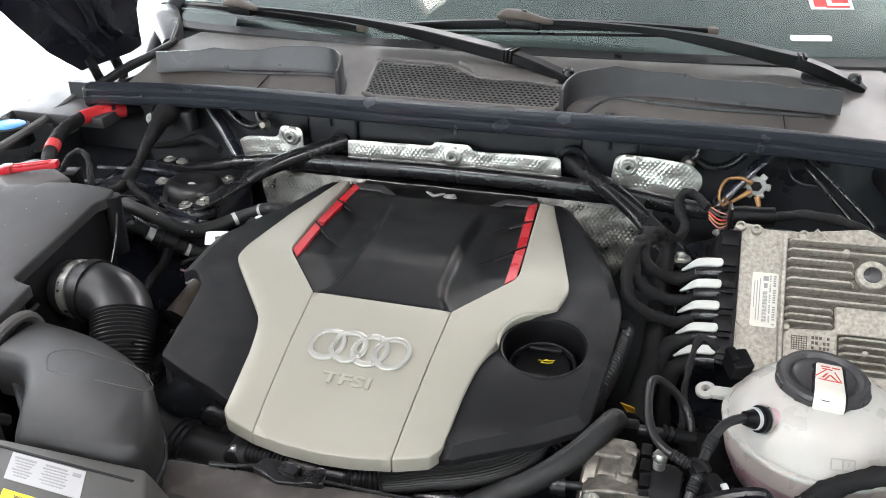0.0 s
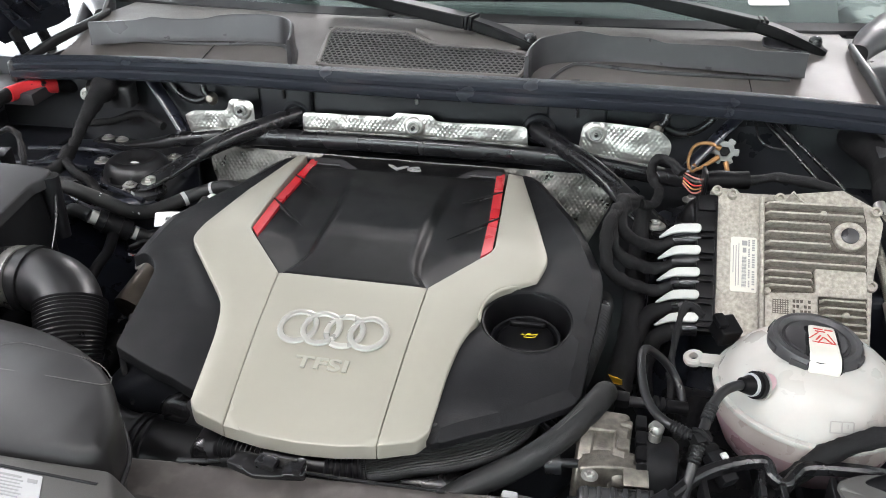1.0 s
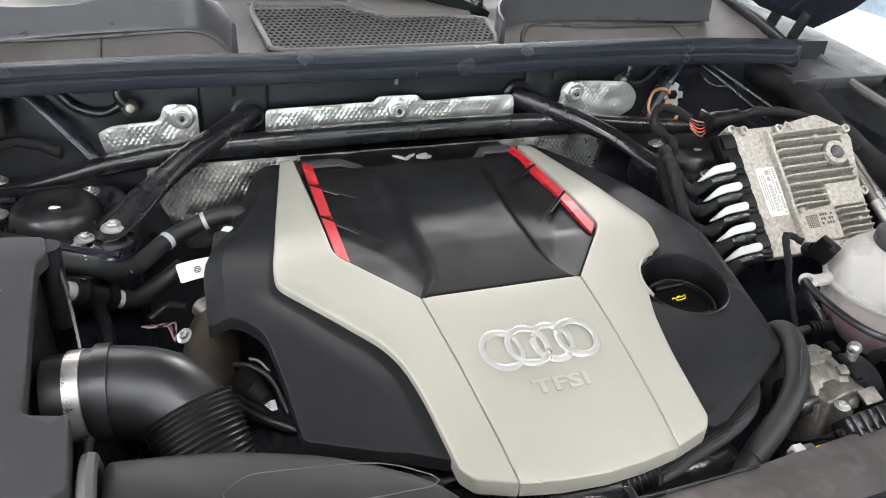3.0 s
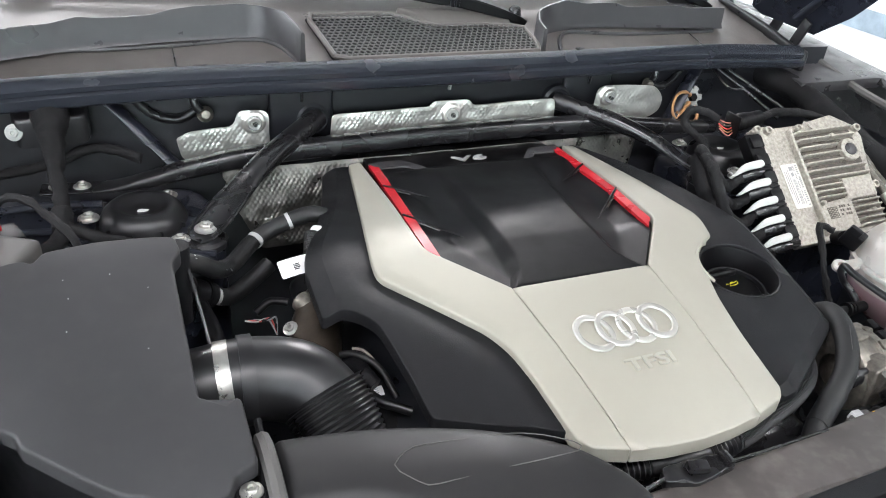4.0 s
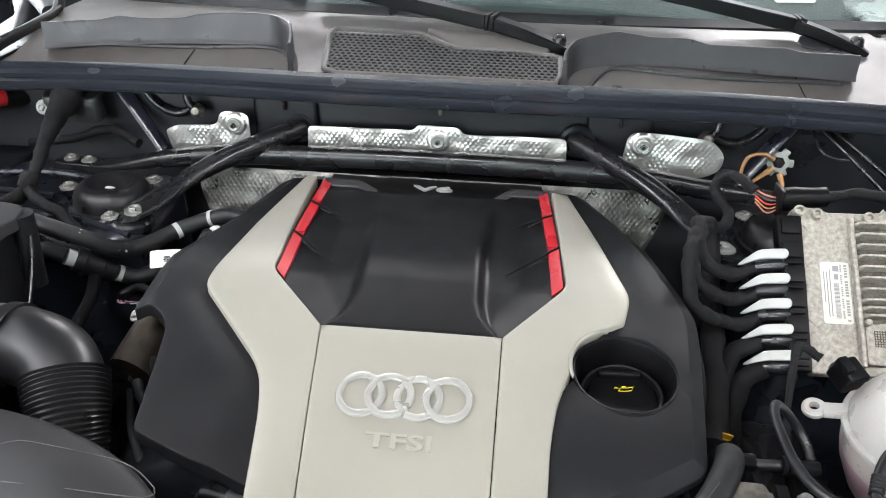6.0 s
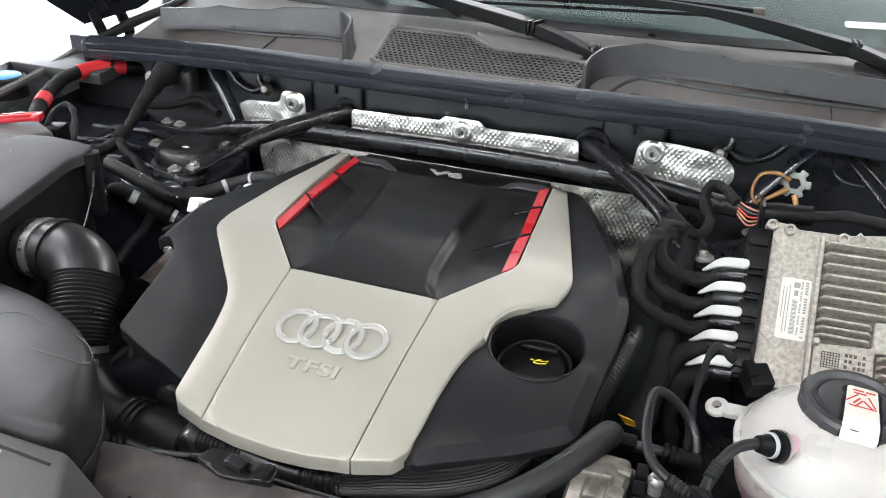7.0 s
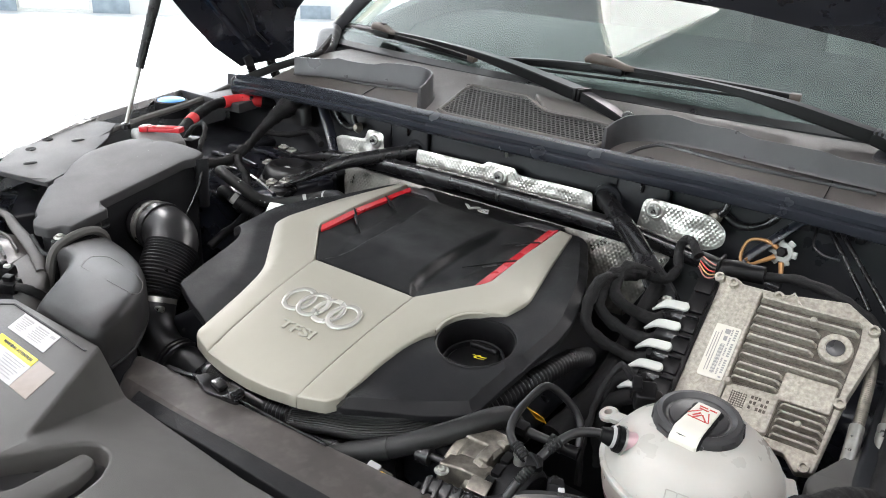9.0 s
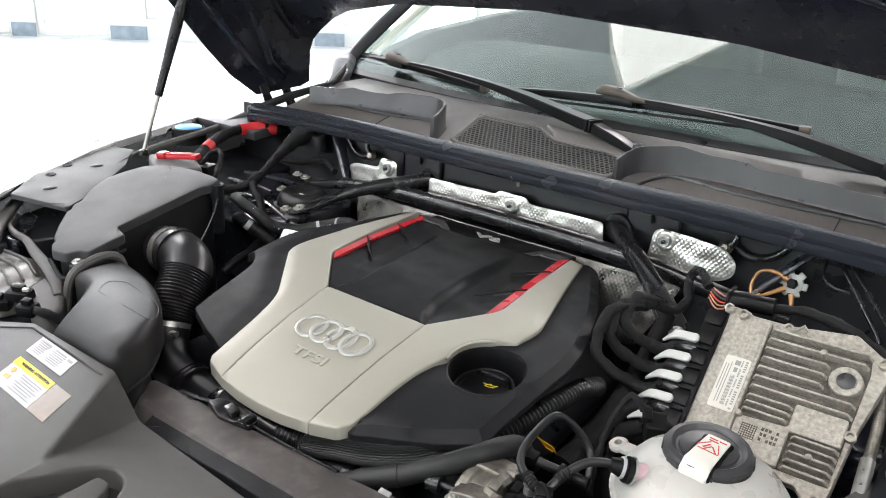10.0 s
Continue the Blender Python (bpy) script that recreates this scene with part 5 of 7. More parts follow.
clip = part("strip_clip", slab(rounded([(-0.050, -0.655), (-0.044, -0.640), (-0.010, -0.636), (0.024, -0.642), (0.026, -0.658), (-0.020, -0.664)], 0.004), lambda x, y: 0.8925 + 0.003 * step(abs(x + 0.012), 0.012, 0.02), 0.010, 0.0015, 0.006), BLACK_METAL, carrier)
part("clip_tongue", block(0.020, 0.012, 0.007, pose(-0.012, -0.650, 0.8965, 4, 0, -12), 0.002), BLACK_METAL, clip)
part("clip_tongue", block(0.008, 0.016, 0.008, pose(0.019, -0.651, 0.8975, 0, 6, -4), 0.002), BLACK_METAL, clip)
part("clip_strap", tube([(-0.096, -0.657, 0.890), (-0.072, -0.654, 0.8905), (-0.046, -0.650, 0.893)], 0.0022, 8), BLACK_METAL, clip)
part("clip_strap", tube([(0.024, -0.652, 0.893), (0.075, -0.650, 0.8905), (0.150, -0.647, 0.890)], 0.0016, 8), BLACK_METAL, clip)



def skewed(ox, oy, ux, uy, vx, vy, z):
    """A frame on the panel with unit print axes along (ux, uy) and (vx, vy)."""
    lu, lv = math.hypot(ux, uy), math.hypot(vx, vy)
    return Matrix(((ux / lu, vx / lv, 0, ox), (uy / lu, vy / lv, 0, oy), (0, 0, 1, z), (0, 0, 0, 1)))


sm = skewed(-0.183, -0.762, 0.079, -0.0035, -0.0165, 0.0295, 0.9498)
sticker = thing("service_label", -0.18, -0.76, 0.95, "white service label with printed text on the grey panel", "label")
part("paper", block(0.080, 0.033, 0.0006, sm, 0), LABEL_GREY, sticker)
part("print", bars([(-0.024, 0.011, 0.024, 0.0024), (0.010, 0.011, 0.024, 0.0022)] + [(-0.024, 0.007 - 0.0035 * i, 0.022 - 0.004 * (i % 3), 0.0012) for i in range(6)] + [(0.010, 0.007 - 0.0035 * i, 0.028 - 0.005 * (i % 2), 0.0012) for i in range(6)] + [(0.032, 0.009, 0.009, 0.004)], sm @ pose(0, 0, 0.0006)), LABEL_FAINT, sticker)
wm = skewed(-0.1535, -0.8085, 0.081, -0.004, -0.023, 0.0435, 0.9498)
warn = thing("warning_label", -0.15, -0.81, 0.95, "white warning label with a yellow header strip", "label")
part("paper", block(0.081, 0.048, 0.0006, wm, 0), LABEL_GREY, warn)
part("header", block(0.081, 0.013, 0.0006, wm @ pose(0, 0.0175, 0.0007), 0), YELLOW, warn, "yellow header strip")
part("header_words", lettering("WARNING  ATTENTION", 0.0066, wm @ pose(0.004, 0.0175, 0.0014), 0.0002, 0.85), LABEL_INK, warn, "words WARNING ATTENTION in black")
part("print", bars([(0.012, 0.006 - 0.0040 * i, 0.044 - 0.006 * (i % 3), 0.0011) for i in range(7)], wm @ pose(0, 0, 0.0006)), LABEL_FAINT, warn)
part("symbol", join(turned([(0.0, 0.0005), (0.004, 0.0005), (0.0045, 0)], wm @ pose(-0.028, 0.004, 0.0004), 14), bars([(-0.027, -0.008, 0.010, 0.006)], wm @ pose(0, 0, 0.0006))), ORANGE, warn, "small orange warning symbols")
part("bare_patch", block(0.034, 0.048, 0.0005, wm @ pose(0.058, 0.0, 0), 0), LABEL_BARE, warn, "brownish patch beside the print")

wingcap = thing("wing_cover", -0.66, -0.43, 0.97, "grey plastic cover on top of the wing with round holes", "cover")
WC = rounded([(-0.685, -0.558), (-0.551, -0.533), (-0.562, -0.505), (-0.60, -0.44), (-0.655, -0.365), (-0.70, -0.325), (-0.722, -0.298), (-0.765, -0.308), (-0.80, -0.300), (-0.845, -0.300), (-0.80, -0.40), (-0.74, -0.49)], 0.008)


def wing_z(y):
    return 0.990 + 0.085 * (y + 0.44)


part("plate", slab(WC, lambda x, y: wing_z(y), 0.006, 0.002, 0.03), LID_PLASTIC, wingcap)
# black discs on the uncut plate stand for the shade inside two holes
for hx, hy, hw in ((-0.718, -0.470, 0.0085), (-0.742, -0.425, 0.0085)):
    part("hole", turned([(hw, -0.002), (hw, 0.0007), (0, 0.0007)], pose(hx, hy, wing_z(hy), 5), 18), TAPE, wingcap, "black disc painting the shade in a round hole")
for hx, hy in ((-0.655, -0.505), (-0.695, -0.395), (-0.79, -0.33)):
    part("raised_tab", turned([(0, 0.0026), (0.006, 0.0024), (0.0085, 0.0012), (0.0092, -0.001)], pose(hx, hy, wing_z(hy), 5, 0, -35) @ Matrix.Diagonal((0.75, 1.25, 1, 1)), 20), LID_PLASTIC, wingcap)
lamp = thing("headlamp_housing", -0.56, -0.62, 0.85, "dark grey headlamp housing with moulded ribs and plugs", "headlamp")
part("shell", slab(rounded([(-0.80, -0.46), (-0.62, -0.575), (-0.50, -0.60), (-0.38, -0.63), (-0.33, -0.70), (-0.45, -0.80), (-0.66, -0.72), (-0.80, -0.58)], 0.03), lambda x, y: 0.885 + 0.1 * (y + 0.6), 0.1, 0.01, 0.03), BLACK_COVER, lamp)
part("outer_rim", blade([(-0.80, -0.445, 0.944), (-0.765, -0.495, 0.946), (-0.722, -0.540, 0.944), (-0.672, -0.582, 0.940), (-0.63, -0.612, 0.936), (-0.585, -0.64, 0.93)], [0.018, 0.022, 0.022, 0.020, 0.018, 0.012], [0.012] * 6), GREY_PLASTIC, lamp, "rounded grey rim")
part("inner_rim", blade([(-0.700, -0.545, 0.930), (-0.655, -0.578, 0.934), (-0.610, -0.590, 0.936), (-0.575, -0.592, 0.936), (-0.530, -0.604, 0.934), (-0.470, -0.618, 0.932), (-0.415, -0.634, 0.930), (-0.375, -0.652, 0.924)], [0.006, 0.008, 0.010, 0.012, 0.016, 0.018, 0.018, 0.012], [0.010] * 8), GREY_PLASTIC, lamp, "rounded grey rim")
# black plate painting the shade of the cavity between the two rims
part("cavity_shade", slab(rounded([(-0.760, -0.470), (-0.640, -0.560), (-0.600, -0.590), (-0.620, -0.605), (-0.700, -0.560), (-0.765, -0.500)], 0.01), lambda x, y: 0.915 - 0.15 * (y + 0.5), 0.02, 0.004, 0.02), BLACK_GLOSS, lamp)
part("bulb_cover", slab(rounded([(-0.600, -0.612), (-0.541, -0.602), (-0.462, -0.622), (-0.440, -0.665), (-0.455, -0.70), (-0.56, -0.68)], 0.010), lambda x, y: 0.918 + 0.05 * (y + 0.64) + 0.003 * math.sin(70 * x), 0.03, 0.004, 0.012), STRIP, lamp, "dusty ribbed bulb cover")
for k in range(3):
    part("rib", blade([(-0.588 + 0.012 * k, -0.622 - 0.018 * k, 0.923 - 0.002 * k), (-0.53 + 0.006 * k, -0.618 - 0.020 * k, 0.923 - 0.002 * k), (-0.470 + 0.004 * k, -0.634 - 0.020 * k, 0.922 - 0.002 * k)], [0.003, 0.005, 0.003], [0.006] * 3), GREY_PLASTIC, lamp)
part("side_pod", slab(rounded([(-0.462, -0.622), (-0.392, -0.630), (-0.335, -0.668), (-0.330, -0.690), (-0.355, -0.702), (-0.435, -0.664)], 0.012), lambda x, y: 0.926 - 0.25 * abs(x + 0.39) ** 1.5, 0.05, 0.008, 0.012), GREY_PLASTIC, lamp, "rounded grey pod")
for bx, by, bz, rz, sx in ((-0.402, -0.690, 0.930, 30, 0.034), (-0.362, -0.700, 0.926, 24, 0.026), (-0.425, -0.712, 0.918, 40, 0.040)):
    part("plug", join(block(sx, 0.020, 0.016, pose(bx, by, bz, 8, 0, rz), 0.004), block(sx * 0.5, 0.010, 0.010, pose(bx, by, bz + 0.010, 8, 0, rz), 0.002)), BLACK_PAD, lamp)
part("plug_lead", tube([(-0.36, -0.70, 0.928), (-0.335, -0.69, 0.925), (-0.320, -0.67, 0.905)], 0.006, 10), TAPE, lamp)
part("white_clip", block(0.008, 0.006, 0.004, pose(-0.388, -0.688, 0.942, 8, 0, 30), 0.001), LEVER, lamp, "small pale clip")

washer = thing("washer_filler_cap", -0.795, -0.126, 1.01, "blue washer fluid filler cap on the wing", "filler cap")
part("cap", turned([(0, 0.006), (0.024, 0.006), (0.028, 0.004), (0.029, -0.003), (0.0, -0.004)], pose(-0.774, -0.137, 1.010), 24), BLUE, washer)
part("neck", turned([(0.03, 0.003), (0.034, 0.001), (0.036, -0.03), (0, -0.03)], pose(-0.774, -0.137, 1.011), 24), BLACK_COVER, washer)

# ---- coolant tank ----
TC = Vector((0.474, -0.483, 0.0))
TM = Matrix.Translation((TC.x, TC.y, 0)) @ Matrix.Diagonal((1.03, 1, 1, 1))
tank = thing("coolant_tank", TC.x, TC.y, 0.82, "milky white plastic coolant tank with pinkish coolant", "coolant tank")
part("upper_shell", turned([(0.036, 0.972), (0.0415, 0.9705), (0.046, 0.9685), (0.056, 0.963), (0.067, 0.953), (0.0755, 0.941), (0.0805, 0.929), (0.082, 0.922)], TM, 56), TANK, tank)
part("seam", turned([(0.081, 0.9255), (0.0855, 0.9245), (0.0862, 0.9225), (0.0855, 0.9195), (0.081, 0.919)], TM, 56), TANK, tank)
part("lower_shell", turned([(0.0825, 0.9205), (0.0822, 0.908), (0.0808, 0.897)], TM, 56), TANK_WARM, tank, "milky band above the coolant level")
part("filled_shell", turned([(0.0808, 0.897), (0.078, 0.885), (0.068, 0.862), (0.048, 0.845), (0, 0.838)], TM, 56), COOLANT, tank, "lower half tinted by pink coolant")
def on_tank(a, z, out=0.0006):
    """A frame on the tank's shoulder: a degrees round the axis, z its height; x along the girth, y upwards."""
    r = lerp(z, [0.922, 0.929, 0.941, 0.953, 0.963], [0.082, 0.0805, 0.0755, 0.067, 0.056]) + out
    tilt = math.degrees(math.atan2(0.012, lerp(z, [0.925, 0.935, 0.947, 0.958], [0.0022, 0.005, 0.0085, 0.011])))
    return Matrix.Translation((TC.x, TC.y, z)) @ pose(0, 0, 0, 0, 0, a + 90) @ Matrix.Translation((0, -r, 0)) @ pose(0, 0, 0, tilt)


part("print", bars([(-0.005, 0, 0.009, 0.0011), (0.005, 0, 0.009, 0.0011), (-0.005, 0.010, 0.009, 0.0011), (0.005, 0.010, 0.009, 0.0011), (-0.0098, 0.005, 0.0011, 0.010), (0.0098, 0.005, 0.0011, 0.010), (0, 0.005, 0.0011, 0.010), (0.005, 0.006, 0.001, 0.004)], on_tank(-84, 0.938)), TANK_PRINT, tank, "faint moulded book symbol")
part("print", bars([(0.0, 0, 0.011, 0.007)], on_tank(-62, 0.943)), TANK_PRINT, tank, "faint moulded bottle symbol")
part("side_lug", join(turned([(0.0045, 0.003), (0.0085, 0.003), (0.0105, 0.001), (0.0105, -0.003), (0.0085, -0.005), (0.0045, -0.005), (0.0045, 0.003)], pose(0.371, -0.446, 0.919, 12, -14), 22), block(0.030, 0.015, 0.007, pose(0.391, -0.452, 0.922, 10, -10, -12), 0.003)), TANK, tank)
part("spout", tube([(0.408, -0.532, 0.957), (0.425, -0.521, 0.952), (0.448, -0.505, 0.945)], [0.0080, 0.0105, 0.013], 18), mat("pink_tinted_plastic", (0.60, 0.40, 0.43), 0.34, vary=0.1), tank, "pink outlet neck")
part("rear_tab", block(0.020, 0.022, 0.008, pose(0.552, -0.442, 0.914, 8, 4, 24), 0.003), TANK, tank)
cm = pose(0.469, -0.479, 0.968, 3)
tcap = part("cap", turned([(0.0395, -0.001), (0.0415, 0.001), (0.0412, 0.009), (0.0385, 0.0135), (0.034, 0.0145), (0.0315, 0.0125), (0.030, 0.0105), (0, 0.0105)], cm, 48), DUCT, tank, "ribbed black cap with a cream warning strip")
for i in range(8):
    a = 45 * i + 14
    part("grip", block(0.004, 0.016, 0.0075, cm @ pose(0, 0, 0, 0, 0, a) @ pose(0.0400, 0, 0.0062), 0.0015), DUCT, tcap)
part("cap_dome", turned([(0.0275, 0.0105), (0.0265, 0.0125), (0.020, 0.0145), (0, 0.0155)], cm, 40), DUCT, tcap)
part("bridge", slab(rounded([(-0.0155, -0.0415), (0.0155, -0.0415), (0.0150, 0.014), (-0.0150, 0.014)], 0.004), lambda x, y: 0.0162 - 0.006 * step(-y, 0.034, 0.041), 0.005, 0.002, 0.008, cm @ pose(0.004, 0, 0, 0, 0, -6)), BLACK_PAD, tcap)
part("warning_strip", slab(rounded([(-0.0135, -0.0435), (0.0135, -0.0435), (0.0112, 0.013), (-0.0112, 0.013)], 0.003), lambda x, y: 0.0176 - 0.008 * step(-y, 0.033, 0.0435), 0.006, 0.001, 0.006, cm @ pose(0.004, 0, 0, 0, 0, -6)), CREAM, tcap, "cream strip with red warning symbols")
pm = cm @ pose(0.004, -0.001, 0.0179, 0, 0, -6)
part("warning_print", join(bars([(-0.0035, 0.008, 0.008, 0.0016), (0.0055, 0.008, 0.007, 0.0016), (-0.002, 0.0045, 0.009, 0.0015), (0, -0.0125, 0.020, 0.0010)], pm), bars([(-0.0045, -0.007, 0.0011, 0.014)], pm @ pose(0, 0, 0, 0, 0, -38)), bars([(0.0045, -0.007, 0.0011, 0.014)], pm @ pose(0, 0, 0, 0, 0, 22)), bars([(-0.002, -0.009, 0.0014, 0.011)], pm @ pose(0, 0, 0, 0, 0, 38)), bars([(0.002, -0.009, 0.0014, 0.011), (-0.001, -0.007, 0.0016, 0.009)], pm @ pose(0, 0, 0, 0, 0, -30))), RED_INK, tcap)

# ---- engine control unit ----
EM = Matrix(((1, 0, 0, 0.414), (0, 0.755, -0.656, -0.225), (0, 0.656, 0.755, 1.006), (0, 0, 0, 1))) @ pose(0, 0, 0, 0, -4, 0)
ecu = thing("engine_control_unit", 0.47, -0.3, 0.93, "cast aluminium engine control unit with cooling fins", "control unit")
part("base_plate", slab(rounded([(-0.019, 0.006), (-0.006, 0.010), (0.012, 0.008), (0.016, 0.004), (0.06, 0.004), (0.13, 0.014), (0.165, -0.008), (0.172, -0.026), (0.158, -0.10), (0.152, -0.185), (0.135, -0.190), (0.12, -0.175), (-0.009, -0.175), (-0.010, -0.006)], 0.003), 0.0, 0.014, 0.002, 0.05, EM), ALU, ecu)
# grime and the shade of the deep gaps are both put into this colour
part("recessed_field", slab(rounded([(0.040, -0.006), (0.150, -0.006), (0.154, -0.03), (0.150, -0.165), (0.040, -0.165)], 0.008), 0.0015, 0.003, 0.001, 0.05, EM), ALU_DARK, ecu, "grimy field between the fins, darkened for their shade")
part("border", slab(rounded([(0.0375, -0.003), (0.0425, -0.003), (0.0425, -0.168), (0.0375, -0.168)], 0.002), 0.010, 0.011, 0.002, 0.05, EM), ALU, ecu)
def cooling_fin(x0, x1, y, h):
    """A cast fin, narrower at its crest, with sloping ends."""
    bm = block(x1 - x0, 0.0056, h, Matrix(), 0)
    for v in bm.verts:
        if v.co.z > 0:
            v.co.y *= 0.42
            v.co.x -= math.copysign(0.005, v.co.x)
    bevel(bm, 0.0007, 1, 30)
    bm.transform(EM @ pose((x0 + x1) / 2, y, h / 2))
    part("fin", bm, ALU, ecu)


for i in range(7):
    short = i in (2, 3, 4)
    cooling_fin(0.042, 0.152 - 0.036 * short, -0.012 - 0.0122 * i, 0.0135)
for i in range(3):
    cooling_fin(0.043, 0.096, -0.0965 - 0.0085 * i, 0.0125)
for i in range(5):
    cooling_fin(0.101, 0.151, -0.127 - 0.0088 * i, 0.0125)
part("flat_pad", slab(rounded([(0.096, -0.089), (0.150, -0.089), (0.150, -0.122), (0.099, -0.122), (0.099, -0.165), (0.043, -0.165), (0.043, -0.122), (0.096, -0.118)], 0.004), 0.0075, 0.008, 0.002, 0.03, EM), ALU, ecu, "flat cast field")
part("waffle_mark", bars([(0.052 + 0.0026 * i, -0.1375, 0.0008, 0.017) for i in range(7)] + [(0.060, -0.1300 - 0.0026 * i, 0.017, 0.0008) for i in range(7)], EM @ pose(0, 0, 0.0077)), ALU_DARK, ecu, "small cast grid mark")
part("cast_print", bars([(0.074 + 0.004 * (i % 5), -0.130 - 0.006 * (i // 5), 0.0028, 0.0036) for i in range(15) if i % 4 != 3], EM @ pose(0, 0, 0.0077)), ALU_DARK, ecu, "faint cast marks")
part("boss", turned([(0.0178, 0.0), (0.0170, 0.0068), (0.0160, 0.0076), (0.0112, 0.0076), (0.0104, 0.0066), (0, 0.0066)], EM @ pose(0.134, -0.047, 0.001), 32), ALU, ecu)
part("button", turned([(0.0096, 0.0), (0.0094, 0.0014), (0.0086, 0.0020), (0, 0.0020)], EM @ pose(0.134, -0.047, 0.0074), 28), DUCT, ecu, "black breather button")
for bx, by in ((-0.011, 0.003), (0.007, 0.0), (0.163, -0.014), (0.143, -0.183), (0.155, -0.105), (0.06, -0.003), (0.045, -0.122), (0.126, -0.144), (0.105, -0.024)):
    part("lug", turned([(0.0040, 0.0), (0.0036, 0.0145), (0.0026, 0.0155), (0, 0.0158)] if bx in (0.045, 0.126, 0.105) else [(0.0062, 0.0), (0.006, 0.007), (0.0035, 0.0075), (0.003, 0.003), (0, 0.003)], EM @ pose(bx, by, 0.0), 16), ALU, ecu)
part("cast_triangle", tube([EM @ Vector(q) for q in ((0.060, -0.012, 0.003), (0.075, 0.006, 0.0042), (0.090, -0.012, 0.003))], 0.0016, 6, smooth=False), ALU, ecu)
lm = EM @ pose(0.021, -0.088, 0.0010, 0, 0, -90)
part("type_label", slab(rounded([(-0.034, -0.0145), (0.034, -0.0145), (0.034, 0.0145), (-0.034, 0.0145)], 0.003, 3), 0.0004, 0.0006, 0, 0.1, lm), CREAM, ecu, "white type label with barcode")
part("label_print", bars([(-0.030 + 0.0030 * i, 0.0105, 0.0019, 0.0030) for i in range(21) if i % 7 != 5], lm @ pose(0, 0, 0.0006)), LABEL_FAINT, ecu)
part("label_fine_print", bars([(-0.030 + 0.0022 * i, 0.0058, 0.0015, 0.0018) for i in range(27) if i % 6 != 4] + [(-0.010 + 0.0014 * i, 0.0005, 0.0004 + 0.0004 * (i % 3), 0.0050) for i in range(28)] + [(-0.0265, 0.0008, 0.006, 0.006), (-0.0175, 0.0008, 0.006, 0.004), (0.0, -0.0055, 0.052, 0.0009), (0.002, -0.0085, 0.050, 0.0009), (-0.006, -0.0115, 0.034, 0.0009)], lm @ pose(0, 0, 0.0006)), LABEL_FAINT, ecu)
part("connector_block", block(0.026, 0.172, 0.020, EM @ pose(-0.022, -0.088, -0.006), 0.003), BLACK_PAD, ecu)
for i in range(6):
    part("connector_ridge", block(0.020, 0.018, 0.006, EM @ pose(-0.022, -0.016 - 0.0275 * i, 0.006), 0.002), BLACK_PAD, ecu)
for i in range(5):
    v = -0.050 - 0.0275 * i
    lever = rounded([(-0.076, v - 0.008), (-0.072, v - 0.0095), (-0.058, v - 0.0068), (-0.030, v - 0.0058), (-0.027, v), (-0.030, v + 0.0052), (-0.058, v + 0.0034)], 0.004)
    part("connector_lever", slab(lever, lambda x, y: 0.0135 - 18.0 * max(0, -0.044 - x) ** 2, 0.0035, 0.0012, 0.004, EM), LEVER, ecu, "white locking lever")
    for k in range(3):
        part("connector_tooth", block(0.0036, 0.0050, 0.0040, EM @ pose(-0.0145 - 0.0085 * k, v + 0.0105, 0.0052), 0.001), BLACK_PAD, ecu)
    part("lever_guard", block(0.016, 0.0030, 0.006, EM @ pose(-0.022, v - 0.0085, 0.0072), 0.001), BLACK_PAD, ecu)
    part("connector_boot", tube([EM @ Vector(q) for q in ((-0.056, v - 0.010, -0.008), (-0.040, v - 0.010, -0.001), (-0.028, v - 0.010, 0.0))], [0.008, 0.009, 0.009], 12), BLACK_METAL, ecu)

# ---- strut brace ----
brace = thing("strut_brace", 0, -0.12, 0.97, "black tubular steel brace between the strut towers", "strut brace")
part("cross_tube", blade([(-0.535, -0.066, 0.9475), (-0.48, -0.072, 0.9475), (-0.45, -0.077, 0.949), (-0.41, -0.083, 0.957), (-0.36, -0.087, 0.968), (-0.25, -0.088, 0.980), (0.0, -0.090, 0.986), (0.22, -0.088, 0.981), (0.34, -0.088, 0.968), (0.45, -0.088, 0.958)], [0.030, 0.030, 0.028, 0.026, 0.025, 0.026, 0.026, 0.026, 0.025, 0.022], [0.005, 0.005, 0.010, 0.018, 0.023, 0.026, 0.026, 0.026, 0.024, 0.018]), BLACK_METAL, brace)
for bx, by in ((-0.517, -0.068), (-0.490, -0.072)):
    bolt("bolt", (bx, by, 0.950), 0.0080, CHROME, brace)
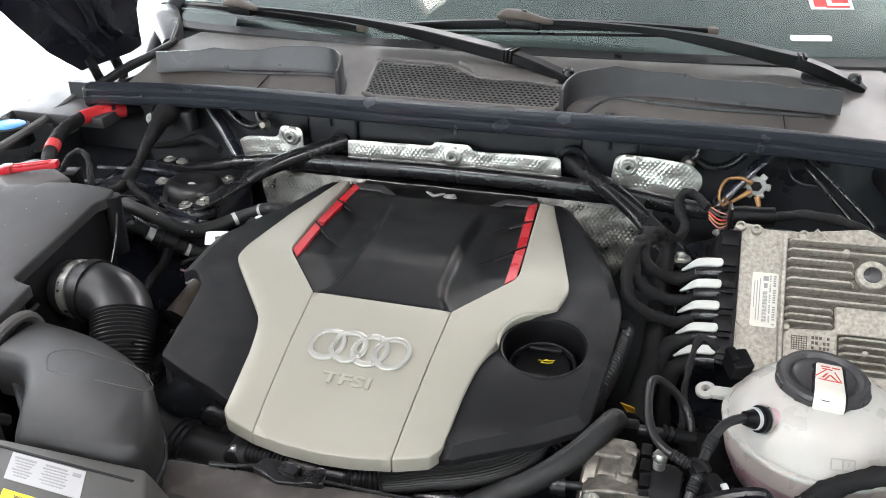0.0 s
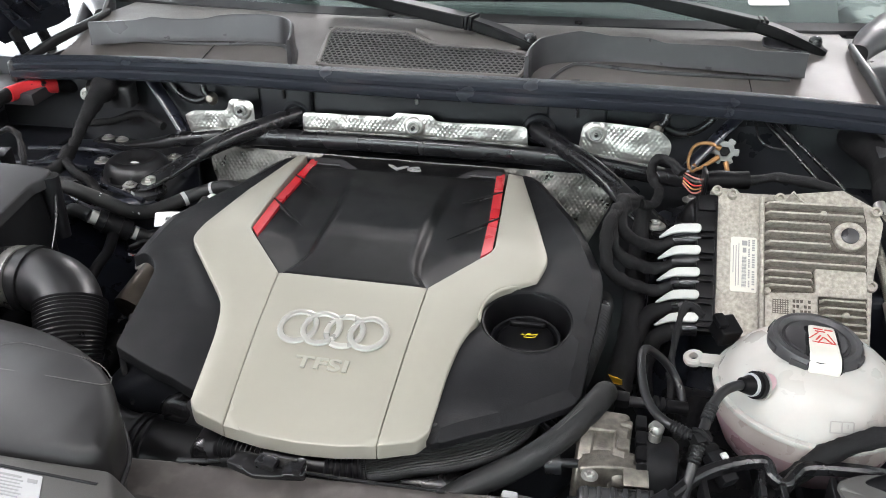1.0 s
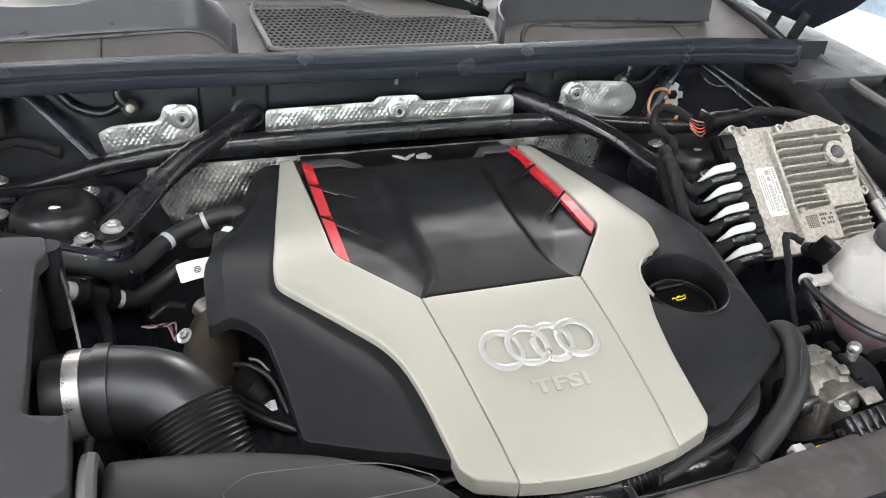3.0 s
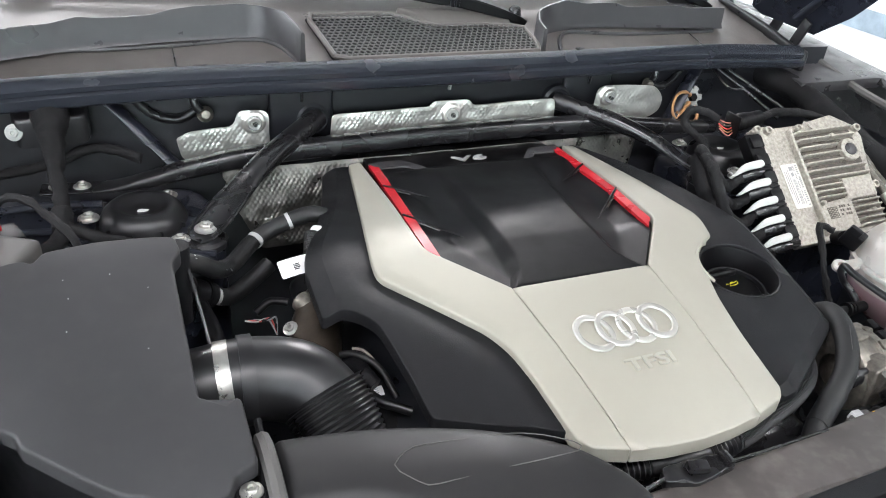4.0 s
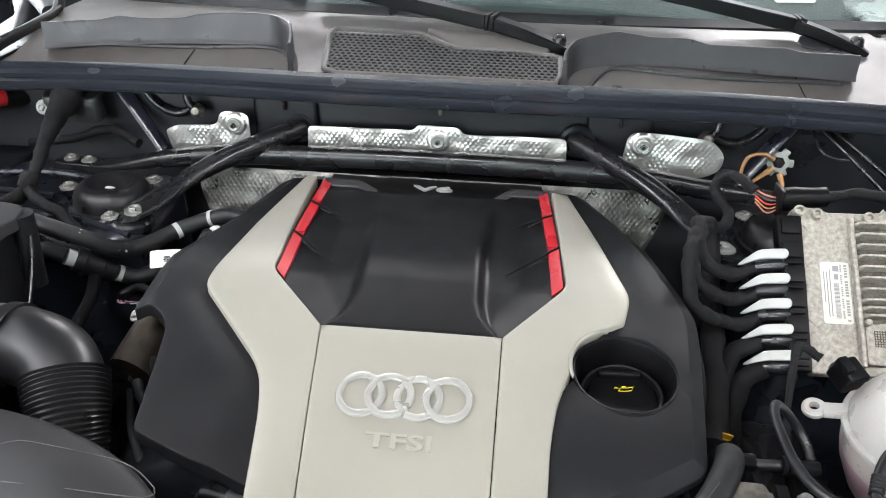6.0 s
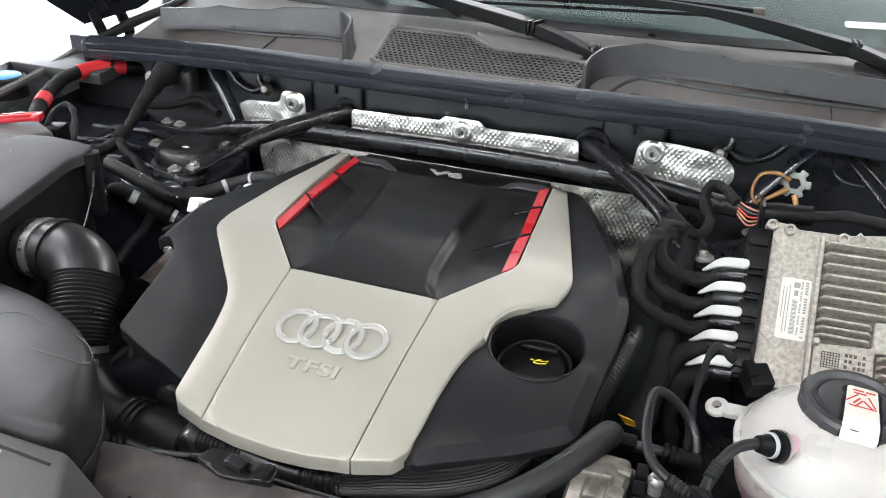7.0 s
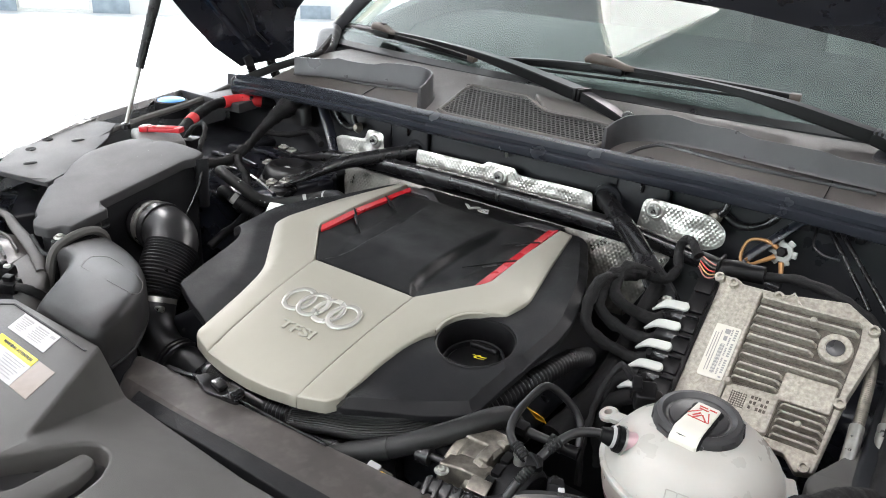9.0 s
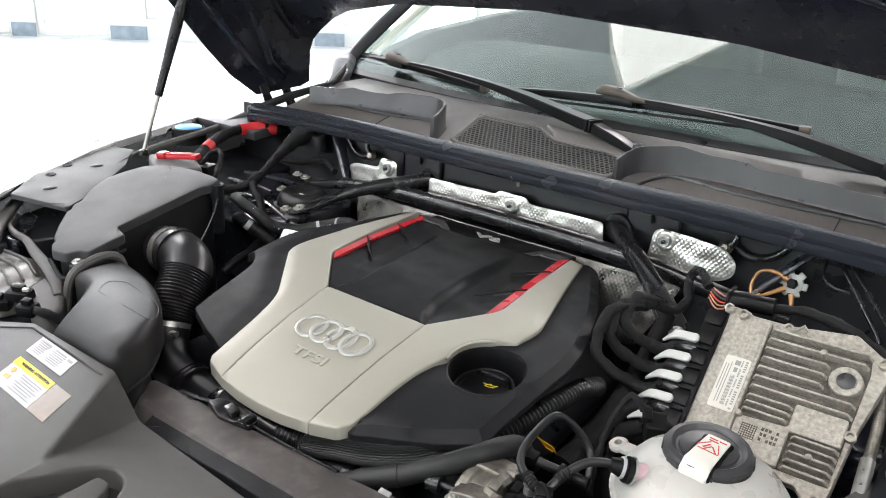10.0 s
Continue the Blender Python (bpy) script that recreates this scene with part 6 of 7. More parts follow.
for sx, top, foot in ((-1, (-0.200, -0.050, 1.003), (-0.372, -0.212, 0.943)), (1, (0.173, -0.053, 1.006), (0.346, -0.212, 0.943))):
    top, foot = Vector(top), Vector(foot)
    back = (top - foot).normalized()
    part("diagonal_arm", blade([top + back * 0.008, top.lerp(foot, 0.12) + Vector((0, 0, 0.004)), top.lerp(foot, 0.40) + Vector((0, 0, 0.010)), top.lerp(foot, 0.62) + Vector((0, 0, 0.010)), top.lerp(foot, 0.80) + Vector((0, 0, 0.003)), top.lerp(foot, 0.92), foot, foot - back * 0.012], [0.027, 0.027, 0.028, 0.031, 0.038, 0.040, 0.036, 0.020], [0.025, 0.025, 0.024, 0.018, 0.010, 0.006, 0.005, 0.005]), BLACK_METAL, brace)
    edge = back.cross(Vector((0, 0, 1))).normalized()
    for k in (-1, 1):
        part("pressed_edge", tube([foot + edge * k * 0.0165 + Vector((0, 0, 0.002)), top.lerp(foot, 0.90) + edge * k * 0.0185 + Vector((0, 0, 0.003)), top.lerp(foot, 0.78) + edge * k * 0.0175 + Vector((0, 0, 0.007)), top.lerp(foot, 0.68) + edge * k * 0.014 + Vector((0, 0, 0.012))], [0.0022, 0.0026, 0.0024, 0.0012], 8), BLACK_METAL, brace)
    bolt("bolt", foot + Vector((0.007 * -sx, 0.006, 0.0035)), 0.0105, CHROME, brace)
    bolt("bolt", (sx * 0.394, -0.214, 0.941), 0.0085, CHROME, brace)
    part("foot_cup", turned([(0.0, -0.003), (0.022, -0.003), (0.0255, -0.006), (0.026, -0.012), (0.022, -0.016), (0.021, -0.05), (0, -0.05)], Matrix.Translation(foot + Vector((0.004 * -sx, 0.0, 0.0))), 28), BLACK_METAL, brace)
    part("grommet", turned([(0.0145, 0.003), (0.019, 0.004), (0.0235, 0.001), (0.0245, -0.006)], Matrix.Translation(top + Vector((0, 0.006, 0))) @ pose(0, 0, 0, 90), 28), BODY_DARK, brace)

# ---- heat shields ----
def dimpled(poly, y, r, material, name, label, lean=0.0, stud=None, cell=0.0068, deep=0.0011, rows_at=0.0046):
    """Embossed foil over the polygon given in (x, z), standing at y."""
    cz = sum(p[1] for p in poly) / len(poly)
    pts = rounded([(x, z - cz) for x, z in poly], r)

    def f(u, v):
        d = seg_dist(u, v, pts)
        w = noise.noise((u * 14, v * 14, y * 10)) * 0.0035 + noise.noise((u * 45 + 9, v * 60, y * 10)) * 0.0018
        press = max(0.25, 0.85 + 0.9 * noise.noise((u * 38, v * 60, 4.0)))
        u0, v0 = u, v
        u += 0.0009 * noise.noise((u0 * 90, v0 * 90, 1.0))
        v += 0.0009 * noise.noise((u0 * 90, v0 * 90, 7.0))
        s = step(d, 0.0, 0.006)
        q = 0.0
        for row in (math.floor(v / rows_at), math.floor(v / rows_at) + 1):
            du = (u / cell + 0.5 * (row % 2)) % 1.0 - 0.5
            dv = v / rows_at - row
            q = max(q, 1 - (du * du * 3.4 + dv * dv * 1.5))
        q = max(0.0, q) ** 0.9
        b = 0.0
        if stud is not None:
            h = math.hypot(u - stud[0], v - (stud[1] - cz))
            b = 0.004 * (1 - step(h, 0.012, 0.016))
            q *= step(h, 0.011, 0.017)
        return w + deep * press * q * s + b
    m = Matrix.Translation((0, y, cz)) @ Matrix.Rotation(radians(90 - lean), 4, "X")
    s = thing(name, poly[0][0], y, cz, label, "heat shield", "heat shields")
    part("foil", slab(pts, f, 0.0015, 0, 0.00115, m), material, s, sharp=80)
    if stud is not None:
        part("stud", turned([(0, 0.0095), (0.0028, 0.0095), (0.0030, 0.0045), (0.0034, 0.0040), (0.0076, 0.0055), (0.0092, 0.004), (0.0092, 0.001)], Matrix.Translation((stud[0], y - 0.003, stud[1])) @ pose(0, 0, 0, 90), 20), WASHER, s, "pale washer with a stud")
        part("nut", turned([(0, 0.0100), (0.0022, 0.0100), (0.0032, 0.0085), (0.0032, 0.005)], Matrix.Translation((stud[0], y - 0.003, stud[1])) @ pose(0, 0, 0, 90), 12), BLACK_METAL, s)
    return s


dimpled([(-0.376, 0.990), (-0.371, 0.966), (-0.262, 0.966), (-0.262, 1.026), (-0.301, 1.028), (-0.306, 1.008), (-0.362, 1.006), (-0.377, 0.998)], -0.062, 0.012, FOIL, "heat_shield", "embossed bright aluminium heat shield on the firewall", 0, (-0.281, 1.012))
dimpled([(-0.183, 0.972), (0.161, 0.972), (0.157, 1.017), (0.024, 1.016), (0.018, 1.024), (-0.036, 1.025), (-0.042, 1.018), (-0.181, 1.016)], -0.066, 0.006, FOIL, "heat_shield", "embossed bright aluminium heat shield on the firewall", 0, (-0.009, 1.006))
dimpled([(0.230, 0.972), (0.340, 0.972), (0.360, 0.985), (0.361, 1.005), (0.342, 1.024), (0.270, 1.029), (0.236, 1.029)], -0.060, 0.014, FOIL, "heat_shield", "embossed bright aluminium heat shield on the firewall", 0, (0.255, 1.013))
# the lower foil is much darker than the three upper shields
dimpled([(-0.330, 0.965), (-0.320, 0.925), (-0.290, 0.860), (0.255, 0.86), (0.285, 0.925), (0.300, 0.965)], -0.108, 0.008, FOIL_DULL, "heat_shield", "darker embossed foil lower heat shield behind the engine", 20, None, 0.0066, 0.0012, 0.0047)

# ---- engine under the cover ----
engine = thing("engine", 0, -0.4, 0.6, "dark engine block below the cover", "engine")
part("block", block(0.36, 0.40, 0.22, pose(0, -0.37, 0.76), 0.03, 3), BLACK_METAL, engine)
part("front_case", block(0.30, 0.06, 0.26, pose(0.03, -0.585, 0.73), 0.02, 3), BLACK_METAL, engine)
for sx in (-1, 1):
    part("valve_cover", block(0.12, 0.38, 0.09, pose(sx * 0.20, -0.36, 0.83, 0, sx * 30), 0.02, 3), BODY_DARK, engine)
    part("gearbox_side", block(0.10, 0.30, 0.25, pose(sx * 0.42, -0.40, 0.62), 0.03, 3), BLACK_METAL, engine)

# ---- strut towers ----
for sx in (-1, 1):
    tow = thing("strut_tower", sx * 0.43, -0.14, 0.9, "black painted strut tower with a domed cap", "strut tower", "strut towers")
    part("tower_top", slab(rounded([(sx * 0.345, -0.235), (sx * 0.345, -0.085), (sx * 0.40, -0.05), (sx * 0.58, -0.03), (sx * 0.66, -0.08), (sx * 0.66, -0.30), (sx * 0.42, -0.27)], 0.03), lambda x, y: 0.925 + 0.01 * math.sin(30 * x), 0.25, 0.012, 0.03), BLACK_GLOSS, tow)
    part("dome", turned([(0, 0.0190), (0.013, 0.0192), (0.020, 0.0212), (0.027, 0.0258), (0.032, 0.0272), (0.038, 0.0255), (0.0445, 0.0195), (0.049, 0.010), (0.050, 0.002), (0.054, 0.001), (0.0555, -0.003), (0.0555, -0.02)], pose(sx * 0.427, -0.140, 0.926), 48), RUBBER, tow, "black domed cap")
    for k in range(10):
        part("cap_rib", block(0.010, 0.0022, 0.008, pose(sx * 0.427, -0.140, 0.934, 0, 0, 36 * k) @ pose(0.0475, 0, 0), 0.0008), BLACK_COVER, tow)
    for bx, by in ((0.486, -0.138), (0.398, -0.215), (0.395, -0.085)):
        bolt("bolt", (sx * bx, by, 0.940 if by < -0.1 and bx > 0.45 else 0.932), 0.0095, CHROME, tow)
    part("ridge", tube([(sx * 0.36, -0.24, 0.932), (sx * 0.44, -0.215, 0.938), (sx * 0.50, -0.20, 0.936), (sx * 0.60, -0.21, 0.934)], 0.004, 8), BLACK_GLOSS, tow)
    part("ridge", tube([(sx * 0.47, -0.105, 0.94), (sx * 0.54, -0.095, 0.94), (sx * 0.64, -0.10, 0.936)], 0.005, 8), BLACK_GLOSS, tow)
    part("ridge", tube([(sx * 0.35, -0.255, 0.925), (sx * 0.41, -0.275, 0.93), (sx * 0.47, -0.245, 0.934), (sx * 0.485, -0.20, 0.934)], 0.0035, 8), BLACK_GLOSS, tow)
    part("ridge", tube([(sx * 0.50, -0.155, 0.935), (sx * 0.56, -0.150, 0.937), (sx * 0.62, -0.16, 0.937)], 0.004, 8), BLACK_GLOSS, tow)
    part("paint_mark", slab(rounded([(-0.007, -0.003), (0.001, -0.0042), (0.007, -0.001), (0.003, 0.0015), (-0.002, 0.0038), (-0.006, 0.002)], 0.0015), 0.0, 0.0005, 0, 0.05, pose(sx * 0.427, -0.142, 0.9457)), WHITE_PLASTIC, tow, "dab of white paint")


def line(name, pts, r, material, label, category, n=12, **kw):
    return solo(name, tube(pts, r, n, **kw), material, label, category)


# firewall stays and lines
for sx in (-1, 1):
    part("stay", tube([(sx * 0.455, -0.02, 1.045), (sx * 0.39, -0.055, 0.972), (sx * 0.375, -0.065, 0.955)], 0.011, 12, flat=0.5), BLACK_GLOSS, firewall)
    part("bracket", tube([(sx * 0.425, -0.02, 1.045), (sx * 0.40, -0.025, 1.018), (sx * 0.37, -0.03, 1.010), (sx * 0.345, -0.03, 1.022)], 0.006, 12), BLACK_METAL, firewall)
    boss = part("drain_boss", turned([(0, 0.011), (0.005, 0.010), (0.0075, 0.007), (0.0085, 0.002), (0.0105, 0)], pose(sx * 0.338, -0.044, 1.020, 75), 20), AGED, firewall, "dull metal drain boss")
    part("boss_neck", tube([(sx * 0.340, -0.045, 1.022), (sx * 0.349, -0.044, 1.032), (sx * 0.351, -0.042, 1.045)], [0.006, 0.0055, 0.005], 12), BLACK_METAL, boss)
for x0 in (-0.216, 0.226):
    part("mount_plate", block(0.085, 0.006, 0.080, pose(x0, -0.052 + bow(x0), 1.012), 0.006, 3), BODY_DARK, firewall)
    part("stud", tube([(x0, -0.058 + bow(x0), 1.030), (x0, -0.060 + bow(x0), 1.046)], 0.0022, 8), BLACK_METAL, firewall)
part("stud", tube([(-0.008, -0.052, 1.036), (-0.008, -0.054, 1.044)], 0.0026, 8), CHROME, firewall)

# ---- left side: battery cable, harnesses, hoses ----
bc = thing("battery_cable", -0.68, -0.06, 0.98, "thick black battery cable with a red sleeve", "cable")
part("cable", tube([(-0.600, -0.004, 1.012), (-0.620, -0.034, 1.020), (-0.646, -0.070, 1.0235), (-0.657, -0.105, 1.022), (-0.657, -0.150, 1.013), (-0.644, -0.188, 1.003), (-0.625, -0.222, 0.996), (-0.600, -0.255, 0.99)], 0.0105, 16), TAPE, bc)
part("red_sleeve", tube([(-0.618, -0.031, 1.0195), (-0.633, -0.050, 1.0225), (-0.646, -0.070, 1.0238), (-0.655, -0.097, 1.0225)], 0.0120, 16), RED_TAPE, bc, "red sleeve")
part("red_band", tube([(-0.648, -0.178, 1.0058), (-0.640, -0.197, 1.0008)], 0.0118, 16), RED_TAPE, bc)
fb = thing("jump_terminal", -0.61, -0.27, 0.96, "grey fuse terminal box with a red lid bar", "terminal")
part("box", block(0.080, 0.120, 0.05, pose(-0.592, -0.302, 0.982, 0, 0, 62), 0.008, 3), GREY_PLASTIC, fb)
bar_a, bar_b = Vector((-0.628, -0.306, 1.010)), Vector((-0.556, -0.276, 1.016))
bar_m = Matrix.Translation(bar_a.lerp(bar_b, 0.5)) @ (bar_b - bar_a).to_track_quat("X", "Z").to_matrix().to_4x4()
part("red_bar", join(block(0.074, 0.014, 0.007, bar_m, 0.002), block(0.066, 0.003, 0.004, bar_m @ pose(0, 0.004, 0.005), 0.001), block(0.066, 0.003, 0.004, bar_m @ pose(0, -0.004, 0.005), 0.001), block(0.018, 0.019, 0.012, bar_m @ pose(-0.034, 0, 0.002), 0.003), block(0.012, 0.018, 0.010, bar_m @ pose(0.034, 0, 0.001), 0.003)), RED, fb, "red plastic lid bar with a channel")
part("plug", block(0.03, 0.035, 0.03, pose(-0.555, -0.262, 0.985, 0, 0, 20), 0.004), BLACK_PAD, fb)
part("thin_lead", tube([(-0.562, -0.270, 0.995), (-0.560, -0.245, 1.018), (-0.542, -0.238, 1.024), (-0.52, -0.255, 1.015), (-0.496, -0.285, 0.998), (-0.485, -0.31, 0.97)], 0.0042, 8), TAPE, fb)
wh = thing("wing_harness", -0.51, -0.1, 0.98, "cloth-taped wiring harness beside the strut tower", "harness")
part("trunk", tube([(-0.512, -0.010, 1.045), (-0.512, -0.044, 1.036), (-0.512, -0.087, 1.020), (-0.511, -0.127, 0.998), (-0.508, -0.165, 0.976), (-0.512, -0.205, 0.955), (-0.54, -0.24, 0.95)], [0.027, 0.0215, 0.0125, 0.0088, 0.0080, 0.0088, 0.010], 18, k=12), TAPE, wh)
part("tape_wrap", tube([(-0.512, -0.062, 1.030), (-0.512, -0.087, 1.020), (-0.5115, -0.108, 1.009)], [0.0195, 0.0140, 0.0108], 18), TAPE, wh)
part("tape_wrap", tube([(-0.509, -0.172, 0.973), (-0.511, -0.195, 0.960)], 0.0102, 18), TAPE, wh)
part("side_branch", tube([(-0.509, -0.19, 0.962), (-0.48, -0.215, 0.958), (-0.44, -0.235, 0.95), (-0.40, -0.262, 0.93)], 0.007, 12), TAPE, wh)
part("sleeve_sheet", slab(rounded([(-0.556, -0.03), (-0.47, -0.03), (-0.475, -0.052), (-0.55, -0.055)], 0.008), lambda x, y: 1.040 + 0.4 * (y + 0.03), 0.03, 0.004, 0.02), RUBBER, wh)
bolt("firewall_bolt", (-0.552, -0.052, 1.016), 0.0078, WASHER, firewall, (-0.15, -1, 0.35))
line("small_harness", [(-0.58, -0.055, 0.965), (-0.52, -0.05, 0.972), (-0.47, -0.04, 0.985), (-0.42, -0.06, 0.975)], 0.006, TAPE, "thin taped wire run along the firewall", "harness")
ch = thing("coolant_hose", -0.35, -0.28, 0.9, "black rubber coolant hose with white paint marks", "hose")
part("hose", tube([(-0.440, -0.290, 0.970), (-0.412, -0.296, 0.966), (-0.384, -0.288, 0.951), (-0.366, -0.275, 0.934), (-0.346, -0.250, 0.922), (-0.312, -0.210, 0.927), (-0.271, -0.203, 0.942), (-0.240, -0.206, 0.949), (-0.215, -0.225, 0.945)], 0.0098, 18), HOSE, ch)
part("end_connector", tube([(-0.452, -0.276, 0.964), (-0.438, -0.281, 0.966), (-0.424, -0.288, 0.967)], [0.0098, 0.0112, 0.0104], 16), BLACK_PAD, ch)
for a, b in (((-0.315, -0.2135, 0.9262), (-0.311, -0.2095, 0.9275)), ((-0.273, -0.2032, 0.9415), (-0.269, -0.2030, 0.9428))):
    part("paint_mark", tube([a, b], 0.0102, 16), LABEL_GREY, ch)
part("paint_mark", block(0.012, 0.006, 0.0012, pose(-0.383, -0.291, 0.9605, 20, 35, 20), 0.0004), WHITE_PLASTIC, ch)
part("print", bars([(0.0042 * i, 0, 0.0026, 0.0030) for i in range(9) if i % 4 != 3], pose(-0.373, -0.288, 0.9470, 35, 32, 34)), LABEL_FAINT, ch)
th = thing("heater_valve", -0.39, -0.28, 0.88, "black cylindrical hose coupling with white end fittings", "coupling")
VA, VB = Vector((-0.412, -0.290, 0.928)), Vector((-0.365, -0.262, 0.891))
part("body", tube([VA.lerp(VB, 0.14), VA.lerp(VB, 0.5), VA.lerp(VB, 0.84)], [0.0135, 0.0150, 0.0142], 20), BLACK_COVER, th)
for u in (0.30, 0.62):
    part("ring", tube([VA.lerp(VB, u), VA.lerp(VB, u + 0.06)], 0.0164, 20), BLACK_PAD, th)
for u in (0.0, 0.90):
    part("white_end", tube([VA.lerp(VB, u), VA.lerp(VB, u + 0.16)], 0.0098, 16), LEVER, th, "white end fitting")
part("upper_hose", tube([VB, (-0.350, -0.255, 0.884), (-0.325, -0.240, 0.890), (-0.30, -0.225, 0.90)], 0.0100, 14), HOSE, th)
part("rear_hose", tube([VA, (-0.43, -0.29, 0.935), (-0.45, -0.28, 0.925), (-0.46, -0.26, 0.90)], 0.0095, 14), HOSE, th)
part("branch", tube([(-0.385, -0.287, 0.900), (-0.378, -0.315, 0.890), (-0.376, -0.345, 0.884), (-0.378, -0.37, 0.87)], 0.0075, 14), BLACK_PAD, th)
tg = thing("paper_tag", -0.279, -0.296, 0.93, "white paper tag with a square code tied to a hose", "tag")
part("paper", slab(rounded([(-0.019, -0.010), (0.019, -0.010), (0.019, 0.010), (-0.019, 0.010)], 0.002, 2), lambda x, y: 0.003 - 8 * x * x, 0.0006, 0, 0.008, pose(-0.286, -0.302, 0.941, 42, 0, 14)), LABEL, tg)
part("print", bars([(-0.003 + 0.0018 * (i % 4), 0.002 - 0.0018 * (i // 4), 0.0010 + 0.0006 * (i % 3), 0.0012) for i in range(15)], pose(-0.286, -0.302, 0.941, 42, 0, 14) @ pose(0, 0, 0.0034)), LABEL_INK, tg)
part("braided_sleeve", tube([(-0.268, -0.30, 0.915), (-0.262, -0.275, 0.935), (-0.255, -0.25, 0.948)], 0.009, 12, ribs=0.001, pitch=0.003), HOSE, tg)
ex = thing("cam_housing", -0.30, -0.36, 0.85, "brownish metal cam housing with sensors below the cover edge", "housing")
part("casting", tube([(-0.245, -0.30, 0.90), (-0.275, -0.345, 0.888), (-0.292, -0.41, 0.865)], [0.025, 0.028, 0.026], 16), mat("brown_cast_metal", (0.060, 0.048, 0.037), 0.40, metal=0.6, vary=0.4, vscale=40), ex)
bolt("bolt", (-0.305, -0.355, 0.900), 0.0065, CHROME, ex, (-0.4, -0.3, 0.8))
part("sensor_ring", tube([(-0.285, -0.318, 0.907), (-0.277, -0.335, 0.904)], 0.012, 18), AGED, ex)
part("lever", tube([(-0.335, -0.325, 0.905), (-0.318, -0.318, 0.912), (-0.30, -0.325, 0.912)], 0.0045, 10), BLACK_PAD, ex)
for k in range(4):
    part("wire", tube([(-0.345 + 0.003 * k, -0.318, 0.892), (-0.335 + 0.004 * k, -0.330, 0.897), (-0.322 + 0.003 * k, -0.322, 0.893), (-0.315, -0.335, 0.88)], 0.0009, 6), (LABEL_GREY, RED_INK, TAPE, LABEL_FAINT)[k], ex, "thin coloured wire")
part("bare_pipe", tube([(-0.315, -0.34, 0.86), (-0.30, -0.37, 0.862), (-0.29, -0.405, 0.855)], 0.009, 14), AGED, ex, "dull metal pipe")
part("sensor", join(tube([(-0.262, -0.405, 0.872), (-0.250, -0.425, 0.880), (-0.240, -0.440, 0.876)], [0.010, 0.012, 0.008], 16), block(0.018, 0.022, 0.014, pose(-0.254, -0.420, 0.886, 10, 15, 35), 0.004)), BLACK_COVER, ex)
part("coil_lead", tube([(-0.270, -0.385, 0.878), (-0.252, -0.405, 0.892), (-0.232, -0.425, 0.886), (-0.222, -0.455, 0.868)], 0.0035, 10), RUBBER, ex)
part("steel_lead", tube([(-0.248, -0.388, 0.886), (-0.240, -0.398, 0.889), (-0.232, -0.410, 0.884)], 0.0016, 8), ALU_BARE, ex, "thin bright metal lead")
part("nipple", tube([(-0.252, -0.245, 0.945), (-0.235, -0.26, 0.948), (-0.222, -0.272, 0.945)], 0.010, 12), WHITE_PLASTIC, ex)
wt = thing("wire_tag", -0.25, -0.46, 0.86, "small white wire label in the gap beside the cover", "tag")
part("paper", block(0.015, 0.010, 0.0008, pose(-0.238, -0.440, 0.868, 35, 10, 15), 0), LABEL, wt)
part("print", bars([(-0.002, 0.002 - 0.002 * i, 0.007, 0.0008) for i in range(3)], pose(-0.238, -0.440, 0.8686, 35, 10, 15)), LABEL_FAINT, wt)
for i, pts in enumerate((((-0.27, -0.44, 0.88), (-0.25, -0.47, 0.885), (-0.22, -0.49, 0.88)), ((-0.285, -0.43, 0.86), (-0.25, -0.50, 0.865), (-0.21, -0.55, 0.85)), ((-0.26, -0.42, 0.87), (-0.235, -0.47, 0.86), (-0.24, -0.53, 0.84)))):
    line("gap_wire", pts, (0.005, 0.004, 0.008)[i], (RUBBER, HOSE, TAPE)[i], "thin black wire in the gap beside the cover", "wire")

# ---- front hoses and alternator ----
bh = thing("braided_hose", 0.1, -0.62, 0.86, "black braided hose below the engine cover front", "hose")
part("corrugated_end", tube([(-0.085, -0.600, 0.858), (-0.055, -0.606, 0.862), (-0.028, -0.611, 0.865)], 0.0112, 20, ribs=0.0030, pitch=0.0054), RUBBER, bh)
part("smooth_run", tube([(-0.030, -0.611, 0.865), (0.0, -0.615, 0.867), (0.034, -0.617, 0.868)], 0.0120, 18), RUBBER, bh)
part("corrugated_end", tube([(0.032, -0.617, 0.868), (0.052, -0.616, 0.869), (0.072, -0.612, 0.871)], 0.0122, 20, ribs=0.0032, pitch=0.0054), RUBBER, bh)
part("braid", tube([(0.066, -0.614, 0.870), (0.088, -0.608, 0.873), (0.110, -0.600, 0.876), (0.141, -0.592, 0.880), (0.168, -0.584, 0.886), (0.190, -0.571, 0.890), (0.206, -0.548, 0.891), (0.210, -0.52, 0.884)], [0.0120, 0.0150, 0.0160, 0.0165, 0.0165, 0.0165, 0.016, 0.015], 152, k=10, flutes=38, flute=0.0006), HOSE, bh, "ribbed fabric braid")
rh = thing("radiator_hose", 0.23, -0.58, 0.88, "thick matt black radiator hose", "hose")
RH = [(0.125, -0.655, 0.862), (0.160, -0.629, 0.874), (0.198, -0.610, 0.887), (0.229, -0.592, 0.901), (0.256, -0.564, 0.911), (0.276, -0.530, 0.915), (0.284, -0.505, 0.906), (0.285, -0.480, 0.870)]
part("hose", tube(RH, [0.0100, 0.0104, 0.0112, 0.0116, 0.0118, 0.0120, 0.0120, 0.012], 22), HOSE, rh)
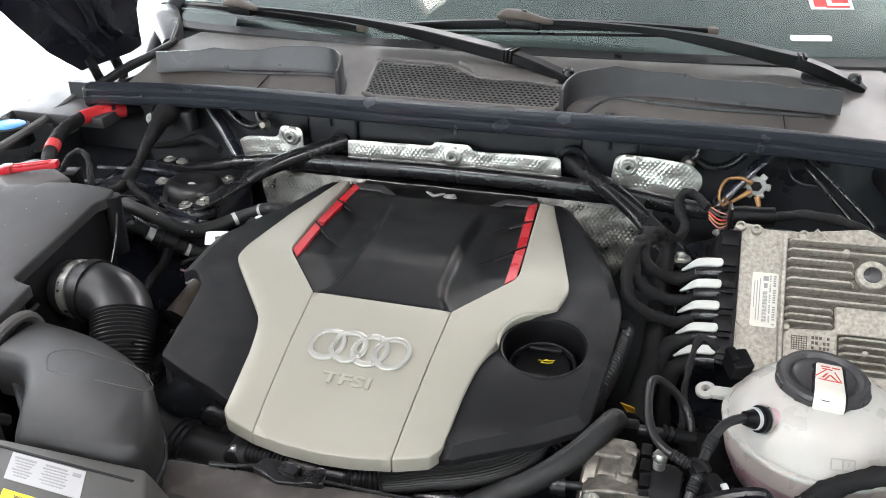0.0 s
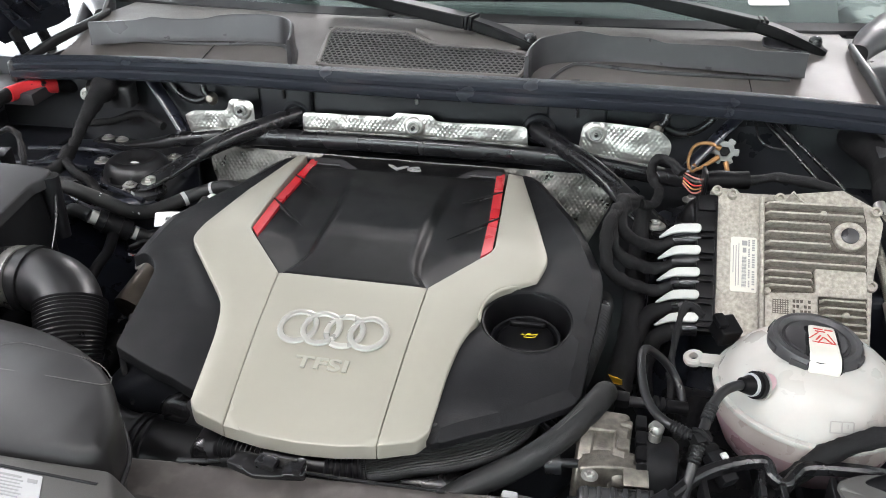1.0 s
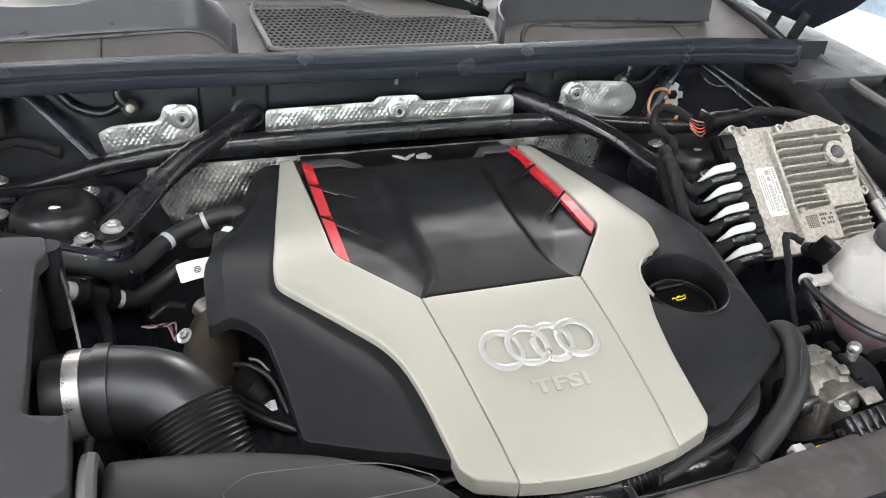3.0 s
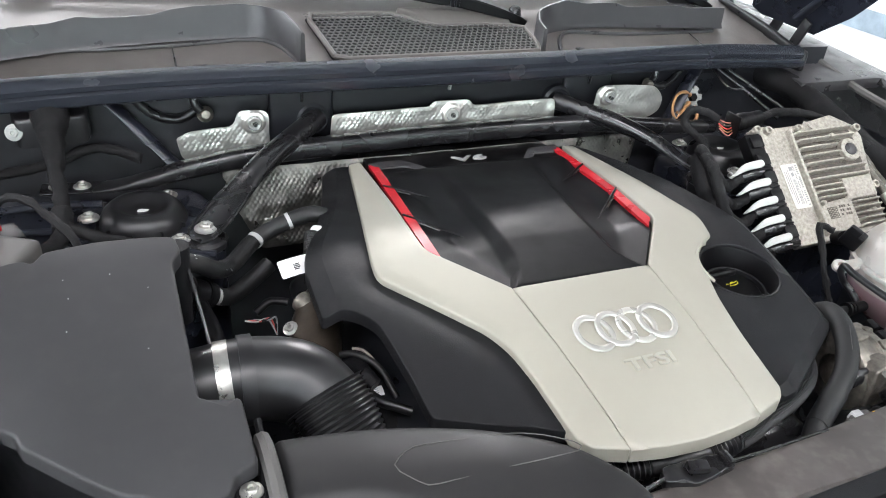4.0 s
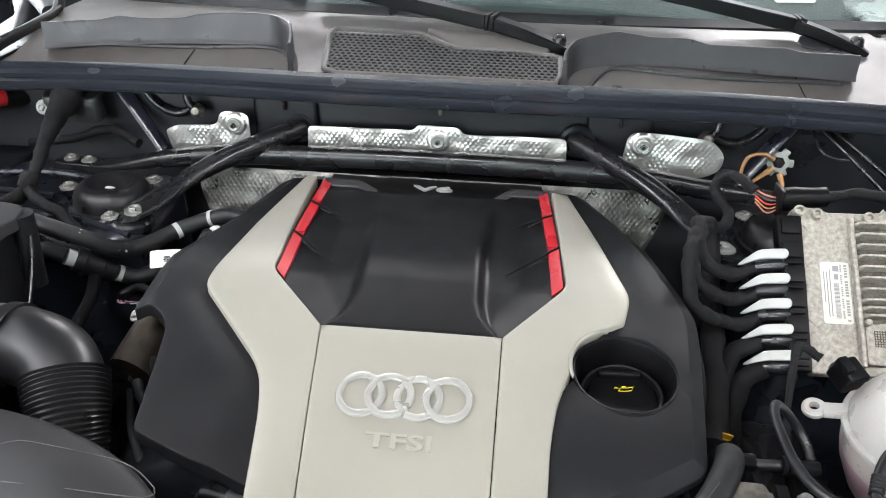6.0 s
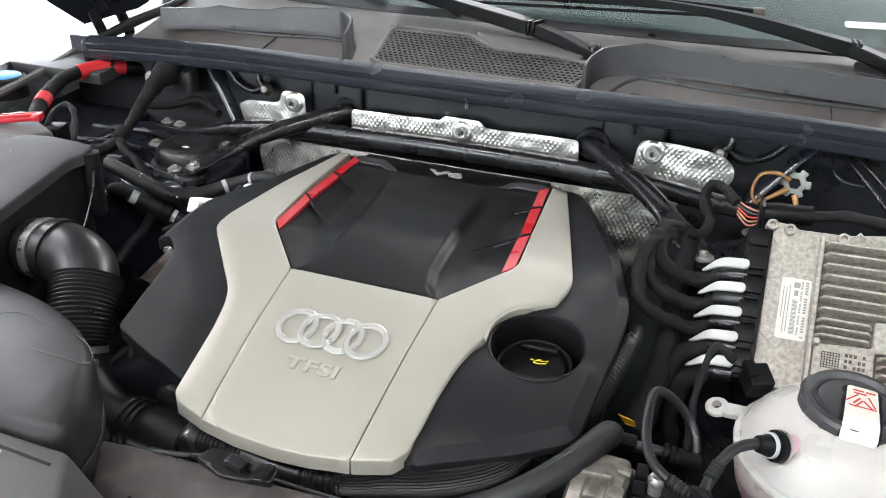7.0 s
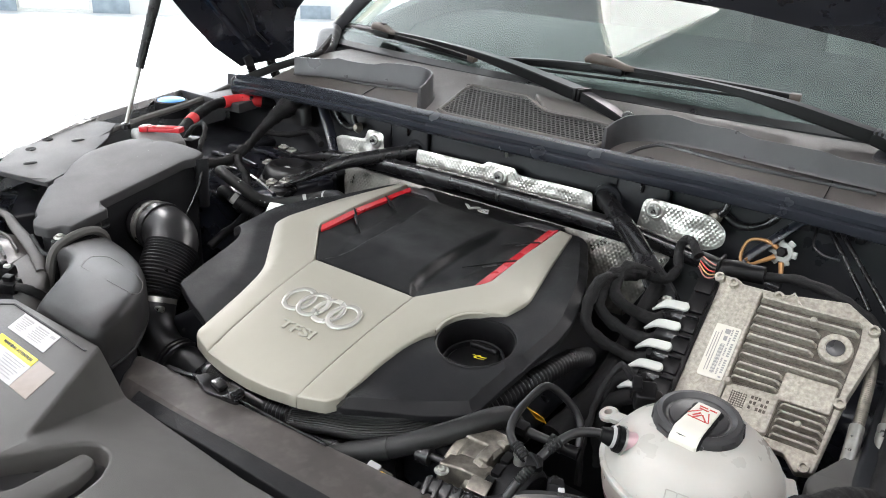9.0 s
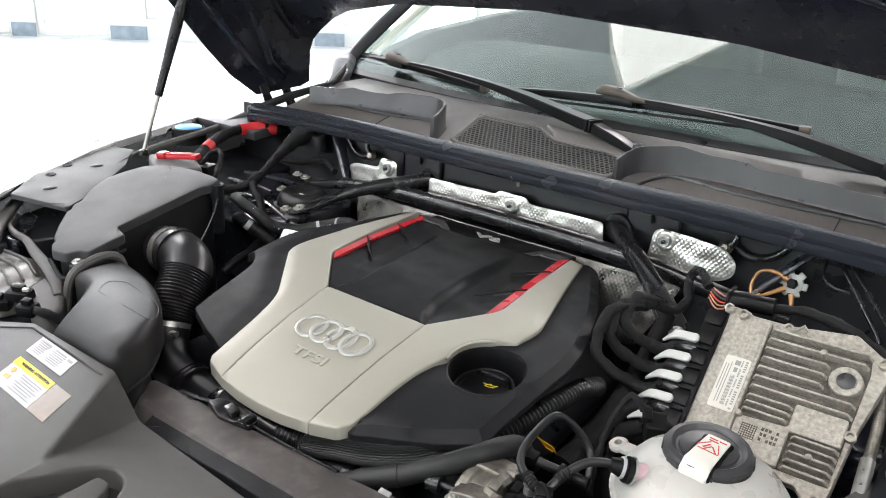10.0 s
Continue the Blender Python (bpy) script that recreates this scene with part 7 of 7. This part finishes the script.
part("sleeve", tube([(0.162, -0.628, 0.8746), (0.182, -0.618, 0.8815), (0.203, -0.6075, 0.889)], [0.0116, 0.0120, 0.0122], 22), HOSE, rh, "thicker rubber sleeve")
part("printed_line", tube([(0.240, -0.583, 0.9195), (0.262, -0.556, 0.9265)], 0.0004, 6), GREY_PLASTIC, rh, "thin printed line")
line("corrugated_conduit", [(0.225, -0.545, 0.880), (0.250, -0.50, 0.899), (0.263, -0.45, 0.905), (0.272, -0.405, 0.907), (0.278, -0.35, 0.903), (0.280, -0.30, 0.885)], 0.0110, RUBBER, "corrugated black wiring conduit along the cover edge", "conduit", n=22, ribs=0.0044, pitch=0.0060)
alt = thing("alternator", 0.29, -0.565, 0.8, "cast aluminium alternator with a black plastic rear", "alternator")
AMX = pose(0.284, -0.562, 0.866, 0, 90, -6)
part("casing", turned([(0.020, -0.024), (0.040, -0.023), (0.0435, -0.020), (0.044, -0.010), (0.0415, -0.008), (0.0415, 0.008), (0.044, 0.010), (0.0435, 0.020), (0.040, 0.024), (0, 0.024)], AMX, 40), AGED, alt)
for a in (-64, -20, 18, 60):
    part("rim_lug", block(0.010, 0.012, 0.012, AMX @ pose(0, 0, 0, 0, 0, a) @ pose(-0.042, 0, 0.018), 0.003), AGED, alt)
part("top_saddle", slab(rounded([(0.258, -0.568), (0.258, -0.538), (0.307, -0.534), (0.309, -0.560)], 0.006), lambda x, y: 0.9135 - 0.10 * (x - 0.258), 0.02, 0.003, 0.02), AGED, alt)
part("clamp_band", slab(rounded([(0.262, -0.606), (0.262, -0.582), (0.313, -0.576), (0.315, -0.599)], 0.005), lambda x, y: 0.903 - 6 * (x - 0.288) ** 2, 0.045, 0.003, 0.01), AGED, alt, "machined clamp band")
part("front_bracket", block(0.066, 0.016, 0.024, pose(0.296, -0.622, 0.884, 30, 0, 6), 0.004, 3), BLACK_METAL, alt, "black ribbed bracket")
for k in range(6):
    part("bracket_rib", block(0.004, 0.020, 0.018, pose(0.270 + 0.011 * k, -0.630 + 0.001 * k, 0.888, 30, 0, 6), 0.001), BLACK_METAL, alt)
part("steel_shim", block(0.022, 0.016, 0.003, pose(0.312, -0.606, 0.897, 24, 0, 4), 0.001), AGED, alt)
bolt("bolt", (0.272, -0.612, 0.8985), 0.0060, CHROME, alt)
part("through_bolt", tube([(0.238, -0.595, 0.892), (0.264, -0.592, 0.892)], 0.0042, 12), BLACK_METAL, alt)
part("through_bolt", tube([(0.308, -0.588, 0.888), (0.338, -0.585, 0.886)], 0.0042, 12), BLACK_METAL, alt)
part("end_bush", tube([(0.232, -0.596, 0.890), (0.246, -0.594, 0.891)], [0.010, 0.010], 14), BLACK_METAL, alt)
part("rear_cap", turned([(0.036, 0.0), (0.038, 0.006), (0.038, 0.030), (0.033, 0.037), (0, 0.038)], AMX @ pose(0, 0, 0.030), 32), BLACK_COVER, alt, "black plastic rear cap")
for k in range(4):
    part("terminal_block", block(0.010, 0.014, 0.012, pose(0.317, -0.545 - 0.017 * k, 0.906 - 0.004 * k, 12), 0.002), BLACK_PAD, alt)
part("stud", join(tube([(0.329, -0.560, 0.900), (0.329, -0.560, 0.912)], 0.006, 12), turned([(0, 0.0065), (0.005, 0.005), (0.0072, 0.001), (0.0068, -0.003), (0.004, -0.006)], pose(0.329, -0.560, 0.917), 16)), CHROME, alt)
part("toothed_clip", join(*[block(0.004, 0.010, 0.006, pose(0.258 + 0.0075 * k, -0.634 + 0.001 * k, 0.884, 20), 0.001) for k in range(5)], block(0.036, 0.006, 0.004, pose(0.273, -0.629, 0.884, 20), 0.001)), BLACK_METAL, alt)
fc = thing("front_connector", 0.215, -0.64, 0.88, "grey wiring connector with a small yellow lock", "connector")
part("body", block(0.030, 0.016, 0.014, pose(0.212, -0.638, 0.876, 10, 10, 8), 0.003), GREY_PLASTIC, fc)
part("lock", block(0.008, 0.006, 0.010, pose(0.222, -0.642, 0.883, 10, 10, 8), 0.001), YELLOW_TAG, fc, "yellow lock")
part("shroud", block(0.014, 0.013, 0.010, pose(0.205, -0.637, 0.881, 10, 10, 8), 0.002), LABEL_GREY, fc)
part("cable", tube([(0.228, -0.637, 0.876), (0.245, -0.632, 0.872), (0.252, -0.625, 0.85)], 0.006, 10, ribs=0.001, pitch=0.003), RUBBER, fc)
line("tank_hose", [(0.404, -0.534, 0.9585), (0.392, -0.541, 0.9605), (0.380, -0.552, 0.960), (0.370, -0.568, 0.954), (0.364, -0.585, 0.946), (0.358, -0.603, 0.935), (0.352, -0.622, 0.918), (0.346, -0.64, 0.895)], 0.0044, RUBBER, "thin glossy black coolant hose plugged into the tank", "hose", n=16)
ql = thing("quick_coupling", 0.408, -0.532, 0.95, "black round quick coupling on the tank outlet", "coupling")
part("ring", tube([(0.415, -0.5275, 0.9545), (0.411, -0.530, 0.956)], 0.0128, 22), BLACK_PAD, ql)
part("body", tube([(0.411, -0.530, 0.956), (0.404, -0.534, 0.958), (0.398, -0.537, 0.960)], [0.0110, 0.0085, 0.0065], 20), BLACK_PAD, ql)
part("seal_band", tube([(0.409, -0.531, 0.9568), (0.4065, -0.5325, 0.9575)], 0.0105, 20), LABEL_GREY, ql, "pale inner band")
part("wire_clip", tube([(0.4165, -0.5265, 0.954), (0.4150, -0.5275, 0.9545)], 0.0138, 22), CHROME, ql, "bright spring clip")
line("vent_hose", [(0.360, -0.594, 0.940), (0.342, -0.589, 0.944), (0.325, -0.577, 0.947), (0.316, -0.556, 0.949), (0.313, -0.531, 0.951), (0.313, -0.502, 0.953), (0.317, -0.489, 0.953), (0.325, -0.480, 0.945), (0.338, -0.472, 0.930), (0.350, -0.472, 0.915), (0.357, -0.482, 0.905), (0.360, -0.490, 0.896)], 0.0041, RUBBER, "thin bent black vent hose", "hose", n=14, k=5)
line("cross_pipe", [(0.297, -0.505, 0.900), (0.312, -0.503, 0.898), (0.330, -0.500, 0.896), (0.362, -0.498, 0.894)], [0.0056, 0.0052, 0.0050, 0.0050], RUBBER, "short black coolant pipe", "pipe")
cj = thing("pipe_joint", 0.34, -0.5, 0.89, "black ringed joint on the coolant pipe", "coupling")
for k in range(3):
    part("ring", tube([(0.331 + 0.006 * k, -0.500, 0.896), (0.335 + 0.006 * k, -0.500, 0.8955)], 0.0090 - 0.0008 * k, 16), BLACK_PAD, cj)
part("sleeve", tube([(0.345, -0.4995, 0.895), (0.364, -0.498, 0.894)], 0.0066, 14), BLACK_PAD, cj)
part("bracket", block(0.016, 0.014, 0.012, pose(0.300, -0.505, 0.901, 10), 0.003), BLACK_PAD, cj)
hc = thing("hose_clip", 0.36, -0.595, 0.92, "black clip holding two hoses together", "clip")
part("body", block(0.016, 0.010, 0.013, pose(0.361, -0.594, 0.9405, 25, 0, 30), 0.002), BLACK_PAD, hc)
part("strap", tube([(0.354, -0.590, 0.9465), (0.361, -0.594, 0.9485), (0.368, -0.598, 0.9425)], 0.0022, 8), BLACK_PAD, hc)
for a, b in (((0.3655, -0.579, 0.9492), (0.371, -0.566, 0.955)), ((0.355, -0.612, 0.928), (0.3605, -0.598, 0.9388)), ((0.336, -0.586, 0.9452), (0.352, -0.5925, 0.942))):
    part("spiral_sleeve", tube([a, b], 0.0050, 14, k=12, ribs=0.0014, pitch=0.0030), HOSE, hc)
wp = thing("wiring_plug", 0.386, -0.577, 0.90, "dark wiring plug with a small white lock", "plug")
part("body", block(0.016, 0.030, 0.014, pose(0.384, -0.588, 0.905, 20, 0, 32), 0.003), BLACK_COVER, wp)
part("lock", block(0.006, 0.006, 0.004, pose(0.386, -0.582, 0.9145, 20, 0, 32), 0.001), WHITE_PLASTIC, wp, "white lock")
part("cable", tube([(0.377, -0.573, 0.912), (0.368, -0.560, 0.90), (0.362, -0.55, 0.87)], 0.006, 10), TAPE, wp)
yt = thing("yellow_tag", 0.286, -0.455, 0.87, "thin yellow plastic tag among dark hoses", "tag")
part("plate", slab([(-0.003, -0.019), (0.0035, -0.006), (0.005, 0.004), (0.001, 0.019), (-0.005, 0.006)], lambda x, y: 14 * x * y, 0.001, 0, 0.006, Matrix.Translation((0.296, -0.463, 0.892)) @ Vector((0.4, 0.65, -0.85)).to_track_quat("Y", "Z").to_matrix().to_4x4() @ pose(0, 0, 0, 0, -35)), YELLOW_TAG, yt)
br = thing("headlamp_bracket", 0.45, -0.60, 0.86, "black ribbed headlamp mounting bracket", "bracket")
RIM = [(0.338, -0.637, 0.912), (0.364, -0.609, 0.914), (0.394, -0.591, 0.915), (0.419, -0.584, 0.915), (0.424, -0.597, 0.911), (0.434, -0.602, 0.909), (0.443, -0.592, 0.911), (0.455, -0.583, 0.914), (0.496, -0.577, 0.913), (0.522, -0.578, 0.912)]
part("rim", strap(RIM, [0.008, 0.010, 0.010, 0.010, 0.009, 0.009, 0.009, 0.010, 0.010, 0.010], [0.012] * 10, 6, 0.5), BLACK_METAL, br)
part("web", slab(rounded([(0.335, -0.66), (0.366, -0.614), (0.41, -0.597), (0.50, -0.590), (0.60, -0.585), (0.62, -0.70), (0.36, -0.70)], 0.01), 0.888, 0.03, 0.005, 0.05), BLACK_COVER, br)
for a, b in (((0.366, -0.612), (0.370, -0.69)), ((0.416, -0.592), (0.408, -0.69)), ((0.431, -0.602), (0.432, -0.69)), ((0.474, -0.590), (0.468, -0.69))):
    part("rib", strap([(*a, 0.903), (*b, 0.903)], [0.005, 0.005], [0.022, 0.022], 4), BLACK_METAL, br)
part("side_leg", strap([(0.340, -0.634, 0.908), (0.318, -0.650, 0.896), (0.300, -0.675, 0.884)], [0.018, 0.022, 0.02], [0.01, 0.01, 0.01], 6), BLACK_COVER, br)
part("grey_shoulder", slab(rounded([(0.472, -0.600), (0.495, -0.588), (0.60, -0.570), (0.62, -0.66), (0.485, -0.645)], 0.008), 0.922, 0.02, 0.004, 0.03), GREY_PLASTIC, br)
fh = thing("front_harness", 0.52, -0.56, 0.9, "taped harness running across the front of the coolant tank", "harness")
part("trunk", tube([(0.405, -0.60, 0.862), (0.440, -0.580, 0.888), (0.466, -0.572, 0.918), (0.492, -0.570, 0.938), (0.522, -0.567, 0.952), (0.55, -0.555, 0.962), (0.575, -0.528, 0.966), (0.60, -0.48, 0.955), (0.62, -0.43, 0.93)], [0.008, 0.009, 0.0085, 0.0085, 0.0085, 0.0085, 0.0085, 0.009, 0.009], 16, k=12), TAPE, fh)
part("plug_shell", block(0.034, 0.024, 0.020, pose(0.512, -0.600, 0.915, 20, -20, 20), 0.005, 3), BLACK_PAD, fh)
solo("right_cover", slab(rounded([(0.562, -0.420), (0.612, -0.300), (0.70, -0.24), (0.80, -0.30), (0.78, -0.60), (0.64, -0.58), (0.60, -0.50)], 0.015), lambda x, y: 0.918 + 0.02 * (y + 0.42), 0.03, 0.005, 0.05), GREY_PLASTIC, "dark grey plastic cover beside the coolant tank", "cover")

# ---- wiring and lines beside the control unit ----
lp = thing("wiring_loom", 0.32, -0.26, 0.95, "cloth-taped wiring branches curling into the control unit", "wiring")
for i, (x0, v) in enumerate(((0.300, 0.058), (0.292, 0.086), (0.286, 0.113))):
    e = EM @ Vector((-0.052, -v - 0.002, -0.008))
    part("branch", tube([(0.315 - 0.006 * i, -0.215 - 0.01 * i, 0.985), (x0 - 0.008, -0.245 - 0.022 * i, 0.996 - 0.004 * i), (x0 - 0.004, -0.280 - 0.022 * i, 0.972 - 0.014 * i), (e.x - 0.03, e.y - 0.004, e.z - 0.010), (e.x, e.y, e.z)], [0.0066, 0.0074, 0.0074, 0.007, 0.0066], 14, k=12), TAPE, lp)
for v, dx in ((0.140, 0.03), (0.168, 0.02)):
    e = EM @ Vector((-0.052, -v - 0.002, -0.008))
    part("branch", tube([(e.x, e.y, e.z), (e.x - dx, e.y - 0.005, e.z - 0.015), (e.x - dx - 0.008, e.y - 0.02, e.z - 0.05), (e.x - dx, e.y - 0.02, e.z - 0.10)], 0.0095, 14), TAPE, lp)
part("trunk", tube([(0.322, -0.200, 0.965), (0.318, -0.26, 0.915), (0.315, -0.34, 0.87), (0.30, -0.42, 0.84)], [0.010, 0.012, 0.014, 0.016], 14), TAPE, lp)
part("upper_branch", tube([(0.315, -0.225, 0.985), (0.330, -0.210, 0.978), (0.341, -0.190, 0.986), (0.333, -0.168, 0.992), (0.328, -0.157, 1.003), (0.332, -0.156, 1.016), (0.343, -0.161, 1.021), (0.354, -0.176, 1.020), (0.364, -0.187, 1.014)], 0.0060, 14), TAPE, lp)
for i in range(5):
    part("bare_wire", tube([(0.366, -0.182 - 0.002 * i, 1.014 - 0.003 * i), (0.38, -0.184 - 0.003 * i, 1.008 - 0.004 * i), (0.396, -0.186 - 0.001 * i, 1.006 - 0.002 * i)], 0.0010, 6), (PINK_WIRE, MOUNT, RED_INK, COPPER, PINK_WIRE)[i], lp, "thin coloured wire")
part("connector", tube([(0.395, -0.186, 1.005), (0.402, -0.186, 1.006), (0.41, -0.185, 1.007), (0.445, -0.183, 1.010)], [0.0135, 0.0135, 0.0115, 0.0115], 18), BLACK_PAD, lp)
part("connector_flange", block(0.005, 0.030, 0.034, pose(0.392, -0.186, 1.004), 0.003), BLACK_PAD, lp)
part("outgoing_branch", tube([(0.445, -0.183, 1.010), (0.48, -0.178, 1.014), (0.53, -0.19, 1.012), (0.575, -0.215, 1.0), (0.60, -0.26, 0.98)], 0.0062, 14), TAPE, lp)
gs = thing("ground_point", 0.436, -0.038, 0.985, "star-shaped zinc earth point with copper cable lugs", "earth point")
gm = pose(0.436, -0.040, 0.992, 72, 0, -8)
part("star_plate", join(turned([(0.013, 0.003), (0.014, 0.0), (0, -0.001)], gm, 20), turned([(0, 0.004), (0.013, 0.003)], gm, 20), *[block(0.009, 0.010, 0.003, gm @ pose(0, 0, 0.001, 0, 0, 60 * i) @ pose(0.015, 0, 0), 0.002) for i in range(6)]), WASHER, gs)
part("nut", turned([(0, 0.010), (0.006, 0.010), (0.0075, 0.008), (0.0075, 0.003)], gm, 6), BLACK_PAD, gs)
for a, pts in enumerate((((0.428, -0.045, 0.998), (0.410, -0.05, 1.006), (0.392, -0.055, 1.002), (0.386, -0.06, 0.982), (0.392, -0.065, 0.968), (0.400, -0.06, 0.972)), ((0.428, -0.048, 0.986), (0.412, -0.055, 0.976), (0.400, -0.06, 0.970), (0.394, -0.062, 0.978)), ((0.438, -0.05, 0.980), (0.442, -0.058, 0.966), (0.436, -0.062, 0.958)))):
    part("cable_lug", tube(pts, [0.004, 0.0032, 0.0024, 0.0024, 0.0024, 0.0024][:len(pts)], 8), COPPER, gs)
ac = thing("brake_lines", 0.5, -0.06, 1.02, "thin black metal lines from a block on the firewall", "pipes")
part("block", join(block(0.080, 0.02, 0.024, pose(0.486, -0.012, 1.036), 0.004), block(0.012, 0.010, 0.016, pose(0.455, -0.024, 1.033), 0.003), block(0.012, 0.010, 0.016, pose(0.522, -0.026, 1.033), 0.003)), BLACK_COVER, ac)
for pts, r in (([(0.478, -0.012, 1.045), (0.486, -0.032, 1.035), (0.516, -0.066, 1.011), (0.548, -0.101, 0.985), (0.560, -0.115, 0.974)], 0.0031), ([(0.494, -0.014, 1.045), (0.502, -0.036, 1.035), (0.534, -0.072, 1.013), (0.565, -0.107, 0.992), (0.578, -0.120, 0.980)], 0.0031), ([(0.466, -0.015, 1.046), (0.470, -0.041, 1.035), (0.474, -0.064, 1.022), (0.488, -0.072, 1.014), (0.509, -0.074, 1.013)], 0.0019)):
    part("line", tube(pts, r, 10), BLACK_METAL, ac)
for dx, y0 in ((0.0, 0.0), (0.024, 0.02)):
    rl = thing("refrigerant_line", 0.59 + dx, -0.3, 0.95, "braided metal refrigerant line with bright ferrules", "pipe", "refrigerant lines")
    p = [Vector((0.578 + dx, -0.20 + y0, 0.99)), Vector((0.588 + dx, -0.28 + y0, 0.955)), Vector((0.592 + dx, -0.36 + y0, 0.91))]
    part("pipe", tube(p, 0.0058, 12, ribs=0.0006, pitch=0.0024), AGED, rl)
    part("ferrule", tube([p[1].lerp(p[2], 0.5), p[2]], 0.0075, 14), CHROME, rl)
    part("ferrule", tube([p[0], p[0].lerp(p[1], 0.25)], 0.0072, 14), CHROME, rl)
    part("rubber_end", tube([p[2], p[2] + Vector((0.0, -0.05, -0.035))], 0.0078, 12), RUBBER, rl)
line("wing_harness", [(0.580, 0.035, 1.032), (0.598, 0.008, 1.020), (0.616, -0.025, 1.012), (0.630, -0.065, 1.005), (0.632, -0.11, 0.996), (0.628, -0.16, 0.985), (0.632, -0.25, 0.960), (0.63, -0.42, 0.92)], [0.019, 0.022, 0.0195, 0.0225, 0.0185, 0.0195, 0.016, 0.013], TAPE, "thick cloth-taped harness along the wing", "harness", n=16)
sp = thing("tank_sensor_plug", 0.385, -0.425, 0.93, "black wiring plug above the coolant tank", "plug")
part("body", block(0.022, 0.024, 0.022, pose(0.400, -0.428, 0.945, 20, 0, 25), 0.003, 3), BLACK_PAD, sp)
part("latch", block(0.010, 0.016, 0.008, pose(0.392, -0.434, 0.959, 20, 0, 25), 0.002), BLACK_PAD, sp)
part("collar", tube([(0.398, -0.418, 0.940), (0.405, -0.402, 0.930)], 0.009, 12), BLACK_PAD, sp)
part("lead", tube([(0.380, -0.412, 0.95), (0.362, -0.405, 0.955), (0.352, -0.43, 0.93), (0.352, -0.46, 0.88), (0.36, -0.48, 0.84)], 0.004, 8), TAPE, sp)
